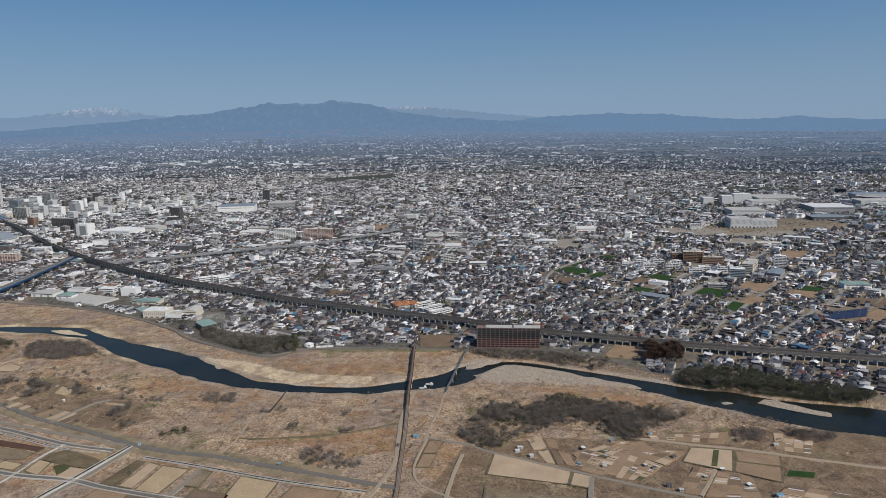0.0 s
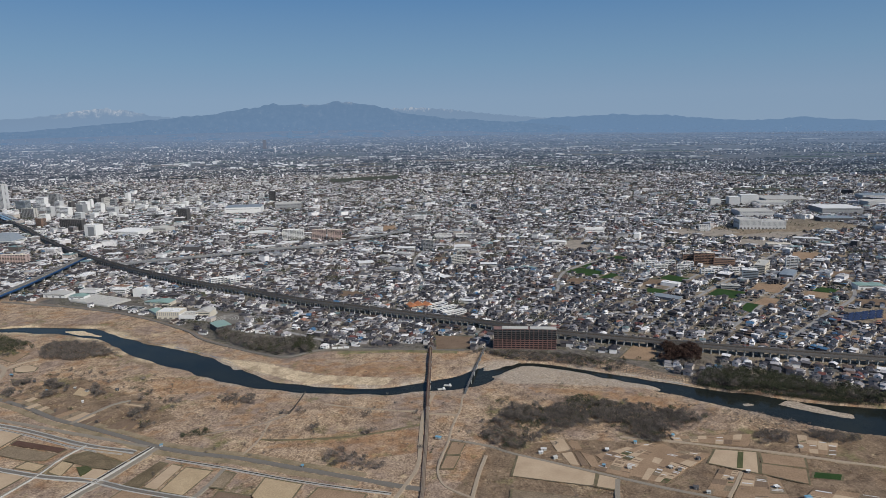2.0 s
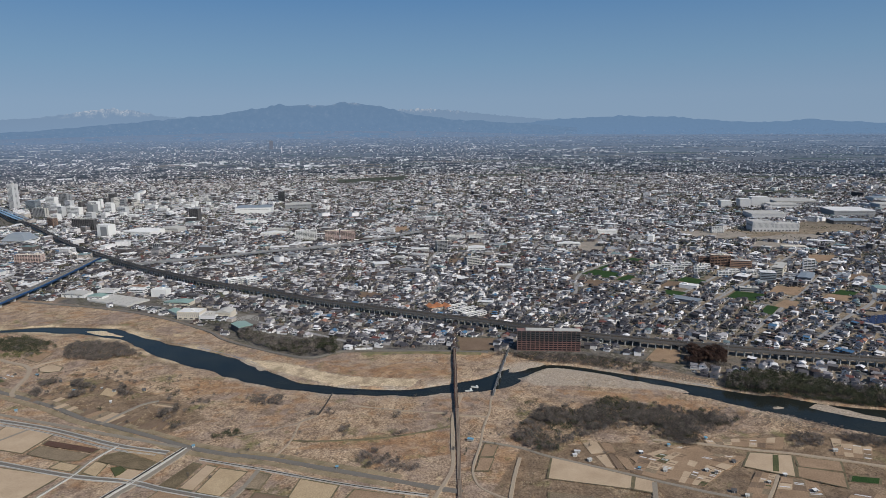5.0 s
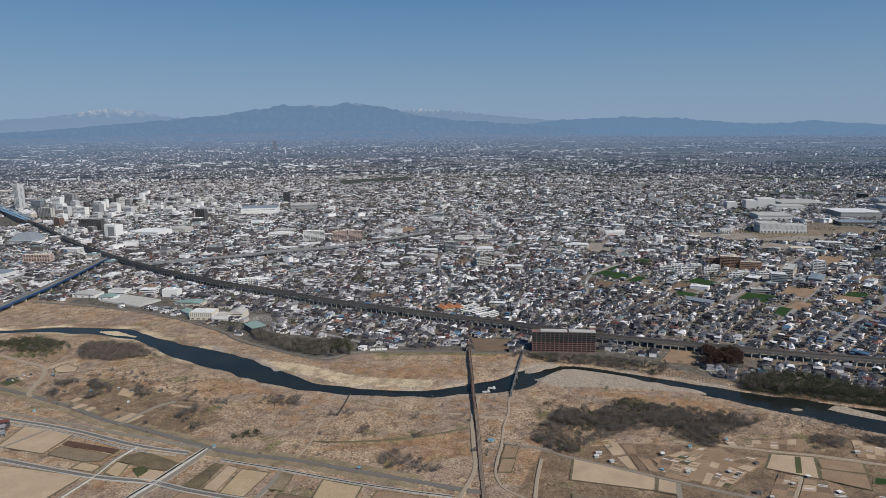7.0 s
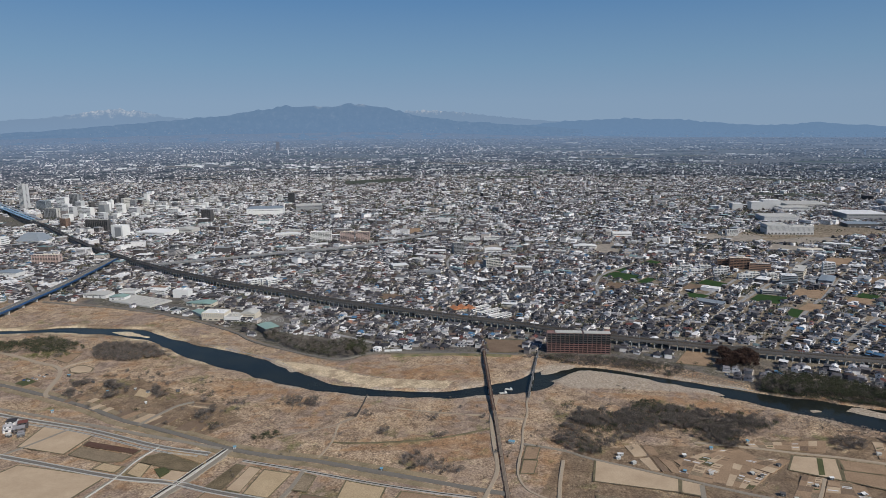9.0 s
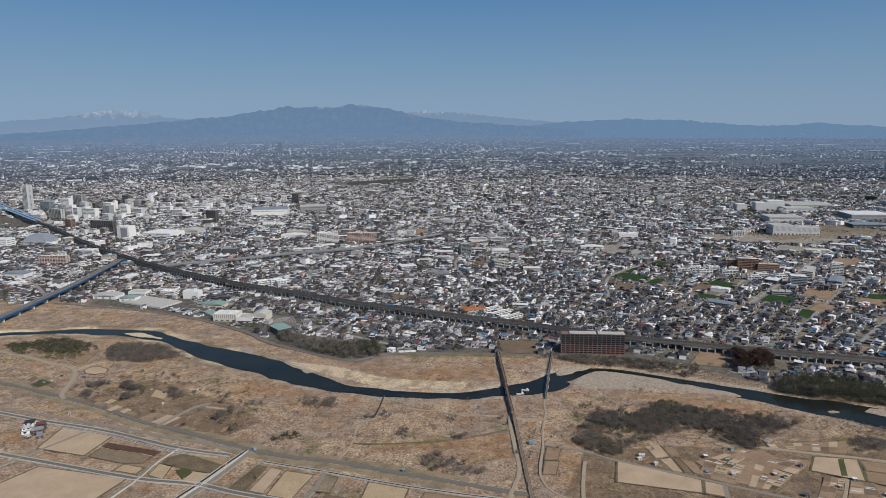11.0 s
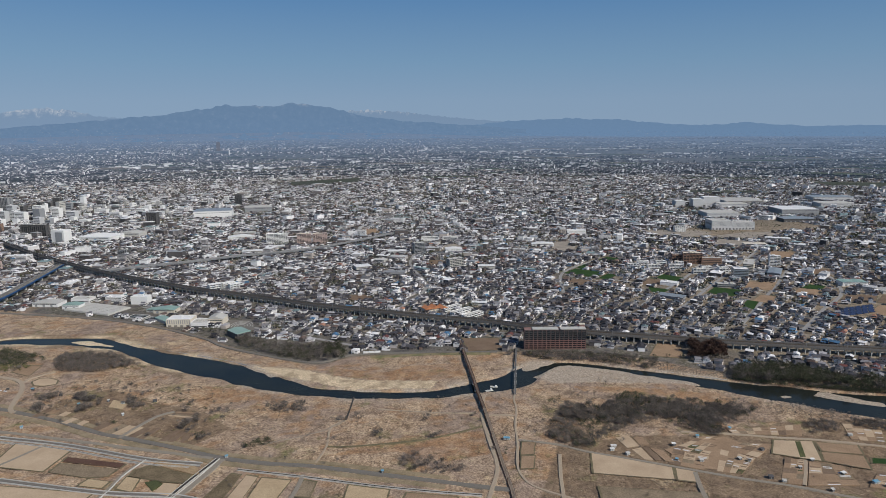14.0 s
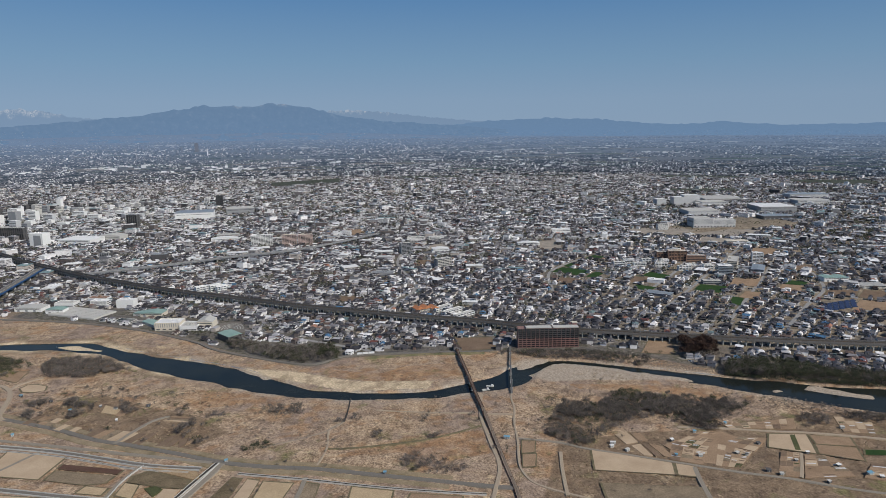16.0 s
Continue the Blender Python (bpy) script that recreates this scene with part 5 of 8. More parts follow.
block("tower_block", "very tall pale residential tower", -1488, 2650, 26, 24, 99, -25, M_PANEL, M_PALE, "balcony", 4.5, trim=M_PANEL, category="tower")
block("tower_block", "pale blue-grey tower beside the station", -1420, 2650, 52, 24, 34, -25, M_METAL, M_METAL, "bands")
block("apartment_building", "brown-grey block of flats near station", -1249, 2373, 52, 16, 36, -20, M_PALE, M_PALE, "balcony", trim=M_GREY, category="apartment building")
block("tower_block", "dark grey tall residential tower", -1305, 2670, 38, 24, 56, -20, M_GREY, M_GREY, "balcony", trim=M_GREY, category="tower")
block("tower_block", "grey windowless slab tower downtown", -1092, 2408, 32, 20, 42, -30, M_GREY, M_PALE, "plain", category="tower")
block("tower_block", "dark slender residential tower", -676, 2204, 34, 18, 42, -18, M_DARK, M_GREY, "balcony", trim=M_DARK, category="tower")
block("apartment_building", "small dark block of flats", -606, 1650, 26, 14, 22, -25, M_DARK, M_PALE, "balcony", trim=M_GREY, category="apartment building")
block("apartment_building", "brick-red block of flats downtown", -1105, 2154, 28, 16, 28, -30, M_BROWN, M_PALE, "bands", category="apartment building")
for x, y, w, h in ((-1197, 2409, 20, 36), (-1180, 2438, 19, 34), (-1142, 2401, 40, 33), (-1333, 2625, 45, 49), (-1060, 2480, 30, 34), (-990, 2420, 36, 28), (-1150, 2560, 40, 36), (-1230, 2540, 26, 42), (-940, 2560, 50, 18),
                   (-860, 2450, 44, 18), (-800, 2550, 40, 17), (-720, 2460, 36, 14), (-1250, 2480, 30, 38), (-1050, 2300, 26, 26), (-1160, 2290, 30, 24)):
    block("office_building", "white mid-rise office building in the town centre", x, y, w, 18, h, -24, M_WHITE if int(x) % 3 else M_PANEL, M_WHITE, "bands", 4.5, 1, category="office building", far=True)
centre = random.Random(19)
CENTRE = [(-1330, 2480), (-1180, 2340), (-900, 2230), (-660, 2420), (-800, 2880), (-1230, 2900)]
for k in range(250):
    x, y = centre.uniform(-1330, -660), centre.uniform(2230, 2900)
    w, h, turn = centre.uniform(12, 34), centre.uniform(9, 34) if k % 3 else centre.uniform(28, 46), centre.choice([-24, -30, -18, 60])
    if x > -1090:
        h = 6 + h * 0.3
    if not inside(np.array([x]), np.array([y]), CENTRE)[0] or any((x - b[0]) ** 2 + (y - b[1]) ** 2 < (26 + b[2]) ** 2 for b in RESERVED) or line_distance(np.array([x]), np.array([y]), VIADUCT)[0][0] < 40:
        continue
    t = centre.random()
    block("office_building", "white or grey mid-rise building in the town centre", x, y, w, centre.uniform(10, 18), h, turn, M_WHITE if t < 0.36 else M_CREAM if t < 0.39 else M_PALE if t < 0.68 else M_GREY if t < 0.9 else M_DARK,
          M_WHITE if t < 0.35 else M_PALE, "bands" if t > 0.3 else "plain", 6.0, 1, category="office building", far=True)
block("apartment_building", "dark tall far block of flats", -1710, 3989, 60, 24, 50, -10, M_DARK, M_GREY, "balcony", 4, trim=M_DARK, category="apartment building")
hall("factory", "very wide factory with a blue-grey metal roof", -515, 2352, 124, 80, 24, 3, M_WHITE, M_METAL, 0.05, 2)
hall("factory", "wide grey hall with a pale roof", -376, 2480, 96, 60, 18, 8, M_GREY, M_PALE, 0.05, 2)
for x, y, w, h, m in ((-594, 2772, 24, 24, M_WHITE), (-535, 2804, 19, 28, M_WHITE), (-478, 2732, 26, 42, M_DARK)):
    block("tower_block", "slender tower block among low houses", x, y, w, 16, h, 0, m, m, "balcony", 4, trim=m, category="tower")
block("apartment_building", "white block of flats with open balconies", -257, 1766, 56, 13, 29, 4, M_WHITE, M_WHITE, "balcony", category="apartment building")
block("apartment_building", "tan brick block of flats with balconies", -187, 1750, 37, 13, 29, 4, M_TANPINK, M_CREAM, "balcony", trim=M_TANPINK, category="apartment building")
block("apartment_building", "tan brick block of flats with balconies", -146, 1752, 37, 13, 28, 4, M_TANPINK, M_CREAM, "balcony", trim=M_TANPINK, category="apartment building")
hall("warehouse", "long low white shed among houses", -362, 1865, 70, 26, 8, 4, M_WHITE, M_WHITE)
block("waterworks_building", "white waterworks building near the river", -500, 1222, 30, 14, 10, -14, M_WHITE, M_WHITE, "bands")
block("waterworks_building", "white windowless waterworks hall", -452, 1200, 30, 16, 14, -14, M_WHITE, M_WHITE, "plain", units=1)
block("community_hall", "large cream-white hall with a notched front", -354, 1046, 38, 26, 12, -10, M_CREAM, M_WHITE, "fins", 7.0, 3)
block("community_hall", "white stepped wing of a public hall", -322, 1036, 26, 24, 8, -10, M_WHITE, M_PALE, "bands", 5.0, 3)
hall("community_hall", "pale low wing with ribbed roof", -299, 1044, 24, 24, 10, -10, M_CREAM, M_PALE, 0.3, category="hall")
block("apartment_building", "wide tan block of flats", -858, 1545, 62, 15, 22, -5, M_TANPINK, M_CREAM, "balcony", trim=M_TANPINK, category="apartment building")
for x, y in ((-336, 1282), (-312, 1290), (-298, 1278)):
    block("housing_block", "white stepped housing block", x, y, 24, 10, 12, 30, M_WHITE, M_WHITE, "balcony", units=0, category="apartment building")
hall("sports_hall", "dark glazed hall with a pale green roof", -246, 966, 22, 30, 9, 35, M_DARK, M_GREENROOF)
hall("restaurant", "white and green roadside building", -560, 1190, 30, 18, 7, -12, M_WHITE, M_GREENROOF, category="shop")
hall("gymnasium", "low hall with a pale green roof", -395, 1130, 36, 22, 6, -14, M_CREAM, M_GREENROOF, category="hall")
hall("store", "low wide store with a pale flat roof", -610, 1215, 46, 26, 6, -14, M_WHITE, M_PALE, 0.05, category="shop")
hall("warehouse", "long warehouse with grey-blue roof", -880, 1420, 54, 26, 8, -10, M_WHITE, M_METAL)
for i in range(3):
    hall("nursing_home", "low building with bright orange tile roofs", 40 + 13 * i, 1050 + 4 * (i % 2), 13, 18, 5, 20, M_CREAM, M_ORANGE, 0.6, category="house")
for i in range(3):
    crate = thing("container", "white shipping container beside the bank road", "container", -75 + 8 * i, 866, 0.3, -3)
    part("body", solid(7.2, 2.6, 2.7, 0, 0, 0, 0.06), M_WHITE, crate)
    part("door", solid(0.06, 2.2, 2.3, 3.63, 0, 0.15), M_GREY, crate)


block("school", "long white school building with window bands", 142, 1721, 46, 12, 13, -4, M_WHITE, M_PALE, "bands", units=1)
block("school", "long white school building with window bands", 196, 1716, 40, 12, 13, -4, M_WHITE, M_PALE, "bands", units=1)
hall("gymnasium", "school gymnasium with a pale roof", 176, 1555, 40, 26, 9, -4, M_WHITE, M_WHITE, 0.1, category="hall")
for x, y, w, d, h, t, roof in ((-49, 1406, 34, 26, 7, 14, M_WHITE), (38, 1566, 44, 22, 7, -8, M_WHITE), (-15, 1476, 30, 20, 6, -30, M_PALE), (-258, 1700, 46, 22, 6, 4, M_WHITE), (-308, 1650, 50, 20, 6, 4, M_WHITE),
                            (-360, 1930, 60, 22, 9, 3, M_PALE), (210, 1359, 36, 18, 6, -10, M_WHITE), (129, 1074, 26, 12, 5, -18, M_WHITE), (927, 1473, 54, 22, 7, -14, M_CREAM), (1038, 1543, 60, 20, 6, -30, M_WHITE)):
    hall("warehouse", "low wide hall with a pale roof among houses", x, y, w, d, h, t, M_PALE, roof, 0.06, 2, "hall")
block("shop", "wide dark shop with a flat grey roof", 9, 1338, 44, 20, 7, -10, M_GREY, M_GREY, "bands", 6.0, 2, category="shop")
block("tower_block", "dark grey mid-rise block of flats", 93, 1566, 26, 16, 26, 10, M_GREY, M_PALE, "balcony", trim=M_GREY, category="apartment building")
block("apartment_building", "white mid-rise block of flats", 866, 1731, 30, 14, 16, -10, M_WHITE, M_PALE, "balcony", category="apartment building")
for x, y, w in ((80, 1056, 40), (93, 1032, 44), (106, 1008, 40)):
    block("housing_block", "low pale housing row with a ribbed front", x, y, w, 9, 6.5, 33, M_WHITE, M_PALE, "balcony", units=0, category="apartment building")


def arena():
    ob = thing("arena", "grey domed sports arena with white eaves", "arena", -1050, 1842, 0, -8)
    ob.matrix_basis = pose(-1050, 1842, 0, 0, 0, -8) @ Matrix.Diagonal((0.68, 0.68, 0.68, 1))
    reserve(-1045, 1838, 92, 60, -8)
    part("wall", solid(96, 80, 14, 0, 40, -0.5, 1.0), M_WHITE, ob)
    bm = bmesh.new()
    low = [bm.verts.new(p) for p in ((-50, -3, 12), (50, -3, 12), (50, 83, 12), (-50, 83, 12))]
    top = [bm.verts.new(p) for p in ((-30, 16, 36), (26, 16, 36), (26, 64, 36), (-30, 64, 36))]
    ridge = [bm.verts.new(p) for p in ((-20, 40, 40), (18, 40, 40))]
    for i in range(4):
        bm.faces.new((low[i], low[(i + 1) % 4], top[(i + 1) % 4], top[i]))
    for f in ((top[0], top[1], ridge[1], ridge[0]), (top[2], top[3], ridge[0], ridge[1]), (top[1], top[2], ridge[1]), (top[3], top[0], ridge[0]), low[::-1]):
        bm.faces.new(f)
    part("roof", bm, M_METAL, ob, "grey faceted metal roof")
    part("eaves", solid(104, 90, 1.2, 0, 40, 11, 0.3), M_WHITE, ob)
    part("entrance_wing", solid(40, 30, 9, 62, 10, -0.5, 0.5), M_WHITE, ob)


def rail_yard():
    ob = tagged(new("rail_yard"), "fan of worn rail tracks beside the viaduct", "railway")
    for k in range(7):
        line = smooth_line([(-1640 + 8 * k, 2640), (-1420 + 9 * k, 2330), (-1250 + 7 * k, 2110), (-1030 + 2 * k, 1890)], 30) + np.array([-75.0, -45.0])
        sweep("track", line, [(-1.3, -0.5), (-1.0, 0.15), (1.0, 0.15), (1.3, -0.5)], M_SLEEPER if k % 2 else M_RUST, ob)


rail_yard()


def waterworks():
    """Basins and tanks of the waterworks."""
    tank = thing("reservoir", "pale concrete reservoir with a panelled cover", "reservoir", -514, 1180, 0, -30)
    reserve(-527, 1158, 102, 54, -30)
    part("wall", solid(98, 48, 3.0, 0, 0, -0.6, 0.2), M_PALE, tank)
    cell = bpy.data.meshes.new("cover_panel")
    bm = solid(6.3, 6.3, 0.35, 0, 0, 2.4, 0.08)
    bm.to_mesh(cell)
    bm.free()
    cell.materials.append(M_PALE)
    for i in range(13):
        for j in range(6):
            o = new("cover_panel", cell)
            o.parent, o.location = tank, (-43.2 + 7.2 * i, -18 + 7.2 * j, 0)
    for x, y, w, d in ((-432, 1118, 30, 20), (-404, 1098, 24, 18)):
        pool = thing("settling_tank", "concrete settling tank full of dark water", "tank", x, y, 0, -24)
        reserve(x, y - d / 2, w, d, -24)
        part("rim", shell(w, d, 2.0), M_PALE, pool, at=pose(0, -d / 2, 0))
        part("water", solid(w - 1.2, d - 1.2, 0.12, 0, 0, 0.72), M_WATER, pool)
        for k in (-1, 1):
            part("walkway", solid(w, 0.8, 0.3, 0, k * d / 6, 1.3), M_PALE, pool)


waterworks()
hall("filter_house", "long filter hall with pale green roof", -372, 1072, 16, 34, 4, 40, M_PALE, M_GREENROOF, 0.15, category="waterworks")
hall("filter_house", "low filter hall with turquoise roof", -412, 1140, 30, 14, 4, -20, M_PALE, M_GREENROOF, 0.15, category="waterworks")
hall("bus_depot", "long white shed with a red-brown roof", -960, 1420, 56, 16, 9, 2, M_CREAM, M_BROWN, 0.3, category="hall")
block("factory", "tall white factory block with pale bands", -1120, 1810, 40, 30, 22, -15, M_WHITE, M_WHITE, "bands", 5.0, 2, category="factory")
block("shop", "white supermarket with a flat roof", -560, 1235, 34, 20, 7, -14, M_WHITE, M_PALE, "bands", 6.0, 1, category="shop")
block("shop", "white garage with a red sign band", -515, 1262, 36, 18, 6, -14, M_WHITE, M_BROWN, "bands", 6.0, 1, category="shop")


arena()


def station_roofs():
    """Long blue platform roofs over the end of the viaduct."""
    ob = tagged(new("station_roof"), "long bright blue platform roofs of the station", "station")
    line2 = smooth_line([(-1232, 2252), (-1330, 2372), (-1440, 2510), (-1600, 2710), (-1720, 2870)], 20)
    line = np.column_stack([line2, np.full(len(line2), 15.0)])
    post = bpy.data.meshes.new("roof_support")
    bm = solid(0.7, 0.7, 16.0, 0, 0, -0.6)
    bm.to_mesh(post)
    bm.free()
    post.materials.append(M_GREY)
    _, right = sides(line2)
    for o in (-20, -7, 8):
        sweep("roof", line, [(o - 4.6, 0), (o, 0.6), (o + 4.6, 0), (o + 4.6, -0.25), (o - 4.6, -0.25)], M_METAL if o > 0 else M_STATION, ob)
        for p in (line2 + right * o)[::2]:
            q = new("roof_support", post)
            q.parent, q.location = ob, (p[0], p[1], 0)
    for o in (-13, 0):
        sweep("platform", line, [(o - 3, -6.4), (o - 3, -5), (o + 3, -5), (o + 3, -6.4)], M_PALE, ob)


station_roofs()


# ---- where the town may stand ----
CELL, X0, Y0 = 4.0, -3800.0, 500.0
TAKEN = np.zeros((1900, 960), bool)
GX, GY = np.meshgrid(X0 + CELL * (np.arange(1900) + 0.5), Y0 + CELL * (np.arange(960) + 0.5), indexing="ij")


def window_of(x0, x1, y0, y1):
    a, b = np.clip([(x0 - X0) / CELL, (x1 - X0) / CELL + 1], 0, 1900).astype(int)
    c, d = np.clip([(y0 - Y0) / CELL, (y1 - Y0) / CELL + 1], 0, 960).astype(int)
    return slice(a, b), slice(c, d)


def take_line(line, half):
    for p, q in zip(line[:-1, :2], line[1:, :2]):
        w = window_of(min(p[0], q[0]) - half, max(p[0], q[0]) + half, min(p[1], q[1]) - half, max(p[1], q[1]) + half)
        d, _ = line_distance(GX[w], GY[w], np.array([p, q]))
        TAKEN[w] |= d < half


def take_poly(poly):
    p = np.array(poly)
    w = window_of(p[:, 0].min(), p[:, 0].max(), p[:, 1].min(), p[:, 1].max())
    TAKEN[w] |= inside(GX[w], GY[w], poly)


TAKEN |= GY < bank_y(GX) + 9
take_line(VIADUCT, 15), take_line(HIGHWAY, 13), take_line(BLUE_BRIDGE, 17)
for s in STREETS:
    take_line(s, 7)
for poly in CITY_FIELDS + CITY_SOIL:
    take_poly(poly)
for x, y, a, b, t in RESERVED:
    c, s = math.cos(t), math.sin(t)
    take_poly([(x + c * u - s * w, y + s * u + c * w) for u, w in ((-a, -b), (a, -b), (a, b), (-a, b))])
OPEN_GROUND = [[(665, 885), (748, 895), (800, 955), (730, 962)], [(-276, 1000), (-232, 1006), (-246, 1072), (-284, 1074)], [(-330, 1000), (-262, 985), (-262, 1020), (-320, 1034)], [(-640, 1180), (-420, 1120), (-400, 1165), (-620, 1240)], [(-75, 855), (45, 845), (50, 870), (-70, 878)], [(60, 848), (112, 845), (120, 900), (62, 912)], [(290, 775), (400, 740), (428, 785), (400, 830), (330, 840)],
               [(150, 825), (160, 805), (225, 775), (330, 715), (345, 770), (290, 800), (250, 830), (150, 840)], [(870, 1640), (1320, 1700), (1330, 1930), (860, 1760)], [(-1640, 2550), (-1260, 2150), (-1230, 2200), (-1600, 2640)],
               [(395, 1215), (435, 1195), (470, 1225), (430, 1255)], [(-268, 905), (-150, 832), (-92, 850), (-98, 918), (-160, 940), (-262, 992)], [(352, 687), (394, 659), (449, 640), (526, 599), (556, 635), (495, 660), (474, 680), (456, 706), (425, 722), (366, 722)]]
for poly in OPEN_GROUND:
    take_poly(poly)


def town_plots():
    """House plots in rows along lanes, in districts that each have their own turn."""
    rng = np.random.default_rng(5)
    sx, sy = np.meshgrid(np.arange(-3700, 3800, 320.0), np.arange(650, 4500, 320.0), indexing="ij")
    seeds = np.stack([sx.ravel(), sy.ravel()], 1) + rng.uniform(-110, 110, (sx.size, 2))
    turns = np.where(seeds[:, 0] > 150, 0.78, -0.35) + rng.normal(0, 0.22, len(seeds))
    out = []
    for k, (c, a) in enumerate(zip(seeds, turns)):
        if abs(c[0]) > 0.95 * c[1] + 700 or np.hypot(*c) > 4700:
            continue
        far = np.hypot(*c) > 2600
        pw, pd = (14.2, 15.6) if far else (11.3, 11.9)
        u, v = np.arange(-330, 330, pw), np.arange(-330, 330, pd)
        iu, iv = np.meshgrid(np.arange(len(u)), np.arange(len(v)), indexing="ij")
        U = iu * pw - 330 + (iu // 7) * 5.5
        V = iv * pd - 330 + (iv // 2) * 4.8
        U, V, row = U.ravel(), V.ravel(), iv.ravel()
        x, y = c[0] + U * math.cos(a) - V * math.sin(a), c[1] + U * math.sin(a) + V * math.cos(a)
        near = np.argmin((x[:, None] - seeds[None, :, 0]) ** 2 + (y[:, None] - seeds[None, :, 1]) ** 2, 1) == k
        ok = near & (np.hypot(x, y) < 4230) & (np.abs(x) < 0.86 * y + 320)
        out.append(np.stack([x[ok], y[ok], np.full(ok.sum(), a)], 1))
    P = np.vstack(out)
    P[:, :2] += rng.uniform(-3.2, 3.2, (len(P), 2))
    P[:, 2] += rng.normal(0, 0.13, len(P)) + np.where(rng.random(len(P)) < 0.5, math.pi / 2, 0)
    i, j = ((P[:, 0] - X0) / CELL).astype(int), ((P[:, 1] - Y0) / CELL).astype(int)
    return P[~TAKEN[np.clip(i, 0, 1899), np.clip(j, 0, 959)]]


PLOTS = town_plots()
rng = np.random.default_rng(8)
LUCK = rng.random(len(PLOTS))
openness = 0.5 + 0.5 * np.sin(PLOTS[:, 0] / 170 + 2 * np.sin(PLOTS[:, 1] / 240)) * np.sin(PLOTS[:, 1] / 150 + np.sin(PLOTS[:, 0] / 310))
EMPTY = LUCK < 0.07 + 0.20 * openness ** 3 + np.where((PLOTS[:, 0] > 330) & (PLOTS[:, 1] < 1700), 0.20, 0) + np.where(np.hypot(PLOTS[:, 0], PLOTS[:, 1]) > 2200, 0.10 + 0.25 * openness ** 3, 0)
RANGE = np.hypot(PLOTS[:, 0], PLOTS[:, 1])
GROVE = (RANGE > 980) & (np.sin(PLOTS[:, 0] / 37 + 2 * np.sin(PLOTS[:, 1] / 53)) * np.sin(PLOTS[:, 1] / 31 + 2 * np.sin(PLOTS[:, 0] / 61)) > 0.86)
TRADE = (RANGE > 1150) & (np.sin(PLOTS[:, 0] / 130 + 3 * np.sin(PLOTS[:, 1] / 210)) * np.sin(PLOTS[:, 1] / 47 + 2 * np.sin(PLOTS[:, 0] / 160)) > 0.72)
EMPTY = EMPTY | GROVE
DOWNTOWN = (PLOTS[:, 0] < -600) & (PLOTS[:, 1] > 1950) & (PLOTS[:, 1] < 3100)
BIG = LUCK > np.where(RANGE > 1500, 0.95, 0.975) + np.where(RANGE < 1250, 1, 0) - np.where(DOWNTOWN, 0.06, 0) - np.where(TRADE, 0.10, 0)
BIG &= ~GROVE
reach = np.abs(PLOTS[:, 0] - 60) * 0.55 + (PLOTS[:, 1] - 800)
order = np.argsort(np.where(EMPTY | BIG, 1e9, reach))
NEAREST = np.zeros(len(PLOTS), bool)
NEAREST[order[:200]] = True


def roof_mesh(w, d, z, rise, inset, over=0.5):
    bm = bmesh.new()
    a, b = w / 2 + over, d / 2 + over
    e = [bm.verts.new(p) for p in ((-a, -b, z), (a, -b, z), (a, b, z), (-a, b, z))]
    r = [bm.verts.new(p) for p in ((-a + inset, 0, z + rise), (a - inset, 0, z + rise))]
    for f in ((e[0], e[1], r[1], r[0]), (e[2], e[3], r[0], r[1]), (e[1], e[2], r[1]), (e[3], e[0], r[0]), (e[3], e[2], e[1], e[0])):
        bm.faces.new(f)
    return bm


def skirt_mesh(w, d, z, x, y, uw, ud, rise):
    """The lower roof of a two-tier house: from wide eaves up to the walls of the upper floor."""
    bm = bmesh.new()
    a, b, c, e = w / 2 + 0.6, d / 2 + 0.6, uw / 2, ud / 2
    low = [bm.verts.new(p) for p in ((-a, -b, z), (a, -b, z), (a, b, z), (-a, b, z))]
    top = [bm.verts.new(p) for p in ((x - c, y - e, z + rise), (x + c, y - e, z + rise), (x + c, y + e, z + rise), (x - c, y + e, z + rise))]
    for k in range(4):
        bm.faces.new((low[k], low[(k + 1) % 4], top[(k + 1) % 4], top[k]))
    bm.faces.new(low[::-1])
    return bm


def gable_wall(x, d, z, rise, inward):
    """The wall triangle under one end of a gable roof, a hand thick."""
    bm = bmesh.new()
    p = [[bm.verts.new((x + t, y, q)) for y, q in ((-d / 2, z - 0.05), (d / 2, z - 0.05), (0, z + rise * 0.86))] for t in (0, 0.2 * inward)]
    bm.faces.new(p[0])
    bm.faces.new(p[1][::-1])
    for k in range(3):
        bm.faces.new((p[0][k], p[0][(k + 1) % 3], p[1][(k + 1) % 3], p[1][k]))
    bmesh.ops.recalc_face_normals(bm, faces=bm.faces)
    return bm


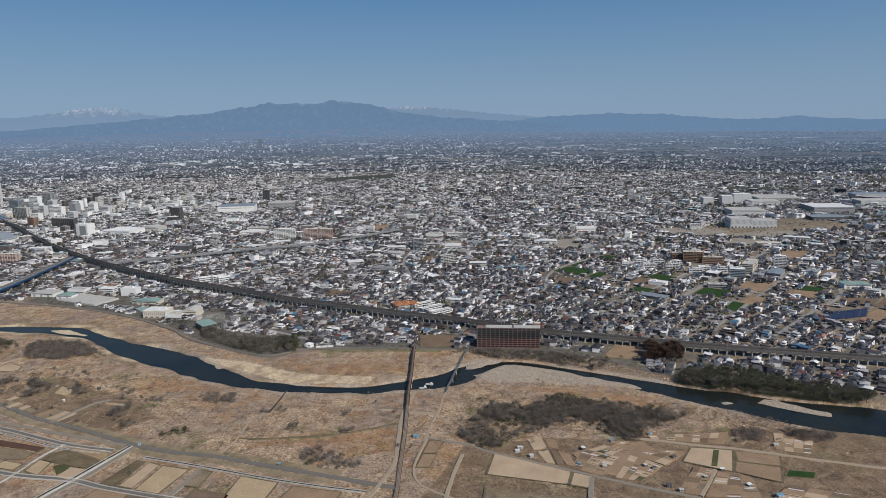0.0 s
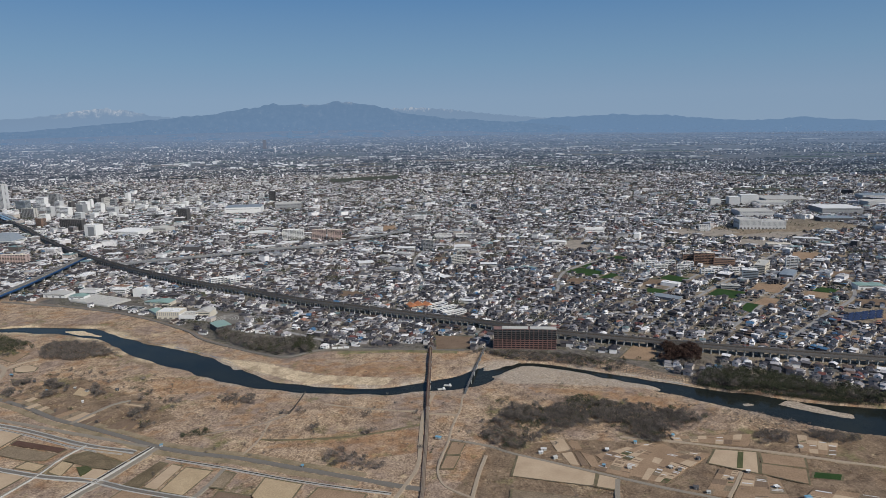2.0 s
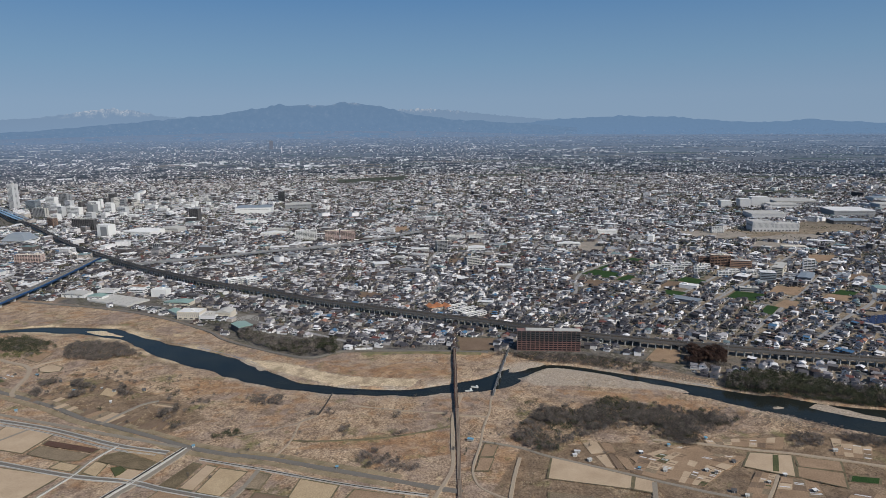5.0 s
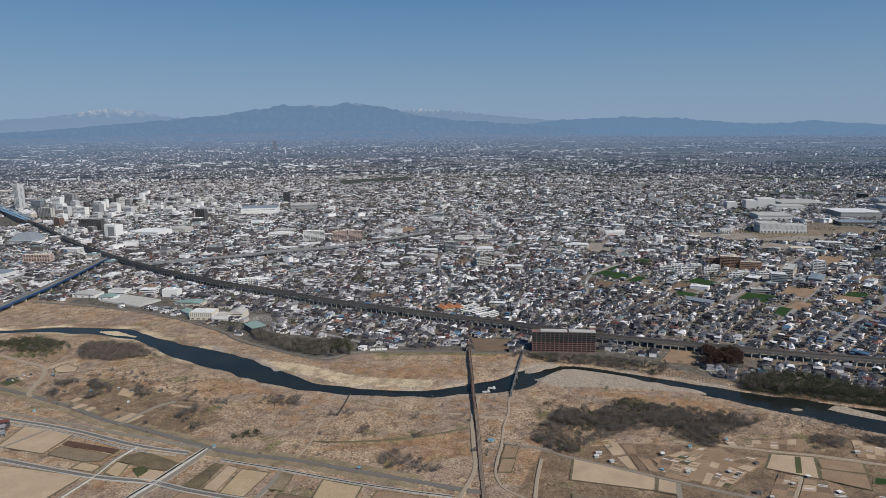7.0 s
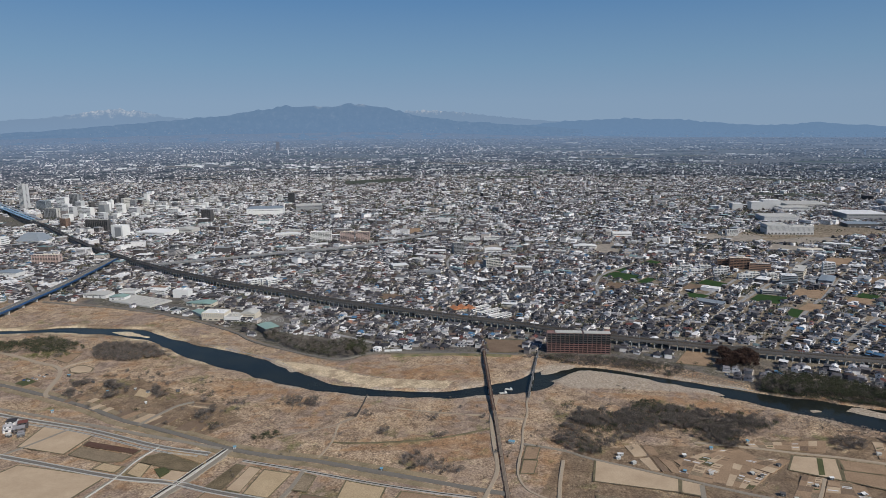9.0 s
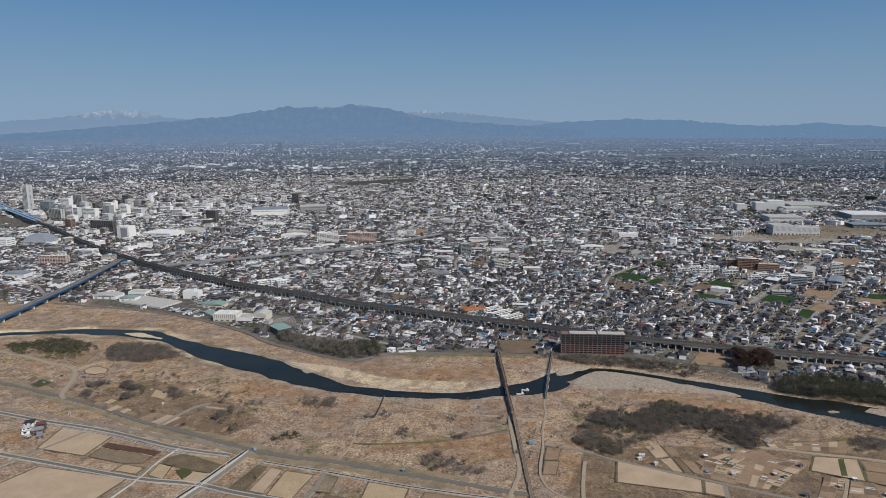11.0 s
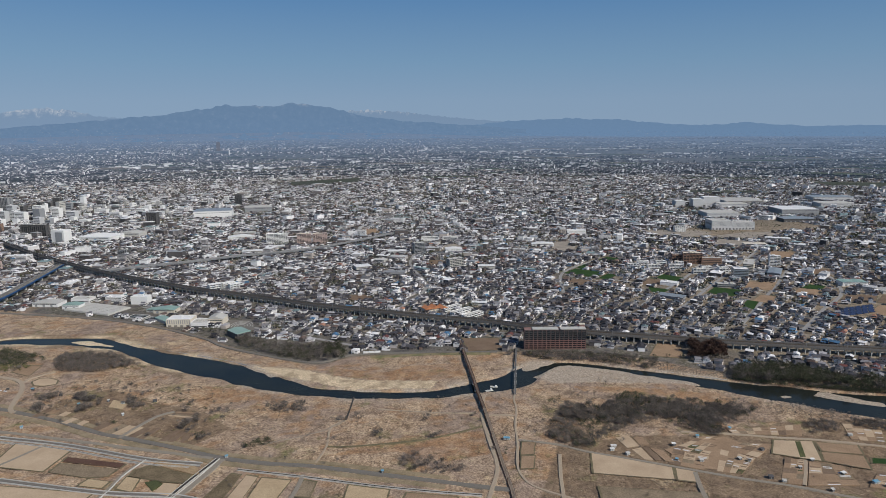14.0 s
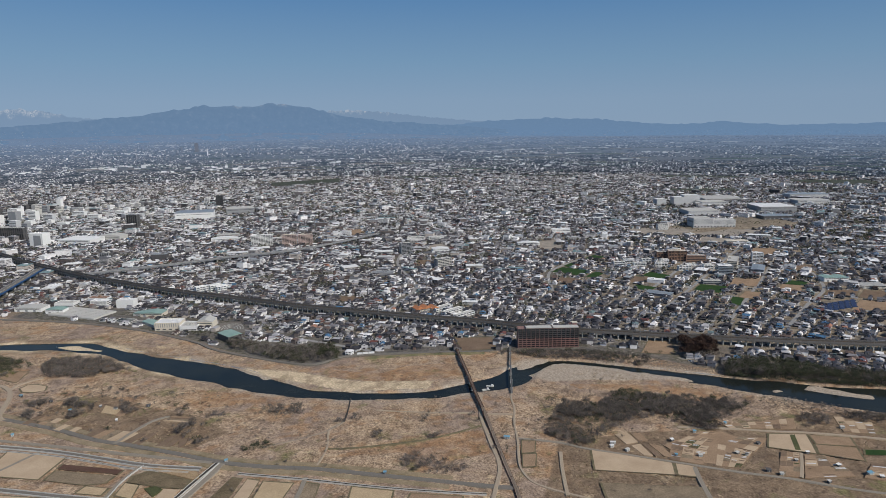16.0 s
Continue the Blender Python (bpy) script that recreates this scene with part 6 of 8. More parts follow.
def house_kind(w, d, h, rise, inset, tier, wing):
    """A house of one or two tiers; its windows, door and porch are parts."""
    ob = thing("house", "two-storey house with a tiled roof near the river", "house", 0, 0, group="houses near the river")
    uw, ud, ux, uy = w, d, 0.0, 0.0
    if tier:
        uw, ud, ux, uy = w * 0.72, d * 0.74, w * 0.08 * wing, d * 0.09
        part("wall", solid(w, d, 3.7, 0, 0, -0.8), M_WALL, ob)
        part("lower_roof", skirt_mesh(w, d, 2.9, ux, uy, uw, ud, 0.95), M_ROOF, ob)
        part("upper_wall", solid(uw, ud, h - 2.8, ux, uy, 2.8), M_WALL, ob)
    else:
        part("wall", solid(w, d, h + 0.8, 0, 0, -0.8), M_WALL, ob)
    bm = roof_mesh(uw, ud, h, rise, inset, 0.6)
    bmesh.ops.translate(bm, verts=bm.verts, vec=(ux, uy, 0))
    part("roof", bm, M_ROOF, ob)
    if not inset:
        for k in (-1, 1):
            bm = gable_wall(k * (uw / 2 + 0.65), ud + 0.2, h, rise, -k)
            bmesh.ops.translate(bm, verts=bm.verts, vec=(ux, uy, 0))
            part("gable", bm, M_WALL, ob)
    if h > 4.5:
        for k in (-0.26, 0.26):
            part("window", solid(1.8, 0.08, 1.3, ux + k * uw, uy - ud / 2 - 0.03, h - 1.75), M_GLASS, ob)
        for k in (-1, 1):
            part("window", solid(0.08, 1.5, 1.1, ux + k * (uw / 2 + 0.03), uy, h - 1.65), M_GLASS, ob)
        part("balcony", solid(uw * 0.42, 1.0, 1.0, ux - 0.24 * uw, uy - ud / 2 - 0.5, h - 2.75, 0.04), M_WALL, ob)
    part("window", solid(2.6, 0.08, 1.9, -0.2 * w, -d / 2 - 0.03, 0.5), M_GLASS, ob)
    part("window", solid(0.08, 1.6, 1.2, w / 2 + 0.03, 0, 1.0), M_GLASS, ob)
    part("door", solid(1.0, 0.1, 2.0, 0.25 * w, -d / 2 - 0.04, 0.1), M_DARK, ob)
    if wing and not tier:
        ww, wd = w * 0.55, 3.4
        part("porch", solid(ww, wd, 3.4, wing * w * 0.2, -d / 2 - wd / 2 + 0.02, -0.6), M_WALL, ob)
        bm = roof_mesh(ww, wd, 2.8, 1.1, 1.2, 0.4)
        bmesh.ops.translate(bm, verts=bm.verts, vec=(wing * w * 0.2, -d / 2 - wd / 2, 0))
        part("porch_roof", bm, M_ROOF, ob)
    return ob


KINDS = [house_kind(9.5, 7.5, 5.6, 2.0, 0, False, 1), house_kind(10.5, 8.5, 5.6, 1.9, 3.0, True, -1), house_kind(8.0, 7.5, 5.8, 1.8, 0, False, 0), house_kind(11.5, 8.5, 3.2, 2.4, 2.2, False, 1),
         house_kind(9.0, 9.0, 5.7, 1.7, 4.4, False, 0), house_kind(10.0, 9.0, 5.7, 1.8, 0, True, 1), house_kind(7.5, 8.0, 6.0, 2.0, 0, False, -1)]


def paint_house(ob, seed):
    g = random.Random(seed)
    tones = (g.random(), g.random(), 0.0, 1.0)
    for piece in ob.children:
        piece.color = tones
    return ob


used = [False] * len(KINDS)
for i in order[:200]:
    x, y, a = PLOTS[i]
    k = int(i) * 13 % len(KINDS)
    m = pose(x, y, -0.25, 0, 0, math.degrees(a))
    if used[k]:
        paint_house(copy_thing(KINDS[k], m), int(i))
    else:
        used[k] = True
        KINDS[k].matrix_basis = m
        paint_house(KINDS[k], int(i))


M_BIGROOFS = surface("flat_roofs_town", [(0, (0.78, 0.78, 0.78)), (0.30, (0.48, 0.48, 0.485)), (0.52, (0.30, 0.32, 0.345)), (0.76, (0.13, 0.13, 0.137)), (0.9, (0.20, 0.29, 0.30))], "tone", 0.1, 0.8, 0.2)
M_LOTS = surface("vacant_lot_ground", [(0, (0.30, 0.25, 0.195)), (0.22, (0.20, 0.168, 0.132)), (0.36, (0.10, 0.105, 0.062)), (0.46, (0.24, 0.238, 0.238)), (0.66, (0.38, 0.365, 0.345)), (0.84, (0.12, 0.12, 0.122))], "island", 0.1, 0.8, 0.3)


def place(local, x, y, a):
    """local (n,k,3) turned by a and moved to x, y."""
    c, s = np.cos(a)[:, None], np.sin(a)[:, None]
    return np.stack([x[:, None] + local[..., 0] * c - local[..., 1] * s, y[:, None] + local[..., 0] * s + local[..., 1] * c, local[..., 2] - 0.25], -1)


BOX_FACES = np.array([(0, 1, 5, 4), (1, 2, 6, 5), (2, 3, 7, 6), (3, 0, 4, 7), (4, 5, 6, 7)])
BOX_CORNERS = np.array([(-.5, -.5, 0), (.5, -.5, 0), (.5, .5, 0), (-.5, .5, 0), (-.5, -.5, 1), (.5, -.5, 1), (.5, .5, 1), (-.5, .5, 1)])


def boxes(w, d, h, x, y, a, ox=0, oy=0, oz=0, faces=BOX_FACES):
    n = len(x)
    L = BOX_CORNERS[None] * np.stack([w, d, h], 1)[:, None, :] + np.stack([ox + 0 * w, oy + 0 * w, oz + 0 * w], 1)[:, None, :]
    return place(L, x, y, a).reshape(-1, 3), (np.arange(n)[:, None, None] * 8 + faces[None]).reshape(-1, 4)


def gables(w, d, z, rise, inset, x, y, a, ox=0, oy=0, over=0.5):
    n = len(x)
    p, q = w / 2 + over, d / 2 + over
    L = np.stack([np.stack([-p, -q, z], 1), np.stack([p, -q, z], 1), np.stack([p, q, z], 1), np.stack([-p, q, z], 1),
                  np.stack([-p + inset, 0 * z, z + rise], 1), np.stack([p - inset, 0 * z, z + rise], 1)], 1)
    L = L + np.stack([ox + 0 * w, oy + 0 * w, 0 * w], 1)[:, None, :]
    i = np.arange(n)[:, None] * 6
    quads = np.concatenate([i + np.array([[0, 1, 5, 4]]), i + np.array([[2, 3, 4, 5]])])
    tris = np.concatenate([i + np.array([[1, 2, 5]]), i + np.array([[3, 0, 4]])])
    return place(L, x, y, a).reshape(-1, 3), quads, tris


def gable_ends(w, d, z, rise, x, y, a, ox=0, oy=0):
    """Wall triangles a little proud of the gable roof's ends."""
    n = len(x)
    p, q, o = w / 2 + 0.53, d / 2 + 0.1, 0 * z
    L = np.stack([np.stack([p, -q, z], 1), np.stack([p, q, z], 1), np.stack([p, o, z + rise * 0.84], 1),
                  np.stack([-p, q, z], 1), np.stack([-p, -q, z], 1), np.stack([-p, o, z + rise * 0.84], 1)], 1)
    L = L + np.stack([ox + o, oy + o, o], 1)[:, None, :]
    return place(L, x, y, a).reshape(-1, 3), np.zeros((0, 4), int), np.arange(n * 6).reshape(-1, 3)


def skirts(w, d, z, uw, ud, ox, oy, x, y, a):
    """Lower roofs of two-tier houses."""
    n = len(x)
    p, q = w / 2 + 0.6, d / 2 + 0.6
    L = np.stack([np.stack([-p, -q, z], 1), np.stack([p, -q, z], 1), np.stack([p, q, z], 1), np.stack([-p, q, z], 1),
                  np.stack([ox - uw / 2, oy - ud / 2, z + 0.95], 1), np.stack([ox + uw / 2, oy - ud / 2, z + 0.95], 1),
                  np.stack([ox + uw / 2, oy + ud / 2, z + 0.95], 1), np.stack([ox - uw / 2, oy + ud / 2, z + 0.95], 1)], 1)
    return place(L, x, y, a).reshape(-1, 3), (np.arange(n)[:, None, None] * 8 + BOX_FACES[None, :4]).reshape(-1, 4)


def joined(name, label, pieces, category, roofs=None):
    """Pieces (verts, quads, tris, material index, tones) as one mesh of town stuff."""
    V, Q, T, mq, mt, tone, o = [], [], [], [], [], [], 0
    r = np.random.default_rng(len(name))
    for v, q, t, m, *tones in pieces:
        V.append(v), Q.append(q + o)
        mq.append(np.full(len(q), m))
        if t is not None:
            T.append(t + o), mt.append(np.full(len(t), m))
        own = tones[0] if tones else r.random(max(1, len(v) // 8))
        tone.append(np.repeat(own, len(v) // max(1, len(own))))
        o += len(v)
    me = array_mesh(name, np.vstack(V), np.vstack(Q), np.vstack(T) if T else None, np.concatenate(mq + mt))
    me.attributes.new("tone", "FLOAT", "POINT").data.foreach_set("value", np.concatenate(tone).astype(np.float32))
    return tagged(link(name, me, [M_WALLS, roofs or M_ROOFS, M_GLASS], None, label, "stuff"), category=category)


def town():
    r = np.random.default_rng(12)
    P = PLOTS[~EMPTY & ~BIG & ~NEAREST]
    n = len(P)
    x, y, a = P.T
    away = np.hypot(x, y)
    w, d = r.uniform(6.5, 12.5, n), r.uniform(5.8, 9.5, n)
    w = np.where(away > 2500, w * r.uniform(0.75, 1.25, n), w)
    form = r.random(n)
    tier, flat, low = (form < 0.42) & (away < 2800), form > 0.93, (form > 0.72) & (form < 0.93)
    h = np.where(low, r.uniform(2.7, 3.3, n), r.uniform(5.2, 6.0, n))
    rise = np.where(flat, 0.15, r.uniform(1.2, 2.3, n))
    hip = r.random(n) < 0.5
    wall, roof = r.random(n), r.random(n)
    estate = np.sin(x / 19 + 2 * np.sin(y / 31)) * np.sin(y / 17 + 2 * np.sin(x / 43))   # neighbours built alike
    wall = np.where((np.abs(estate) > 0.55) & (r.random(n) < 0.7), np.where(estate > 0, 0.12 + 0.34 * wall, 0.6 + 0.4 * wall), wall)
    roof = np.where((estate < -0.5) & (r.random(n) < 0.6), roof * 0.5, roof)
    roof = np.where(flat, 0.73 + 0.19 * roof, roof)
    uw, ud = np.where(tier, w * r.uniform(0.6, 0.8, n), w), np.where(tier, d * r.uniform(0.66, 0.85, n), d)
    ux, uy = (w - uw) * r.uniform(-0.4, 0.4, n), (d - ud) * r.uniform(-0.4, 0.4, n)
    t = tier
    pieces = [(*boxes(w[t], d[t], np.full(t.sum(), 3.3), x[t], y[t], a[t], oz=-0.4, faces=BOX_FACES[:4]), None, 0, wall[t]),
              (*skirts(w[t], d[t], np.full(t.sum(), 2.85), uw[t], ud[t], ux[t], uy[t], x[t], y[t], a[t]), None, 1, roof[t])]
    foot = np.where(t, 2.9, -0.4)
    pieces.append((*boxes(uw, ud, h - foot, x, y, a, ux, uy, foot, BOX_FACES[:4]), None, 0, wall))
    pieces.append((*gables(uw, ud, h, rise, np.where(hip, ud * 0.5, 0.0), x, y, a, ux, uy), 1, roof))
    g = ~hip & ~flat & (away < 2600)
    pieces.append((*gable_ends(uw[g], ud[g], h[g], rise[g], x[g], y[g], a[g], ux[g], uy[g]), 0, wall[g]))
    c = ~t & (r.random(n) < 0.65) & (away < 2400)
    m = c.sum()
    ww, dd = w[c] * r.uniform(0.4, 0.7, m), r.uniform(3, 4.5, m)
    side = r.choice([-1, 1], m)
    ox, oy = (w[c] - ww) / 2 * r.choice([-1, 1], m), side * ((d[c] + dd) / 2 - 0.05)
    pieces.append((*boxes(ww, dd, np.full(m, 2.9), x[c], y[c], a[c], ox, oy, -0.1, BOX_FACES[:4]), None, 0, wall[c]))
    pieces.append((*gables(ww, dd, np.full(m, 2.8), np.full(m, 1.0), np.full(m, 1.2), x[c], y[c], a[c], ox, oy, 0.35), 1, roof[c]))
    near = (away < 1300) & ~flat
    k = near.sum()
    thin = np.full(k, 0.08)
    for s in (-1, 1):
        for q in (-0.26, 0.26):
            keep = r.random(k) < 0.8
            size = r.uniform(1.4, 2.2, k)
            pieces.append((*boxes(size[keep], thin[keep], np.full(keep.sum(), 1.25), x[near][keep], y[near][keep], a[near][keep], (ux + q * uw)[near][keep],
                                  (uy + s * (ud / 2 + 0.03))[near][keep], (h - 1.75)[near][keep], BOX_FACES[[0 if s < 0 else 2]]), None, 2))
        keep = r.random(k) < 0.7
        pieces.append((*boxes(thin[keep], np.full(keep.sum(), 1.6), np.full(keep.sum(), 1.2), x[near][keep], y[near][keep], a[near][keep], (ux + s * (uw / 2 + 0.03))[near][keep],
                              uy[near][keep], (h - 1.7)[near][keep], BOX_FACES[[3 if s < 0 else 1]]), None, 2))
        g = near & ~low
        pieces.append((*boxes(w[g] * 0.5, np.full(g.sum(), 0.08), np.full(g.sum(), 1.6), x[g], y[g], a[g], -0.12 * w[g], s * (d[g] / 2 + 0.03), np.full(g.sum(), 0.5), BOX_FACES[[0 if s < 0 else 2]]), None, 2))
    joined("town_houses", "dense town of small tiled houses in grey, brown and white", pieces, "houses")
    P = PLOTS[BIG]
    n = len(P)
    x, y, a = P.T
    w, d = r.uniform(14, 38, n), r.uniform(10, 24, n)
    w = np.where(np.hypot(x, y) > 2300, w * r.uniform(0.7, 1.3, n), w)
    h = np.where((r.random(n) < 0.8) | (np.hypot(x, y) < 1500), r.uniform(4.0, 7.5, n), r.uniform(9, 17, n))
    pieces = [(*boxes(w, d, h + 0.4, x, y, a, oz=-0.4), None, 0), (*boxes(w + 0.5, d + 0.5, np.full(n, 0.5), x, y, a, oz=h), None, 1),
              (*boxes(w * 0.2, d * 0.3, np.full(n, 2.0), x, y, a, w * 0.2, 0, h + 0.5), None, 0)]
    for f in range(6):
        z = 1.0 + f * 3.1
        g = (h > z + 1.8) & (np.arange(n) % 5 > 1)
        for s in (-1, 1):
            pieces.append((*boxes(w[g] * 0.86, np.full(g.sum(), 0.1), np.full(g.sum(), 1.0), x[g], y[g], a[g], 0, s * (d[g] / 2 + 0.03), z, BOX_FACES[[0 if s < 0 else 2]]), None, 2))
            pieces.append((*boxes(np.full(g.sum(), 0.1), d[g] * 0.7, np.full(g.sum(), 1.0), x[g], y[g], a[g], s * (w[g] / 2 + 0.03), 0, z, BOX_FACES[[3 if s < 0 else 1]]), None, 2))
    joined("town_blocks", "scattered flat-roofed shops and small blocks of flats among houses", pieces, "buildings", M_BIGROOFS)
    # garden sheds and carports
    P = PLOTS[(np.hypot(PLOTS[:, 0], PLOTS[:, 1]) < 2000) & (LUCK * 7919 % 1 < 0.7)]
    n = len(P)
    a = P[:, 2]
    off = r.uniform(5.6, 7.0, n) * r.choice([-1, 1], n)
    x, y = P[:, 0] + off * np.cos(a), P[:, 1] + off * np.sin(a)
    joined("garden_sheds", "small sheds and carports between houses", [(*boxes(r.uniform(2, 4, n), r.uniform(2.5, 5, n), r.uniform(2, 2.8, n), x, y, a), None, 1)], "sheds")
    # vacant lots: soil, gardens, gravel and asphalt
    P = PLOTS[EMPTY]
    n = len(P)
    x, y, a = P.T
    v, q = boxes(r.uniform(10, 15, n), r.uniform(10, 14, n), r.uniform(0.25, 0.5, n), x, y, a, oz=-0.1, faces=BOX_FACES[[0, 4]])
    tagged(link("vacant_lots", array_mesh("vacant_lots", v, q), M_LOTS, None, "vacant lots of bare soil, gravel and garden among houses", "stuff"), category="lots")
    # parked cars on empty plots
    P = PLOTS[EMPTY & (np.hypot(PLOTS[:, 0], PLOTS[:, 1]) < 2200)]
    P = np.repeat(P, 4, 0)
    n = len(P)
    x, y = P[:, 0] + np.tile([-4.2, -1.4, 1.4, 4.2], n // 4), P[:, 1] + r.uniform(-0.6, 0.6, n)
    keep = r.random(n) < 0.3
    x, y, a = x[keep], y[keep], np.full(keep.sum(), 0.1)
    n = len(x)
    joined("parked_cars", "parked cars on small town lots", [(*boxes(np.full(n, 1.75), np.full(n, 4.3), np.full(n, 0.95), x, y, a, oz=0.3), None, 0),
           (*boxes(np.full(n, 1.5), np.full(n, 2.3), np.full(n, 0.6), x, y, a, oz=1.25), None, 2)], "cars")


town()


# ---- trees and scrub ----
def tree_parts(r, height, spread, leafy, count):
    """Arrays of a trunk with limbs and a crown of many loose blades: (trunk verts, quads), (crown verts, tris)."""
    tv, tq = [], []

    def limb(p, q, r0, r1):
        o = len(tv)
        for c, rad in ((p, r0), (q, r1)):
            for k in range(5):
                tv.append((c[0] + rad * math.cos(k * 1.2566), c[1] + rad * math.sin(k * 1.2566), c[2]))
        for k in range(5):
            tq.append((o + k, o + (k + 1) % 5, o + 5 + (k + 1) % 5, o + 5 + k))

    fork = height * 0.35
    limb((0, 0, -0.8), (0, 0, fork), 0.026 * height, 0.016 * height)
    lobes = []
    for k in range(7):
        t, rad = k * 0.9 + r.uniform(0, 0.6), spread * r.uniform(0.25, 0.7)
        tip = (rad * math.cos(t), rad * math.sin(t), height * r.uniform(0.55, 0.88))
        limb((0, 0, fork * r.uniform(0.7, 1.0)), tip, 0.010 * height, 0.003 * height)
        lobes.append((*tip, r.uniform(0.32, 0.55) * spread))
    lobes.append((0, 0, height * 0.86, 0.4 * spread))
    L = np.array(lobes)
    pick = L[r.integers(0, len(L), count)]
    d = r.normal(0, 1, (count, 3))
    d /= np.linalg.norm(d, axis=1)[:, None]
    c = pick[:, :3] + d * (pick[:, 3:] * r.random((count, 1)) ** 0.4) * np.array([1, 1, 0.8])
    c[:, 2] = np.clip(c[:, 2], 0.25, height * 1.05)
    if leafy:
        s = r.uniform(0.35, 0.75, (count, 1)) * (height / 9) ** 0.5
        e, f = r.normal(0, 1, (count, 3)), r.normal(0, 1, (count, 3))
        e /= np.linalg.norm(e, axis=1)[:, None]
        f /= np.linalg.norm(f, axis=1)[:, None]
        V = np.stack([c - e * s, c + e * s * 0.6 + f * s * 0.5, c + f * s * 1.1], 1)
    else:
        up = d * 0.6 + np.array([0, 0, 0.25]) + r.normal(0, 0.55, (count, 3))
        ln = r.uniform(0.4, 1.1, (count, 1)) * (height / 6) ** 0.5
        e = np.cross(up, r.normal(0, 1, (count, 3)))
        e /= np.linalg.norm(e, axis=1)[:, None]
        wd = r.uniform(0.06, 0.16, (count, 1)) * (height / 6) ** 0.5
        V = np.stack([c - e * wd, c + e * wd, c + up * ln], 1)
    return (np.array(tv), np.array(tq)), (V.reshape(-1, 3), np.arange(count * 3).reshape(-1, 3))


TREE = np.random.default_rng(31)


def tree_kind(name, label, category, group, height, spread, leafy, count, material):
    (tv, tq), (cv, ct) = tree_parts(TREE, height, spread, leafy, count)
    ob = thing(name, label, category, 0, 0, group=group)
    link("trunk", array_mesh("trunk", tv, tq), M_BARK, ob)
    link("crown", array_mesh("crown", cv, tris=ct), material, ob)
    return ob, (tv, tq, cv, ct)


def scatter(poly, gap, seed):
    """Loosely even spots inside a polygon."""
    r = np.random.default_rng(seed)
    p = np.array(poly)
    x, y = np.meshgrid(np.arange(p[:, 0].min(), p[:, 0].max(), gap), np.arange(p[:, 1].min(), p[:, 1].max(), gap), indexing="ij")
    x, y = x.ravel() + r.uniform(-gap, gap, x.size) * 0.6, y.ravel() + r.uniform(-gap, gap, x.size) * 0.6
    k = inside(x, y, poly)
    return np.stack([x[k], y[k]], 1)


def dry(spots, margin=3.5):
    p = np.asarray(spots, float).reshape(-1, 2)
    d, i = line_distance(p[:, 0], p[:, 1], RIVER[::2])
    return p[d > RIVER[::2][i, 2] + margin]


class Planter:
    """Plants the first of a kind as things and joins the rest."""

    def __init__(self, stuff_name, stuff_label, material, kinds, most=150):
        self.name, self.label, self.material, self.kinds = stuff_name, stuff_label, material, kinds
        self.most, self.count, self.extra, self.first = most, 0, [], [True] * len(kinds)
        self.r = np.random.default_rng(len(stuff_name))

    def plant(self, spots, low=0.7, high=1.25, z=-0.5, loose=False, margin=3.5):
        for x, y in dry(spots, margin):
            k = int(self.r.integers(len(self.kinds)))
            s, t = self.r.uniform(low, high), self.r.uniform(0, 360)
            if self.count < self.most and not loose:
                self.count += 1
                m = pose(x, y, z, 0, 0, t) @ Matrix.Diagonal((s, s, s * self.r.uniform(0.85, 1.15), 1))
                if self.first[k]:
                    self.first[k] = False
                    self.kinds[k][0].matrix_basis = m
                else:
                    o = copy_thing(self.kinds[k][0], pose(x, y, z, 0, 0, t))
                    o.matrix_basis = m
            else:
                self.extra.append((x, y, z, s, radians(t), k))

    def finish(self):
        if not self.extra:
            return
        V, Q, T, mq, mt, o = [], [], [], [], [], 0
        for x, y, z, s, t, k in self.extra:
            tv, tq, cv, ct = self.kinds[k][1]
            tv, tq = tv[:30], tq[:15]
            if s < 0.9:                          # small plants carry fewer blades
                ct = ct[:len(ct) * 3 // 5]
                cv = cv[:len(ct) * 3]
            c, q = math.cos(t) * s, math.sin(t) * s
            for a, f, is_tri in ((tv, tq, False), (cv, ct, True)):
                V.append(np.stack([x + a[:, 0] * c - a[:, 1] * q, y + a[:, 0] * q + a[:, 1] * c, z + a[:, 2] * s], 1))
                (T if is_tri else Q).append(f + o)
                o += len(a)
        Q, T = np.vstack(Q), np.vstack(T)
        me = array_mesh(self.name, np.vstack(V), Q, T, np.concatenate([np.zeros(len(Q), int), np.ones(len(T), int)]))
        tagged(link(self.name, me, [M_BARK, self.material], None, self.label, "stuff"), category="trees")


bushes = Planter("scrub", "grey-brown leafless scrub thicket", M_TWIG, [tree_kind("shrub", "bare grey-brown shrub in dry grass", "shrub", "scrub by the river", h, s, False, n, M_TWIG)
                 for h, s, n in ((4.5, 3.4, 420), (5.5, 3.6, 480), (3.4, 3.2, 340))], 170)
holly = Planter('evergreen_brush', 'dense dark evergreen brush', M_LEAF, [tree_kind('shrub', 'dense dark evergreen shrub', 'shrub', 'evergreen shrubs', h, q, True, n, M_LEAF) for h, q, n in ((4.6, 3.6, 300), (3.6, 3.2, 240))], 90)
brushwood = Planter('brushwood', 'pale grey-brown brushwood and reed clumps', M_BRUSH, [tree_kind('shrub', 'low pale leafless brushwood clump', 'shrub', 'brushwood clumps', 2.4, 2.6, False, 170, M_BRUSH)], 60)
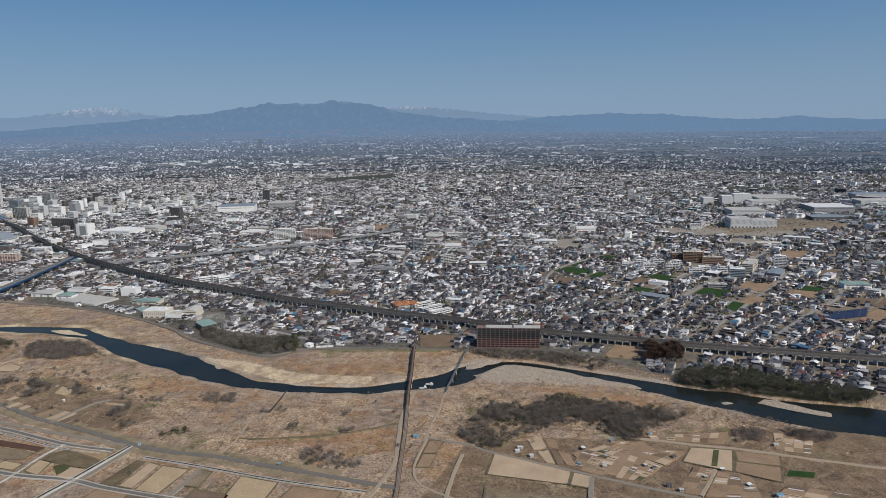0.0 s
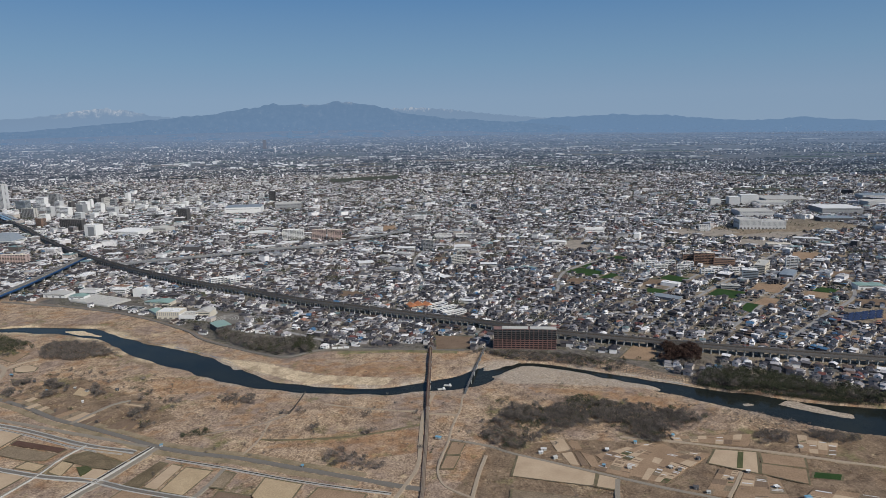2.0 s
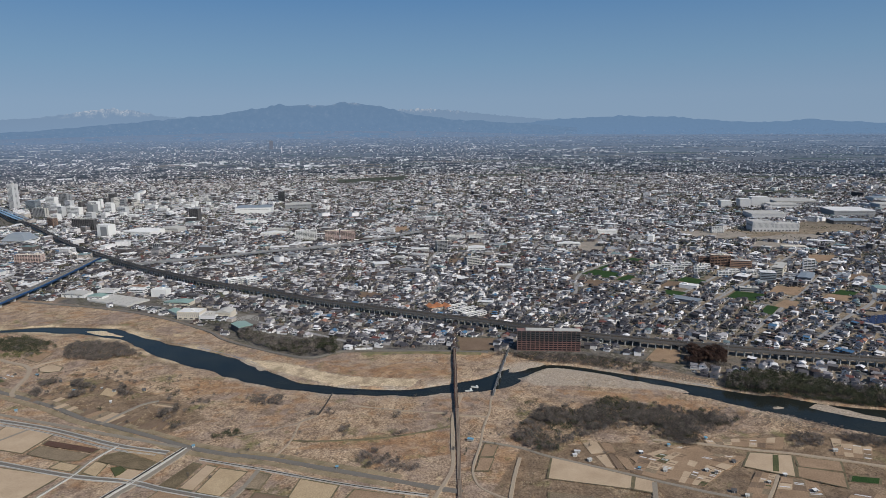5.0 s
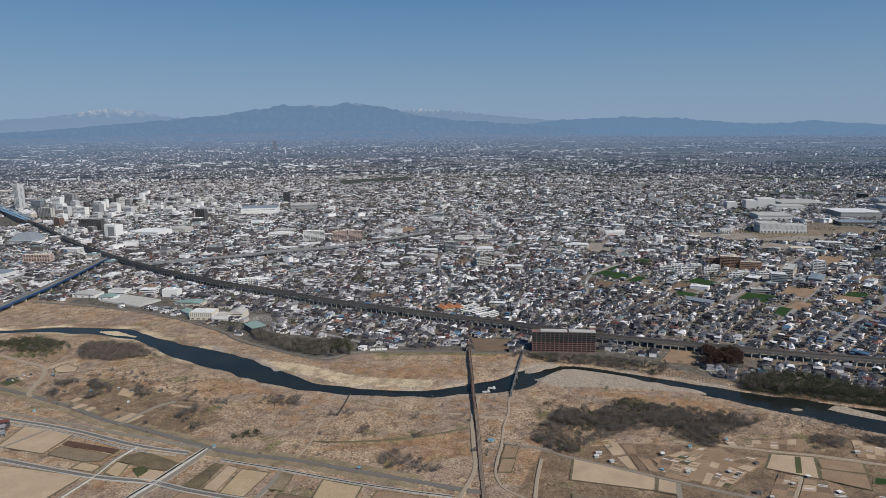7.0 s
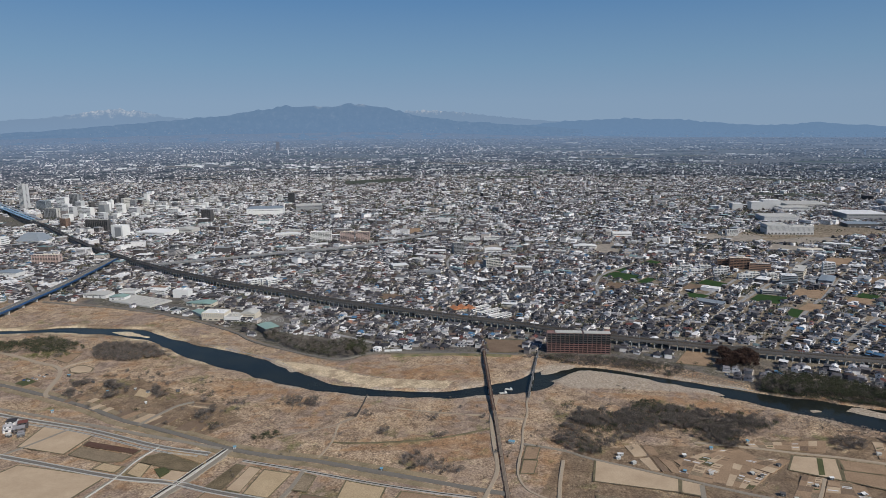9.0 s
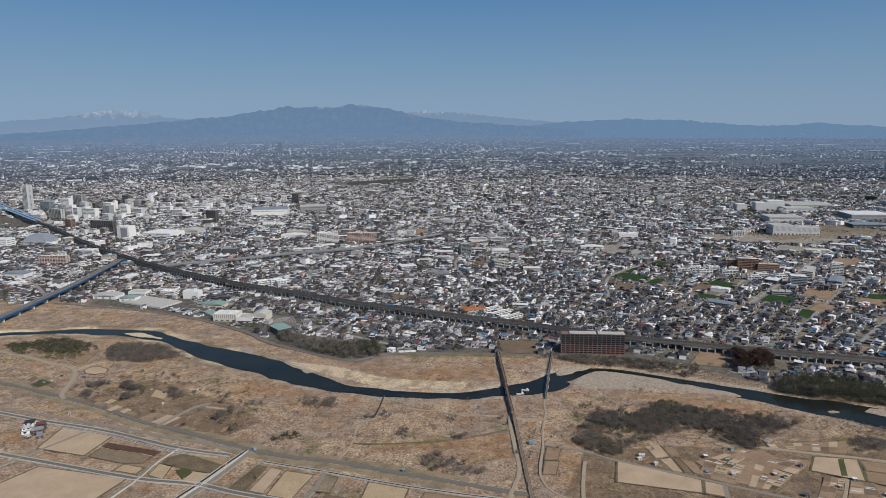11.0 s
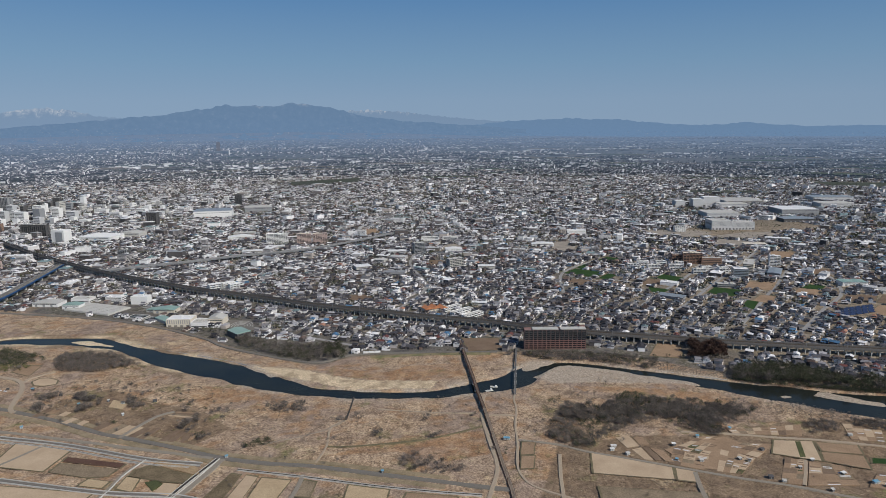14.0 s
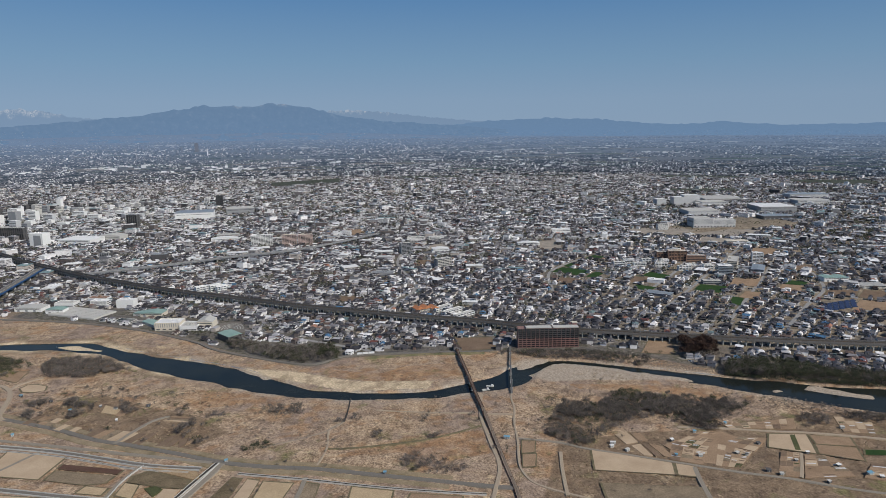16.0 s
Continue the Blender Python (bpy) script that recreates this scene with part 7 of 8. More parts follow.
greens = Planter("woodland", "dark evergreen trees of a riverside wood", M_LEAF, [tree_kind("tree", "dark evergreen tree on the river bank", "tree", "riverside evergreen trees", h, s, True, n, M_LEAF)
                 for h, s, n in ((9, 4.4, 330), (11, 4.6, 380), (7.5, 4.0, 280))], 110)
bare = Planter("bare_wood", "leafless grey trees", M_TWIG, [tree_kind("tree", "tall leafless grey-brown tree", "tree", "bare trees", h, s, False, n, M_TWIG)
               for h, s, n in ((9, 4.6, 420), (7.5, 3.8, 360))], 80)
russet = Planter("russet_wood", "russet trees", M_RED_TWIG, [tree_kind("tree", "large tree with a russet brown crown", "tree", "russet grove", 16, 7.5, True, 1500, M_RED_TWIG)])

def ragged(spots, share, wave=31.0):
    """Leaves out patches, so that a thicket's outline is uneven."""
    r = np.random.default_rng(len(spots))
    v = np.sin(spots[:, 0] / wave * 2.1 + np.sin(spots[:, 1] / wave * 3)) + np.sin(spots[:, 1] / wave * 2.7 + np.sin(spots[:, 0] / wave * 1.7)) + r.normal(0, 0.6, len(spots))
    return spots[v > np.quantile(v, 1 - share)]


for k, poly in enumerate(([(127, 650), (141, 656), (170, 643), (207, 630), (198, 605), (170, 598), (146, 609), (122, 621), (112, 632)], [(209, 628), (240, 634), (259, 625), (294, 622), (330, 608), (308, 592), (277, 600), (246, 598), (212, 606)],
                         [(243, 604), (270, 604), (272, 583), (260, 558), (249, 560), (240, 582)])):
    bushes.plant(ragged(scatter(poly, 4.0, 1 + k), 0.85, 19.0), 0.7, 1.6)
    holly.plant(ragged(scatter(poly, 5.0, 31 + k), 0.4, 45.0), 0.6, 1.3, -0.5, k > 0)
WILD = [(95, 623), (116, 624), (138, 649), (163, 626), (195, 668), (224, 668), (242, 648), (272, 642), (298, 630), (317, 611), (321, 590), (283, 582), (258, 561), (241, 560), (232, 580), (215, 598), (185, 596), (154, 584), (124, 560), (106, 562), (90, 584)]
bushes.plant(ragged(scatter(WILD, 4.8, 61), 0.6, 27.0), 0.6, 1.35, -0.5, True)
holly.plant(ragged(scatter(WILD, 5.4, 62), 0.5, 33.0), 0.5, 1.2, -0.5, True)
brushwood.plant(ragged(scatter([(89, 623), (111, 640), (132, 622), (123, 556), (100, 558), (88, 586)], 4.0, 63), 0.8), 0.7, 1.3, -0.5, True)
bushes.plant(scatter([(410, 560), (438, 557), (447, 541), (427, 535), (408, 546)], 5.0, 64), 0.8, 1.4, -0.5, True)
holly.plant(ragged(scatter([(192, 662), (209, 675), (229, 663), (247, 648), (237, 636), (199, 638)], 3.8, 51), 0.85), 0.6, 1.1)
holly.plant(scatter([(112, 668), (128, 676), (140, 668), (122, 660)], 4, 54), 0.5, 0.9)
bushes.plant(ragged(scatter([(96, 600), (110, 660), (150, 670), (190, 664), (200, 640), (120, 640)], 7, 55), 0.5), 0.3, 0.8, -0.5, True)
for k, poly in enumerate(([(112, 612), (143, 599), (190, 600), (240, 600), (250, 585), (187, 586), (163, 584), (144, 573), (130, 553), (108, 560)], [(277, 600), (335, 606), (400, 590), (420, 570), (328, 577), (290, 574), (271, 583)],
                         [(100, 645), (120, 690), (160, 690), (230, 668), (190, 668), (130, 658)], [(300, 640), (340, 645), (440, 590), (420, 575), (340, 605)], [(-260, 700), (-150, 690), (-60, 640), (-110, 600), (-210, 640)],
                         [(-60, 700), (20, 690), (20, 640), (-40, 630)], [(97, 514), (185, 485), (181, 466), (97, 478)])):
    brushwood.plant(ragged(scatter(poly, 4.4, 81 + k), 0.6 if k < 4 else 0.35, 25.0), 0.4, 1.0, -0.5, k > 1)
HEDGE = [(124, 826), (150, 801), (196, 775), (262, 741), (285, 746), (300, 770), (240, 800), (205, 815), (150, 825)]
bushes.plant(ragged(scatter(HEDGE, 4.4, 52), 0.85), 0.6, 1.2, -0.5, True)
holly.plant(ragged(scatter(HEDGE, 6.5, 152), 0.5, 37.0), 0.6, 1.3, -0.5, True)
bushes.plant(ragged(scatter([(-60, 893), (-12, 888), (47, 886), (47, 893), (-12, 896), (-60, 902)], 4.5, 153), 0.8), 0.5, 0.9, -0.2, True)
for x, y in ((300, 783), (318, 778), (335, 772), (330, 830)):
    holly.plant(np.array([[x, y]]), 0.9, 1.1, -0.3, True)
bushes.plant(ragged(scatter([(-40, 850), (50, 845), (55, 835), (-40, 838)], 6, 53), 0.5), 0.4, 0.8)
bare.plant(scatter([(150, 640), (210, 655), (300, 605), (290, 590), (180, 610)], 11, 2), 0.6, 0.9)
greens.plant(scatter([(195, 648), (240, 650), (280, 620), (250, 622), (205, 635)], 8, 3), 0.35, 0.6)
bushes.plant(scatter([(-481, 908), (-478, 940), (-415, 922), (-368, 878), (-416, 861), (-467, 877)], 5.0, 6), 1.0, 1.7)
greens.plant(ragged(scatter([(-481, 908), (-478, 940), (-415, 922), (-368, 878), (-416, 861), (-467, 877)], 8, 66), 0.35), 0.4, 0.65, -0.5, True)
lime = Planter('lime_brush', 'olive-yellow evergreen brush', M_LIME, [tree_kind('shrub', 'dense olive-yellow evergreen shrub', 'shrub', 'olive shrubs', 4.5, 3.2, True, 220, M_LIME)], 30)
lime.plant(scatter([(-560, 905), (-520, 912), (-502, 900), (-510, 884), (-548, 886)], 4.5, 67), 0.6, 0.9)
lime.plant(scatter([(-392, 872), (-362, 876), (-356, 866), (-380, 862)], 5, 68), 0.5, 0.8)
lime.plant(scatter([(-340, 735), (-300, 745), (-296, 735), (-330, 722)], 6, 69), 0.3, 0.55)
bushes.plant(ragged(scatter([(-620, 950), (-570, 978), (-493, 921), (-507, 886), (-600, 905)], 8, 7), 0.4), 0.7, 1.2)
holly.plant(ragged(scatter([(-640, 951), (-570, 978), (-493, 925), (-516, 905), (-600, 912)], 4.6, 17), 0.85), 0.8, 1.5, -0.5, True)
for x, y, k in ((-441, 778, 3), (-388, 757, 8), (-335, 737, 4), (-268, 671, 7), (-250, 649, 4), (-439, 751, 3), (-392, 738, 3), (-76, 622, 3), (-23, 608, 4), (-24, 647, 3), (-93, 661, 3), (-112, 665, 2), (410, 548, 7)):
    bushes.plant(np.array([x, y]) + np.random.default_rng(k + 200).normal(0, 0.55 * k + 1.2, (k, 2)), 0.8, 1.5)
greens.plant(np.array([(-345, 698), (-346, 700), (-247, 652), (-253, 647), (40, 566), (41, 572), (38, 560)]), 0.35, 0.5)
bushes.plant(scatter([(-197, 698), (-147, 693), (-154, 718), (-190, 722)], 5.5, 8), 0.7, 1.2)
holly.plant(scatter([(-208, 618), (-174, 622), (-184, 636), (-200, 632)], 3.4, 10), 0.5, 0.8)
bushes.plant(ragged(scatter([(-69, 564), (-45, 578), (-2, 560), (-5, 538), (-36, 534)], 5.5, 5), 0.75), 0.6, 1.2)
bushes.plant(scatter([(344, 546), (360, 568), (385, 566), (375, 543)], 5.5, 4), 0.9, 1.5)
rs = np.random.default_rng(77)
bushes.plant([(x, y) for x, y in zip(rs.uniform(-420, 90, 90), rs.uniform(585, 790, 90)) if 640 - 0.5 * (x + 300) < y < 770 - 0.25 * abs(x + 200)], 0.4, 1.0)
bushes.plant(ragged(scatter([(300, 640), (330, 655), (420, 600), (470, 560), (440, 545), (350, 590)], 5, 71), 0.5), 0.25, 0.6, -0.5, True)
for x, y, q in ((-394, 768, 5), (-404, 779, 4), (-398, 772, 4), (-269, 684, 5), (-265, 688, 4), (-340, 749, 4), (-447, 785, 4), (-437, 786, 3), (-440, 755, 4), (-391, 740, 3)):
    bushes.plant(np.array([x, y]) + np.random.default_rng(int(q - x)).normal(0, 2.2, (q, 2)), 1.1, 1.7, -0.5, True)
for x, y, q in ((-347, 700, 3), (-256, 656, 4), (-250, 659, 4), (-203, 624, 6), (-194, 628, 8), (-185, 632, 7), (-301, 755, 4), (-288, 746, 4), (-334, 755, 3), (-278, 730, 3), (-258, 719, 3), (-421, 808, 3), (-443, 785, 3)):
    holly.plant(np.array([x, y]) + np.random.default_rng(int(q - x)).normal(0, 2.0, (q, 2)), 0.55, 0.9)
lime.plant(np.array([(-327, 727), (-322, 730), (-317, 732), (-315, 743), (-321, 738)]), 0.5, 0.8, -0.5, True)
brush = np.stack([rs.uniform(-470, -230, 480), rs.uniform(640, 830, 480)], 1)
brush = ragged(brush, 0.6, 80.0)
brush = brush[(brush[:, 1] > 700 - 0.55 * (brush[:, 0] + 380)) & (brush[:, 1] < 830 - 0.35 * (brush[:, 0] + 400))]
bushes.plant(brush[::2], 0.4, 1.1, -0.5, True)
holly.plant(brush[1::2], 0.3, 0.6, -0.5, True)
spread = np.stack([rs.uniform(-230, 430, 420), rs.uniform(470, 720, 420)], 1)
spread = spread[np.sin(spread[:, 0] / 31 + 2 * np.sin(spread[:, 1] / 27)) + np.sin(spread[:, 1] / 22) > 0.35]
bushes.plant(spread[:130], 0.25, 0.8, -0.5, True)
greens.plant(spread[130:], 0.12, 0.3, -0.5, True)
bushes.plant([(x, bank_y(x) - rs.uniform(3, 16)) for x in rs.uniform(110, 240, 50)], 0.6, 1.1)
WOOD = [(354, 692), (370, 678), (396, 665), (423, 653), (451, 645), (474, 632), (499, 622), (526, 605), (550, 630), (516, 643), (490, 654), (469, 673), (452, 700), (425, 714), (371, 714)]
greens.plant(scatter(WOOD, 5.6, 11), 0.9, 1.55)
bare.plant(ragged(scatter(WOOD, 7.0, 12), 0.6, 40.0), 0.9, 1.5)
holly.plant(scatter([(354, 688), (394, 659), (449, 640), (474, 627), (526, 600), (528, 606), (476, 634), (451, 647), (396, 666), (356, 694)], 3.0, 112), 0.8, 1.6, -1.6, True, 0.0)
front = smooth_line([(354, 692), (394, 664), (449, 645), (474, 632), (526, 604)], 2.2)
bushes.plant(front + rs.normal(0, 1.6, front.shape), 0.7, 1.2, -0.5, True)
lime.plant(front[::4] + rs.normal(0, 1.6, front[::4].shape), 0.6, 1.0, -0.5, True)
shore = rs.uniform(140, 345, 260)
shore = np.stack([shore, bank_y(shore) - rs.uniform(1, 26, 260)], 1)
brushwood.plant(ragged(shore, 0.7, 40.0), 0.5, 1.1, -0.3, True)
holly.plant(ragged(shore[::3], 0.4, 40.0), 0.5, 1.0, -0.3, True)
greens.plant(scatter([(-330, 1012), (-300, 998), (-266, 988), (-264, 1000), (-296, 1016), (-326, 1028)], 6.5, 133), 0.6, 1.0, -0.3, True)
wood = [(-265, 985), (-207, 930), (-157, 912), (-104, 905), (-104, 850), (-150, 846), (-246, 925)]
holly.plant(ragged(scatter(wood, 6.5, 131), 0.6), 0.9, 1.6, -0.5, True)
greens.plant(ragged(scatter(wood, 11, 132), 0.5), 0.6, 0.9, -0.5, True)
bare.plant(scatter([(-265, 985), (-207, 930), (-157, 912), (-104, 905), (-104, 850), (-150, 846), (-246, 925)], 7, 13), 0.7, 1.2)
greens.plant(scatter([(-135, 905), (-104, 908), (-100, 862), (-130, 862)], 7, 15), 0.9, 1.3)
russet.plant(scatter([(340, 762), (365, 806), (404, 794), (384, 752)], 8, 18), 0.7, 1.15)
bare.plant(scatter([(345, 748), (372, 752), (388, 742), (360, 738)], 6, 118), 0.8, 1.1, -0.5, True)
bare.plant(scatter([(-700, 1350), (-560, 1400), (-540, 1330), (-660, 1290)], 16, 19), 0.7, 1.2)
open_plots = PLOTS[EMPTY]
pick = rs.random(len(open_plots))
near = np.hypot(open_plots[:, 0], open_plots[:, 1]) < 1900
greens.plant(open_plots[near & (pick < 0.22), :2] + 3, 0.5, 0.85, -0.3, True)
bare.plant(open_plots[near & (pick > 0.88), :2] - 3, 0.5, 0.9, -0.3, True)
hedge_kind = [tree_kind("garden_tree", "small dark garden tree between houses", "tree", "garden trees", 5.0, 2.6, True, 44, M_LEAF), tree_kind("garden_tree", "low clipped garden hedge tree", "tree", "garden trees", 3.2, 2.2, True, 30, M_LEAF)]
gardens = Planter("garden_greenery", "dark green garden trees and hedges among the houses", M_LEAF, hedge_kind, 40)
close = PLOTS[np.hypot(PLOTS[:, 0], PLOTS[:, 1]) < 1650]
close = close[rs.random(len(close)) < 0.42]
close = close[np.argsort(close[:, 1])]
gardens.plant(close[:, :2] + rs.choice([-1, 1], (len(close), 2)) * rs.uniform(4.5, 6.5, (len(close), 2)), 0.6, 1.2, -0.3)
for kit in (lime, holly, brushwood, bushes, greens, bare, russet, gardens):
    kit.finish()


def far_groves():
    """Low dark clumps of trees between the farther houses, joined."""
    r = np.random.default_rng(91)
    P = PLOTS[(RANGE > 1650) & (EMPTY | (LUCK * 5171 % 1 < np.where(RANGE > 2500, 0.3, 0.12)))]
    n, k = len(P), 6
    c = np.zeros((n, k, 3))
    c[..., 0], c[..., 1] = P[:, :1] + r.normal(0, 3.2, (n, k)), P[:, 1:2] + r.normal(0, 3.2, (n, k))
    c[..., 2] = r.uniform(1.0, 4.5, (n, k))
    e, f = r.normal(0, 1, (n, k, 3)), r.normal(0, 1, (n, k, 3))
    s = r.uniform(1.5, 3.2, (n, k, 1))
    V = np.stack([c - e * s * 0.6, c + e * s * 0.5 + f * s * 0.3, c + f * s * 0.8], 2)
    me = array_mesh("far_groves", V.reshape(-1, 3), tris=np.arange(n * k * 3).reshape(-1, 3))
    tagged(link("far_groves", me, M_LEAF, None, "dark groves and gardens between distant houses", "stuff"), category="trees")


def town_groves():
    """Shrine woods and thickets in the town, joined."""
    r = np.random.default_rng(93)
    P = PLOTS[GROVE & (RANGE < 3200)]
    n, k = len(P), 34
    c = np.zeros((n, k, 3))
    c[..., 0], c[..., 1] = P[:, :1] + r.normal(0, 4.5, (n, k)), P[:, 1:2] + r.normal(0, 4.5, (n, k))
    c[..., 2] = r.uniform(0.8, 8.5, (n, k))
    e, f = r.normal(0, 1, (n, k, 3)), r.normal(0, 1, (n, k, 3))
    s = r.uniform(0.8, 1.9, (n, k, 1))
    V = np.stack([c - e * s * 0.6, c + e * s * 0.5 + f * s * 0.3, c + f * s * 0.8], 2)
    me = array_mesh("town_groves", V.reshape(-1, 3), tris=np.arange(n * k * 3).reshape(-1, 3))
    tagged(link("town_groves", me, M_LEAF, None, "dark evergreen groves in town", "stuff"), category="trees")


def tree_belts():
    """Rows of trees along streams and lanes between the farther houses, joined."""
    r = np.random.default_rng(95)
    m, k = 300, 60
    R, A = r.uniform(1700, 4150, m), np.radians(r.uniform(-38, 42, m))
    span, lie = r.uniform(40, 240, (m, 1)), r.normal(0, 0.35, (m, 1)) - A[:, None]
    t = r.uniform(-0.5, 0.5, (m, k)) * span
    c = np.zeros((m, k, 3))
    c[..., 0], c[..., 1] = (R * np.sin(A))[:, None] + t * np.cos(lie) + r.normal(0, 3, (m, k)), (R * np.cos(A))[:, None] + t * np.sin(lie) + r.normal(0, 3, (m, k))
    c[..., 2] = r.uniform(1.0, 8.0, (m, k))
    e, f = r.normal(0, 1, (m, k, 3)), r.normal(0, 1, (m, k, 3))
    s = r.uniform(1.2, 2.8, (m, k, 1))
    V = np.stack([c - e * s * 0.6, c + e * s * 0.5 + f * s * 0.3, c + f * s * 0.8], 2)
    me = array_mesh("tree_belts", V.reshape(-1, 3), tris=np.arange(m * k * 3).reshape(-1, 3))
    tagged(link("tree_belts", me, M_LEAF, None, "dark rows of trees between distant houses", "stuff"), category="trees")


far_groves()
town_groves()
tree_belts()


def dry_grass():
    """Tufts of dry reed over the riverside, joined."""
    r = np.random.default_rng(41)
    n = 26000
    x, y = r.uniform(-620, 480, n), r.uniform(440, 1000, n)
    d, i = line_distance(x, y, RIVER[::2])
    ok = (d > RIVER[::2][i, 2] + 5) & (y < bank_y(x) - 2) & (np.abs(x) < 0.8 * y + 120)
    for poly in KEEP_CLEAR:
        ok &= ~inside(x, y, poly)
    for line in CLEAR_LINES:
        e, _ = line_distance(x, y, line)
        ok &= e > 4.0
    clump = np.sin(x / 23 + np.sin(y / 17) * 2) + np.sin(y / 19 + np.sin(x / 29) * 2) + r.normal(0, 0.8, n)
    ok &= clump > 0.1
    x, y = x[ok], y[ok]
    n, k = len(x), 12
    size = r.uniform(0.6, 1.6, (n, 1))
    t = r.uniform(0, 2 * math.pi, (n, k))
    q = r.random((n, k)) ** 0.5 * size
    bx, by = x[:, None] + q * np.cos(t), y[:, None] + q * np.sin(t)
    f = t + 1.57 + r.normal(0, 0.5, (n, k))
    w = r.uniform(0.07, 0.22, (n, k))
    V = np.zeros((n, k, 3, 3))
    V[:, :, 0] = np.stack([bx - w * np.cos(f), by - w * np.sin(f), np.full((n, k), -1.0)], -1)
    V[:, :, 1] = np.stack([bx + w * np.cos(f), by + w * np.sin(f), np.full((n, k), -1.0)], -1)
    V[:, :, 2] = np.stack([bx + 0.6 * size * np.cos(t), by + 0.6 * size * np.sin(t), r.uniform(-0.1, 0.7, (n, k)) * size - 0.2], -1)
    me = array_mesh("dry_grass", V.reshape(-1, 3), tris=np.arange(n * k * 3).reshape(-1, 3))
    tagged(link("dry_grass", me, M_STRAW, None, "tufts of dry tan reed and grass", "stuff"), category="grass")


# ---- fields and allotments ----
KEEP_CLEAR, CLEAR_LINES = [], []


def field(poly, material, label, name="field", z=0.12):
    bm = bmesh.new()
    face = bm.faces.new([bm.verts.new((x, y, z)) for x, y in poly])
    e = bmesh.ops.extrude_face_region(bm, geom=[face])
    bmesh.ops.translate(bm, verts=[q for q in e["geom"] if isinstance(q, bmesh.types.BMVert)], vec=(0, 0, -1.4))
    bmesh.ops.recalc_face_normals(bm, faces=bm.faces)
    ob = part(name, bm, material)
    KEEP_CLEAR.append(poly)
    if name in ("field", "wheat_field") and z < 0.15:
        p = np.array(poly, float)
        c = p.mean(0)
        rim = [tuple(q + (q - c) / np.linalg.norm(q - c) * 2.2) for q in p]
        bm = bmesh.new()
        bm.faces.new([bm.verts.new((x, y, z - 0.07)) for x, y in (rim if face_up(rim) else rim[::-1])])
        tagged(part("field_margin", bm, M_MARGIN), "olive grass margin round a field", "field margin", kind="structure")
    return tagged(ob, label, "field", kind="structure")


def face_up(p):
    return sum((p[i][0] - p[i - 1][0]) * (p[i][1] + p[i - 1][1]) for i in range(len(p))) < 0


def quad_grid(poly, nu, nv, gap=0.04):
    """Cells of a four-sided plot."""
    a, b, c, d = [np.array(p, float) for p in poly]
    for i in range(nu):
        for j in range(nv):
            cell = []
            for u, v in ((i + gap, j + gap), (i + 1 - gap, j + gap), (i + 1 - gap, j + 1 - gap), (i + gap, j + 1 - gap)):
                u, v = u / nu, v / nv
                cell.append(tuple((a * (1 - u) + b * u) * (1 - v) + (d * (1 - u) + c * u) * v))
            yield cell


LEVEE = smooth_line([(-640, 845), (-528, 788), (-467, 754), (-397, 711), (-352, 678), (-318, 660), (-277, 636), (-224, 604), (-183, 586), (-139, 572), (-76, 545), (-5, 514)], 20)
for off, wide in ((-7.5, 6.0), (8.0, 6.5)):
    strip("levee_verge", [tuple(p) for p in (LEVEE[:, :2] + sides(LEVEE)[1] * off)[1:-1]], wide, M_VERGE, "olive dry grass verge of the levee", -0.25, category="verge")
for p in CITY_FIELDS:
    field(p, M_CROP if p[0][1] < 2500 else M_FARCROP, "bright green field of young wheat", "wheat_field")
for k, p in enumerate(CITY_SOIL):
    field(p, (M_SOIL[2] if k % 2 else M_SOIL[1]) if k < 14 else M_YARD, "bare brown town field" if k < 14 else "wide grey gravel yard")
field([(64, 850), (110, 848), (117, 896), (66, 906)], M_SOIL[2], "bare brown soil beside the railway")
field([(-427, 669), (-369, 645), (-379, 607), (-430, 626)], M_SOIL[0], "pale dry paddy")
field([(-410, 588), (-322, 559), (-338, 522), (-372, 500), (-440, 545)], M_SOIL[0], "pale dry paddy")
field([(-366, 631), (-309, 608), (-312, 601), (-368, 623)], M_SOIL[3], "strip of dark reddish tilled soil")
field([(-368, 620), (-314, 598), (-319, 587), (-335, 588), (-372, 604)], M_SOIL[4], "fallow stubble plot")
field([(-338, 575), (-333, 585), (-314, 577), (-317, 567)], M_SOIL[5], "straw-yellow plot")
field([(-297, 594), (-284, 600), (-247, 576), (-250, 563), (-269, 570), (-298, 583)], M_DARKGRASS, "dark olive fallow plot")
field([(-283, 604), (-278, 607), (-243, 590), (-238, 575), (-246, 578), (-276, 597)], M_RUSTGRASS, "rust-tan fallow plot", z=0.17)
field([(-283, 570), (-274, 572), (-267, 565), (-273, 555)], M_OLIVEPLOT, "small olive-green plot", "wheat_field", 0.2)
field([(-271, 550), (-266, 566), (-253, 561), (-258, 544)], M_SOIL[0], "pale dry plot", z=0.2)
field([(-304, 564), (-301, 583), (-289, 577), (-290, 556)], M_SOIL[5], "straw-yellow plot")
field([(-228, 535), (-211, 571), (-202, 567), (-213, 528)], M_DARKGRASS, "dark olive fallow plot")
field([(-209, 529), (-197, 566), (-187, 561), (-197, 524)], M_SOIL[0], "pale tilled plot")
field([(-193, 521), (-183, 559), (-158, 550), (-172, 513)], M_SOIL[5], "straw-yellow plot")
field([(-156, 525), (-146, 548), (-136, 543), (-141, 520)], M_SOIL[4], "grey fallow plot")
field([(-225, 526), (-196, 516), (-210, 480), (-240, 495)], M_SOIL[1], "tan tilled plot")
field([(-194, 514), (-168, 506), (-182, 470), (-206, 480)], M_SOIL[2], "brown tilled plot")
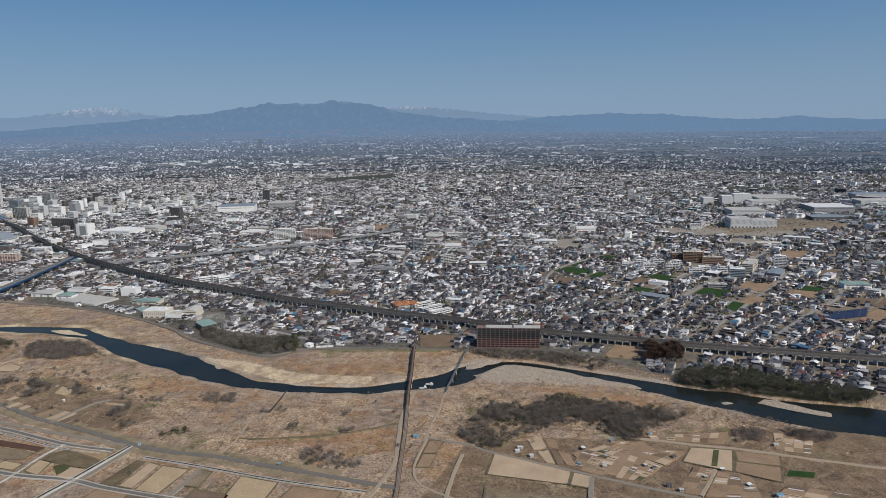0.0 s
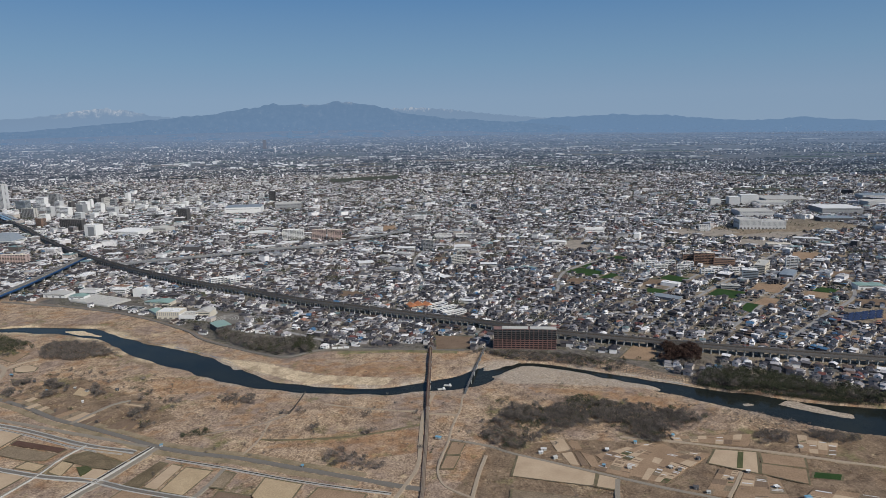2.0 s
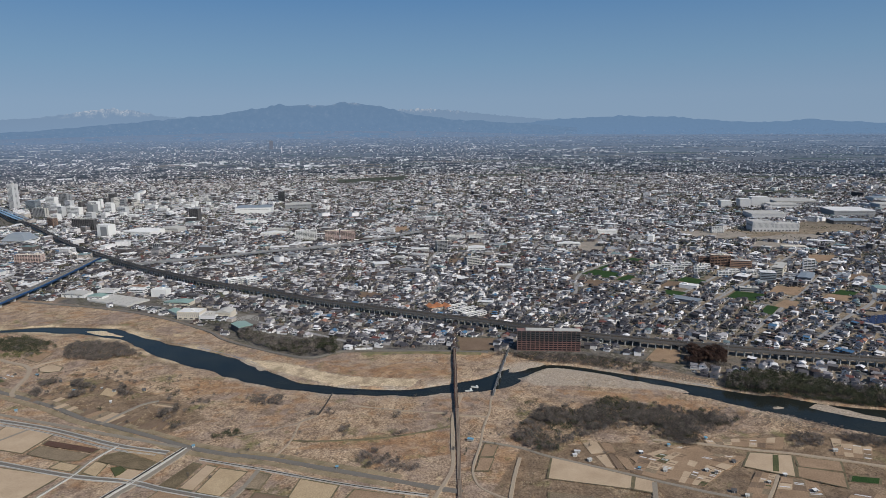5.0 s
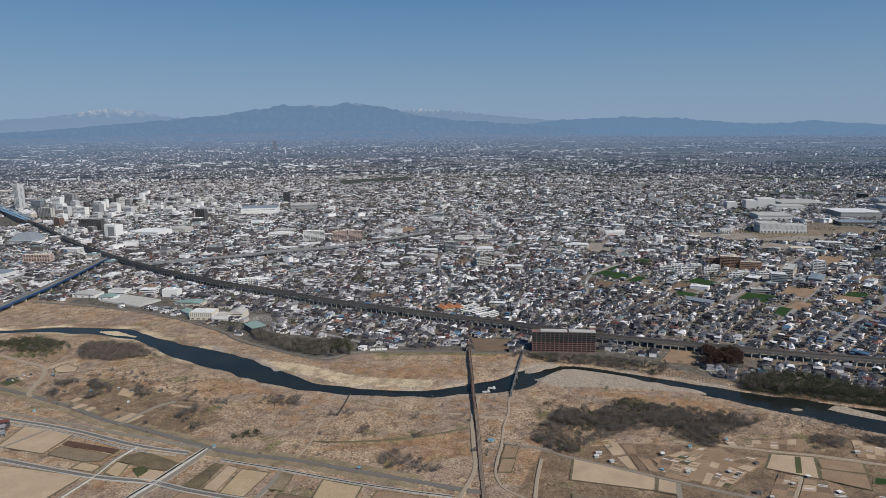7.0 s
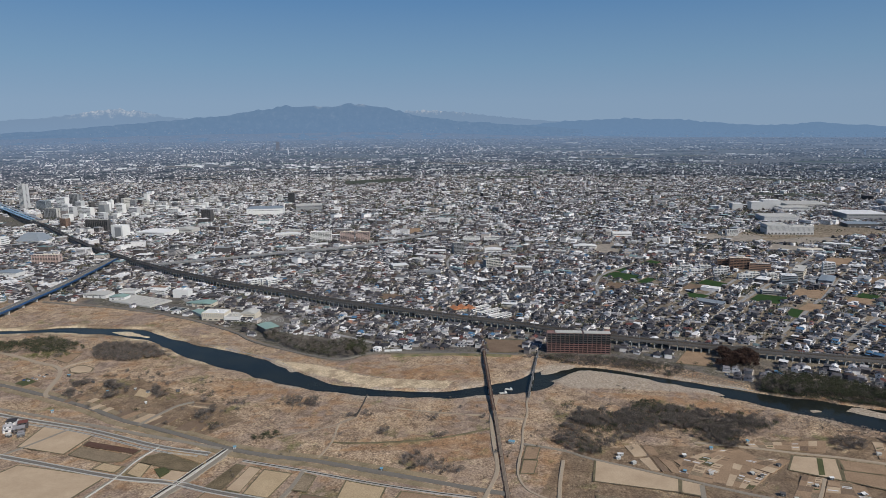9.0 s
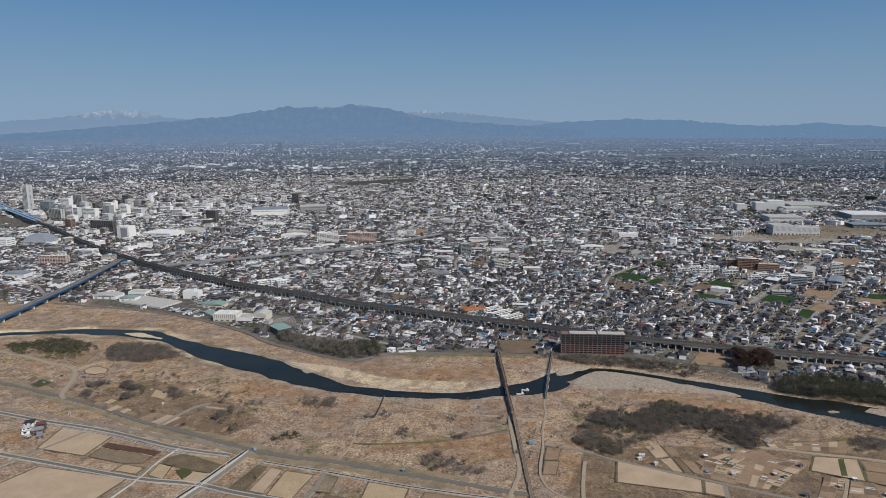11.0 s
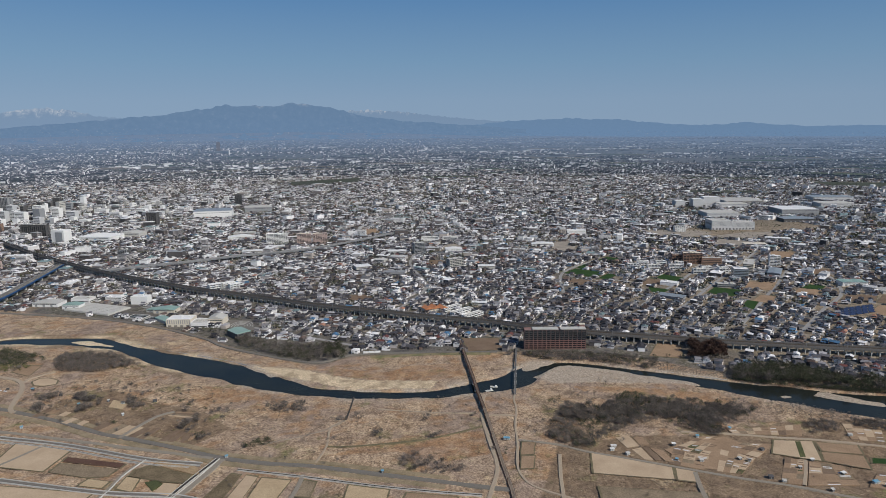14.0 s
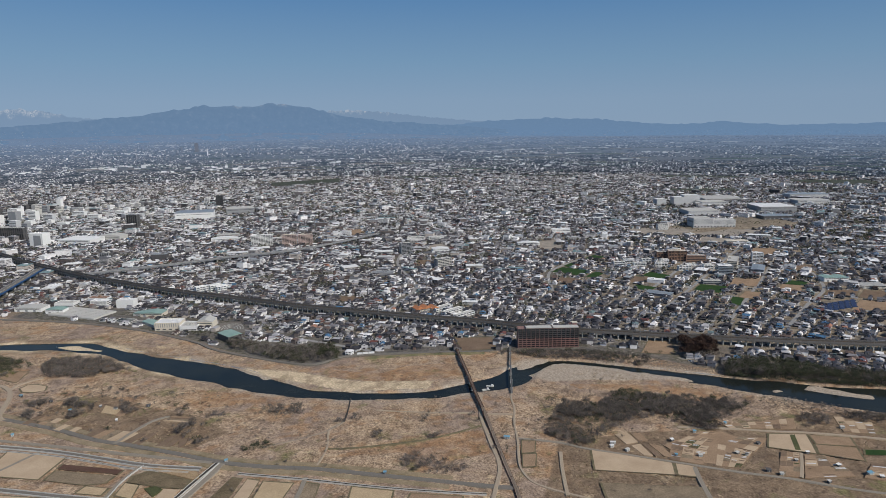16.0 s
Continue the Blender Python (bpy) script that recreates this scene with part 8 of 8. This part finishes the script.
field([(-143, 515), (-112, 504), (-120, 470), (-152, 482)], M_SOIL[2], "brown tilled plot")
field([(-108, 533), (-75, 519), (-84, 485), (-116, 496)], M_SOIL[5], "straw-yellow plot")
field([(-60, 512), (-20, 498), (-30, 470), (-75, 480)], M_SOIL[1], "tan tilled plot")
field([(118, 549), (178, 510), (170, 491), (106, 514)], M_SOIL[0], "large pale tilled field")
field([(181, 508), (194, 500), (186, 484), (173, 490)], M_SOIL[0], "pale tilled plot")
field([(60, 581), (72, 578), (64, 557), (52, 558)], M_SOIL[1], "narrow brown plot")
field([(52, 555), (64, 553), (56, 532), (45, 533)], M_SOIL[1], "narrow brown plot")
field([(102, 492), (184, 466), (176, 445), (95, 462)], M_SOIL[4], "fallow dry plot")
for p, q in (([(153, 574), (167, 575), (168, 553), (155, 552)], 0), ([(169, 576), (179, 569), (179, 554), (170, 553)], 1), ([(158, 548), (168, 550), (168, 525), (161, 528)], 0), ([(170, 549), (175, 549), (176, 524), (170, 525)], 2), ([(176, 548), (186, 541), (185, 518), (178, 522)], 1)):
    field(p, M_SOIL[q], "tilled garden plot of brown soil", "garden_plot", 0.12)
field([(188, 542), (228, 557), (258, 556), (271, 534), (219, 498), (198, 508)], M_SOIL[1], "tilled brown soil under allotments", "garden_ground", 0.02)

field([(301, 540), (335, 531), (317, 496), (283, 517)], M_SOIL[0], "pale tilled field")
field([(319, 534), (324, 533), (308, 505), (303, 506)], M_OLIVEPLOT, "narrow strip of green crop", "wheat_field", 0.2)
field([(338, 529), (371, 516), (363, 500), (331, 512)], M_SOIL[1], "tan tilled field")
field([(329, 511), (361, 497), (349, 475), (320, 495)], M_SOIL[1], "tan tilled field")
field([(366, 492), (386, 486), (379, 478), (359, 484)], M_CROP, "bright green field of young wheat", "wheat_field")
field([(-523, 796), (-520, 814), (-501, 800), (-509, 786)], M_OLIVEPLOT, "small green plot", "wheat_field")
field([(-522, 884), (-514, 906), (-494, 900), (-494, 864)], M_SOIL[1], "bare tan plot beside scrub")
field([(-481, 842), (-476, 852), (-466, 851), (-453, 842), (-450, 829), (-462, 826), (-474, 830)], M_SOIL[0], "pale dry plot in scrub")
field([(296, 786), (334, 770), (360, 822), (331, 832)], M_SOIL[1], "bare tan sports ground beside trees")
for i in range(6):
    for j in range(4):
        x, y = 676 + 13.5 * i + 8.5 * j, 897 + 2.4 * i + 10.5 * j
        row = thing("solar_array", "tilted dark blue solar panels in rows", "solar panel", x, y, -0.2, 10, "solar park")
        bm = solid(12.0, 5.0, 0.12)
        bmesh.ops.rotate(bm, verts=bm.verts, cent=(0, 0, 0), matrix=Matrix.Rotation(radians(20), 3, "X"))
        bmesh.ops.translate(bm, verts=bm.verts, vec=(0, 0, 1.6))
        part("panel", bm, M_SOLAR, row)
        for sx in (-5, 5):
            part("post", solid(0.15, 0.15, 1.7, sx, 0, 0), M_GREY, row)
field([(236, 848), (282, 866), (286, 834), (238, 819)], M_ASPHALT, "asphalt parking lot beside flats", "parking_lot")
field([(-274, 1004), (-235, 1008), (-248, 1066), (-280, 1068)], M_ASPHALT, "asphalt turning place beside a public hall", "parking_lot")
turning = tagged(new("turning_place"), "curved pale kerbs of a turning place", "kerb")
for k in range(4):
    arc = np.array([(-259 + (6 + 4 * k) * math.cos(a), 1030 + (9 + 6 * k) * math.sin(a)) for a in np.linspace(-0.2, math.pi + 0.2, 24)])
    sweep("kerb", arc, [(-0.4, -0.5), (-0.4, 0.4), (0.4, 0.4), (0.4, -0.5)], M_PALE, turning)
gr = random.Random(4)


def car(paint):
    """A small hatchback."""
    ob = thing("car", "parked small car beside the flats", "car", 0, 0, group="cars in the parking lot")
    bm = solid(1.7, 4.1, 0.75, 0, 0, 0.3, 0.12)
    part("body", bm, paint, ob)
    bm = solid(1.5, 2.3, 0.6, 0, 0.2, 1.05)
    for q in bm.verts:
        if q.co.z > 1.5:
            q.co.x *= 0.82
            q.co.y = 0.2 + (q.co.y - 0.2) * 0.7
    part("cabin", bm, M_GLASS, ob)
    part("roof", solid(1.2, 1.55, 0.05, 0, 0.2, 1.65, 0.02), paint, ob)
    for sx in (-0.78, 0.78):
        for sy in (-1.3, 1.3):
            bm = bmesh.new()
            bmesh.ops.create_cone(bm, cap_ends=True, segments=10, radius1=0.31, radius2=0.31, depth=0.2, matrix=Matrix.Translation((sx, sy, 0.31)) @ Matrix.Rotation(radians(90), 4, "Y"))
            part("wheel", bm, M_DARK, ob)
    return ob


fleet = [car(m) for m in (M_WHITE, M_DARK, M_GREY, M_BLUE)]
spots = [(243 + 4.4 * i + 2 * j, 829 + 1.6 * i + 13 * j, 20) for j in range(3) for i in range(8)]
spots = [p for p in spots if gr.random() < 0.7]
for i, (x, y, t) in enumerate(spots):
    if i < 4:
        fleet[i].matrix_basis = pose(x, y, 0.13, 0, 0, t)
    else:
        copy_thing(fleet[gr.choice([0, 0, 1, 2, 3])], pose(x, y, 0.13, 0, 0, t))


for x, y, t, k in ((-500, 815, 70, 0), (-505, 808, 65, 0), (-511, 811, 72, 2), (-512, 803, 60, 0), (-519, 806, 75, 3), (-500, 822, 80, 1), (-507, 819, 66, 0)):
    copy_thing(fleet[k], pose(x, y, -0.1, 0, 0, t))["label"] = "parked small car beside garden plots"


def allotments(poly, nu, nv, seed):
    """Small garden plots of many soils, with beds under white sheets."""
    g = random.Random(seed)
    field(poly, M_SOIL[1], "tilled soil under allotments", "garden_ground", 0.04)
    for cell in quad_grid(poly, nu, nv, 0.02):
        t = g.random()
        if t < 0.12:
            continue
        field(cell, M_SOIL[g.choice([1, 1, 0, 1, 0, 4, 2])] if t < 0.975 else M_OLIVEPLOT, "small allotment plot of tilled soil", "garden_plot", 0.07 + 0.04 * g.random())
        if t > 0.5:
            rows = g.randint(2, 5)
            for s in list(quad_grid(cell, rows * 2, 1, 0.12))[::2]:
                if g.random() < 0.6:
                    bed = field(s, M_PLASTIC if g.random() < 0.3 else M_SOIL[2] if g.random() < 0.93 else M_OLIVEPLOT, "long raised garden bed", "garden_bed", 0.24)
                    tagged(bed, category="garden bed", kind="structure")



allotments([(179, 517), (196, 541), (222, 522), (204, 501)], 4, 3, 1)
allotments([(196, 543), (239, 561), (258, 555), (222, 524)], 5, 4, 2)
allotments([(214, 497), (240, 533), (262, 512), (232, 488)], 4, 4, 3)
allotments([(242, 534), (270, 541), (294, 533), (264, 512)], 3, 3, 4)
allotments([(256, 469), (288, 507), (303, 501), (273, 463)], 5, 3, 5)
allotments([(276, 461), (305, 497), (329, 485), (320, 454)], 4, 3, 8)
allotments([(271, 561), (270, 569), (350, 566), (334, 543)], 2, 9, 9)
allotments([(375, 527), (392, 560), (425, 547), (403, 517)], 4, 4, 10)
allotments([(325, 450), (352, 470), (395, 450), (370, 425)], 4, 3, 16)


def parcels(poly, nu, nv, seed):
    """Old garden parcels, plain soil or stubble."""
    g = random.Random(seed)
    for cell in quad_grid(poly, nu, nv, 0.04):
        if g.random() < 0.72:
            field(cell, M_SOIL[g.choice([1, 2, 4, 1, 0, 2])], "old garden parcel of dry soil", "garden_plot", 0.06 + 0.05 * g.random())


parcels([(-402, 712), (-372, 692), (-366, 706), (-394, 724)], 4, 1, 11)
parcels([(-368, 688), (-316, 660), (-304, 681), (-354, 706)], 6, 1, 12)
parcels([(-314, 659), (-276, 644), (-264, 667), (-301, 682)], 5, 1, 13)
parcels([(-268, 640), (-256, 652), (-252, 668), (-270, 660)], 2, 1, 18)
parcels([(-296, 710), (-288, 719), (-262, 711), (-268, 698)], 4, 1, 19)
parcels([(-440, 735), (-410, 718), (-400, 738), (-430, 756)], 4, 2, 14)
parcels([(-540, 800), (-490, 773), (-492, 795), (-535, 825)], 5, 2, 15)
parcels([(-365, 745), (-330, 722), (-318, 738), (-345, 770)], 3, 2, 17)
field([(-365, 745), (-366, 766), (-346, 750), (-348, 737)], M_SOIL[5], "straw-yellow dry grass plot", "garden_plot", 0.16)
CLEAR_LINES.extend([smooth_line(p, 20) for p in ([(-640, 830), (-512, 776), (-418, 715), (-338, 666), (-224, 604), (-139, 572), (-5, 514)], [(-560, 735), (-466, 693), (-293, 613), (-240, 594)],
                    [(-520, 640), (-315, 559), (-217, 525), (-60, 470)], [(50, 700), (34, 637), (25, 540), (-5, 470)], [(84, 681), (66, 626), (40, 530), (61, 489)],
                    [(58, 587), (115, 552), (194, 500), (300, 460)], [(225, 572), (320, 541), (420, 500)], [(10, 380), (38, 616), (54, 833)], [(-222, 600), (-261, 519)], [(-206, 578), (1, 497)])])
dry_grass()


# ---- sheds and small things by the river ----
def garden_shed(x, y, turn, w, d, h, roof, label):
    ob = thing("shed", label, "shed", x, y, -0.3, turn, "allotment sheds")
    part("wall", solid(w, d, h + 0.3, 0, 0, 0, 0.03), M_DARK if gr.random() < 0.5 else M_PALE, ob)
    bm = solid(w + 0.7, d + 0.7, 0.14, 0, 0, h + 0.3)
    bmesh.ops.rotate(bm, verts=bm.verts, cent=(0, 0, h + 0.3), matrix=Matrix.Rotation(radians(7), 3, "X"))
    part("roof", bm, roof, ob)
    part("door", solid(0.9, 0.06, 1.8, 0, -d / 2 - 0.02, 0.3), M_GREY, ob)


BLUE_SHED, DARK_SHED, PALE_SHED = "small garden shed with a blue roof", "dark weathered garden shed by allotments", "pale low garden shed by allotments"
for x, y, w, d, m, lab in ((47, 590, 9, 4, M_TARP, "dark shed under a bright blue roof"), (150, 540, 6, 4, M_PALE, PALE_SHED), (143, 556, 8, 3, M_PLASTIC, PALE_SHED), (139, 550, 6, 3, M_PLASTIC, PALE_SHED),
                           (273, 570, 4, 3.5, M_TARP, BLUE_SHED), (232, 560, 4, 3.5, M_TARP, BLUE_SHED), (201, 549, 5, 4, M_WHITE, PALE_SHED), (210, 515, 5, 4, M_PALE, PALE_SHED), (189, 521, 3.5, 3, M_TARP, BLUE_SHED),
                           (246, 512, 5, 4, M_PALE, PALE_SHED), (277, 524, 5, 4, M_DARK, DARK_SHED), (252, 507, 4, 3, M_DARK, DARK_SHED), (253, 478, 6, 5, M_DARK, DARK_SHED), (260, 470, 4.5, 3.5, M_PALE, PALE_SHED),
                           (289, 488, 4, 3, M_PALE, PALE_SHED), (319, 472, 6, 4, M_WHITE, PALE_SHED), (335, 454, 8, 5, M_TARP, BLUE_SHED), (340, 447, 5, 4, M_WHITE, PALE_SHED), (380, 535, 6, 4, M_PALE, PALE_SHED),
                           (290, 450, 4.5, 3.5, M_PALE, PALE_SHED), (309, 498, 5, 3, M_WHITE, PALE_SHED), (-78, 549, 3.4, 3, M_TARP, "small blue sluice gate hut"), (-219, 603, 4, 3.5, M_TARP, "small blue sluice gate hut"),
                           (-437, 706, 4, 3.5, M_TARP, "small blue sluice gate hut"), (-400, 758, 4, 3, M_TARP, BLUE_SHED), (-352, 752, 6, 4, M_DARK, DARK_SHED), (-318, 752, 6, 4, M_DARK, DARK_SHED), (-343, 720, 3.4, 3, M_WHITE, PALE_SHED),
                           (-370, 762, 4, 3, M_PALE, PALE_SHED), (-430, 790, 5, 3, M_DARK, DARK_SHED), (-470, 815, 6, 3, M_TARP, BLUE_SHED), (-440, 650, 10, 7, M_GREY, "farm shed with a grey roof"), (-452, 650, 10, 6, M_PALE, "weathered grey farm shed among paddies")):
    garden_shed(x, y, gr.uniform(-30, 30), w * 0.62, d * 0.62, 2.0, m, lab)
for x, y, k, t in ((-446, 659, 0, 20), (-459, 664, 1, 25), (-449, 672, 2, 20), (-463, 677, 4, 10)):
    paint_house(copy_thing(KINDS[k], pose(x, y, -0.2, 0, 0, t)), k)["label"] = "farmhouse with a dark tiled roof among paddies"


def weir_raft(x, y, turn):
    ob = thing("work_raft", "pale flat working raft on the river", "raft", x, y, -2.35, turn)
    part("deck", solid(9, 4, 0.7, 0, 0, 0, 0.1), M_PALE, ob)
    part("cabin", solid(2, 2, 1.8, 2.5, 0, 0.7, 0.1), M_WHITE, ob)


weir_raft(60, 716, 10), weir_raft(68, 726, -20)


def groyne_poles():
    """Rows of concrete poles of the bank protection."""
    ob = tagged(new("bank_protection"), "rows of pale concrete bank-protection piles", "revetment")
    me = bpy.data.meshes.new("post")
    bm = solid(0.6, 0.6, 3.4, 0, 0, -3.0, 0.05)
    bm.to_mesh(me)
    bm.free()
    me.materials.append(M_SLEEPER)
    a, b, nrm = np.array([264, 745.0]), np.array([347, 690.0]), np.array([53.0, 84.0]) / 99.3
    for row, off in enumerate((6, 11, 16, 21)):
        for t in np.linspace(0, 1, 30 - 3 * row):
            p = new("post", me)
            q = a + (b - a) * t + nrm * off
            p.parent, p.location = ob, (q[0], q[1], 0.9 + 0.2 * row)
        line = np.array([[*(a + nrm * off), 1.1 + 0.2 * row], [*(b + nrm * off), 1.1 + 0.2 * row]])
        sweep("beam", line, [(-0.22, 0), (-0.22, 0.35), (0.22, 0.35), (0.22, 0)], M_SLEEPER, ob)
    line = np.array([[*(a + nrm * 2.0), 0.0], [*(b + nrm * 2.0), 0.0]])
    sweep("footing", line, [(-0.6, -4), (-0.6, -0.9), (0.6, -0.7), (0.6, -4)], M_PALE, ob)


groyne_poles()
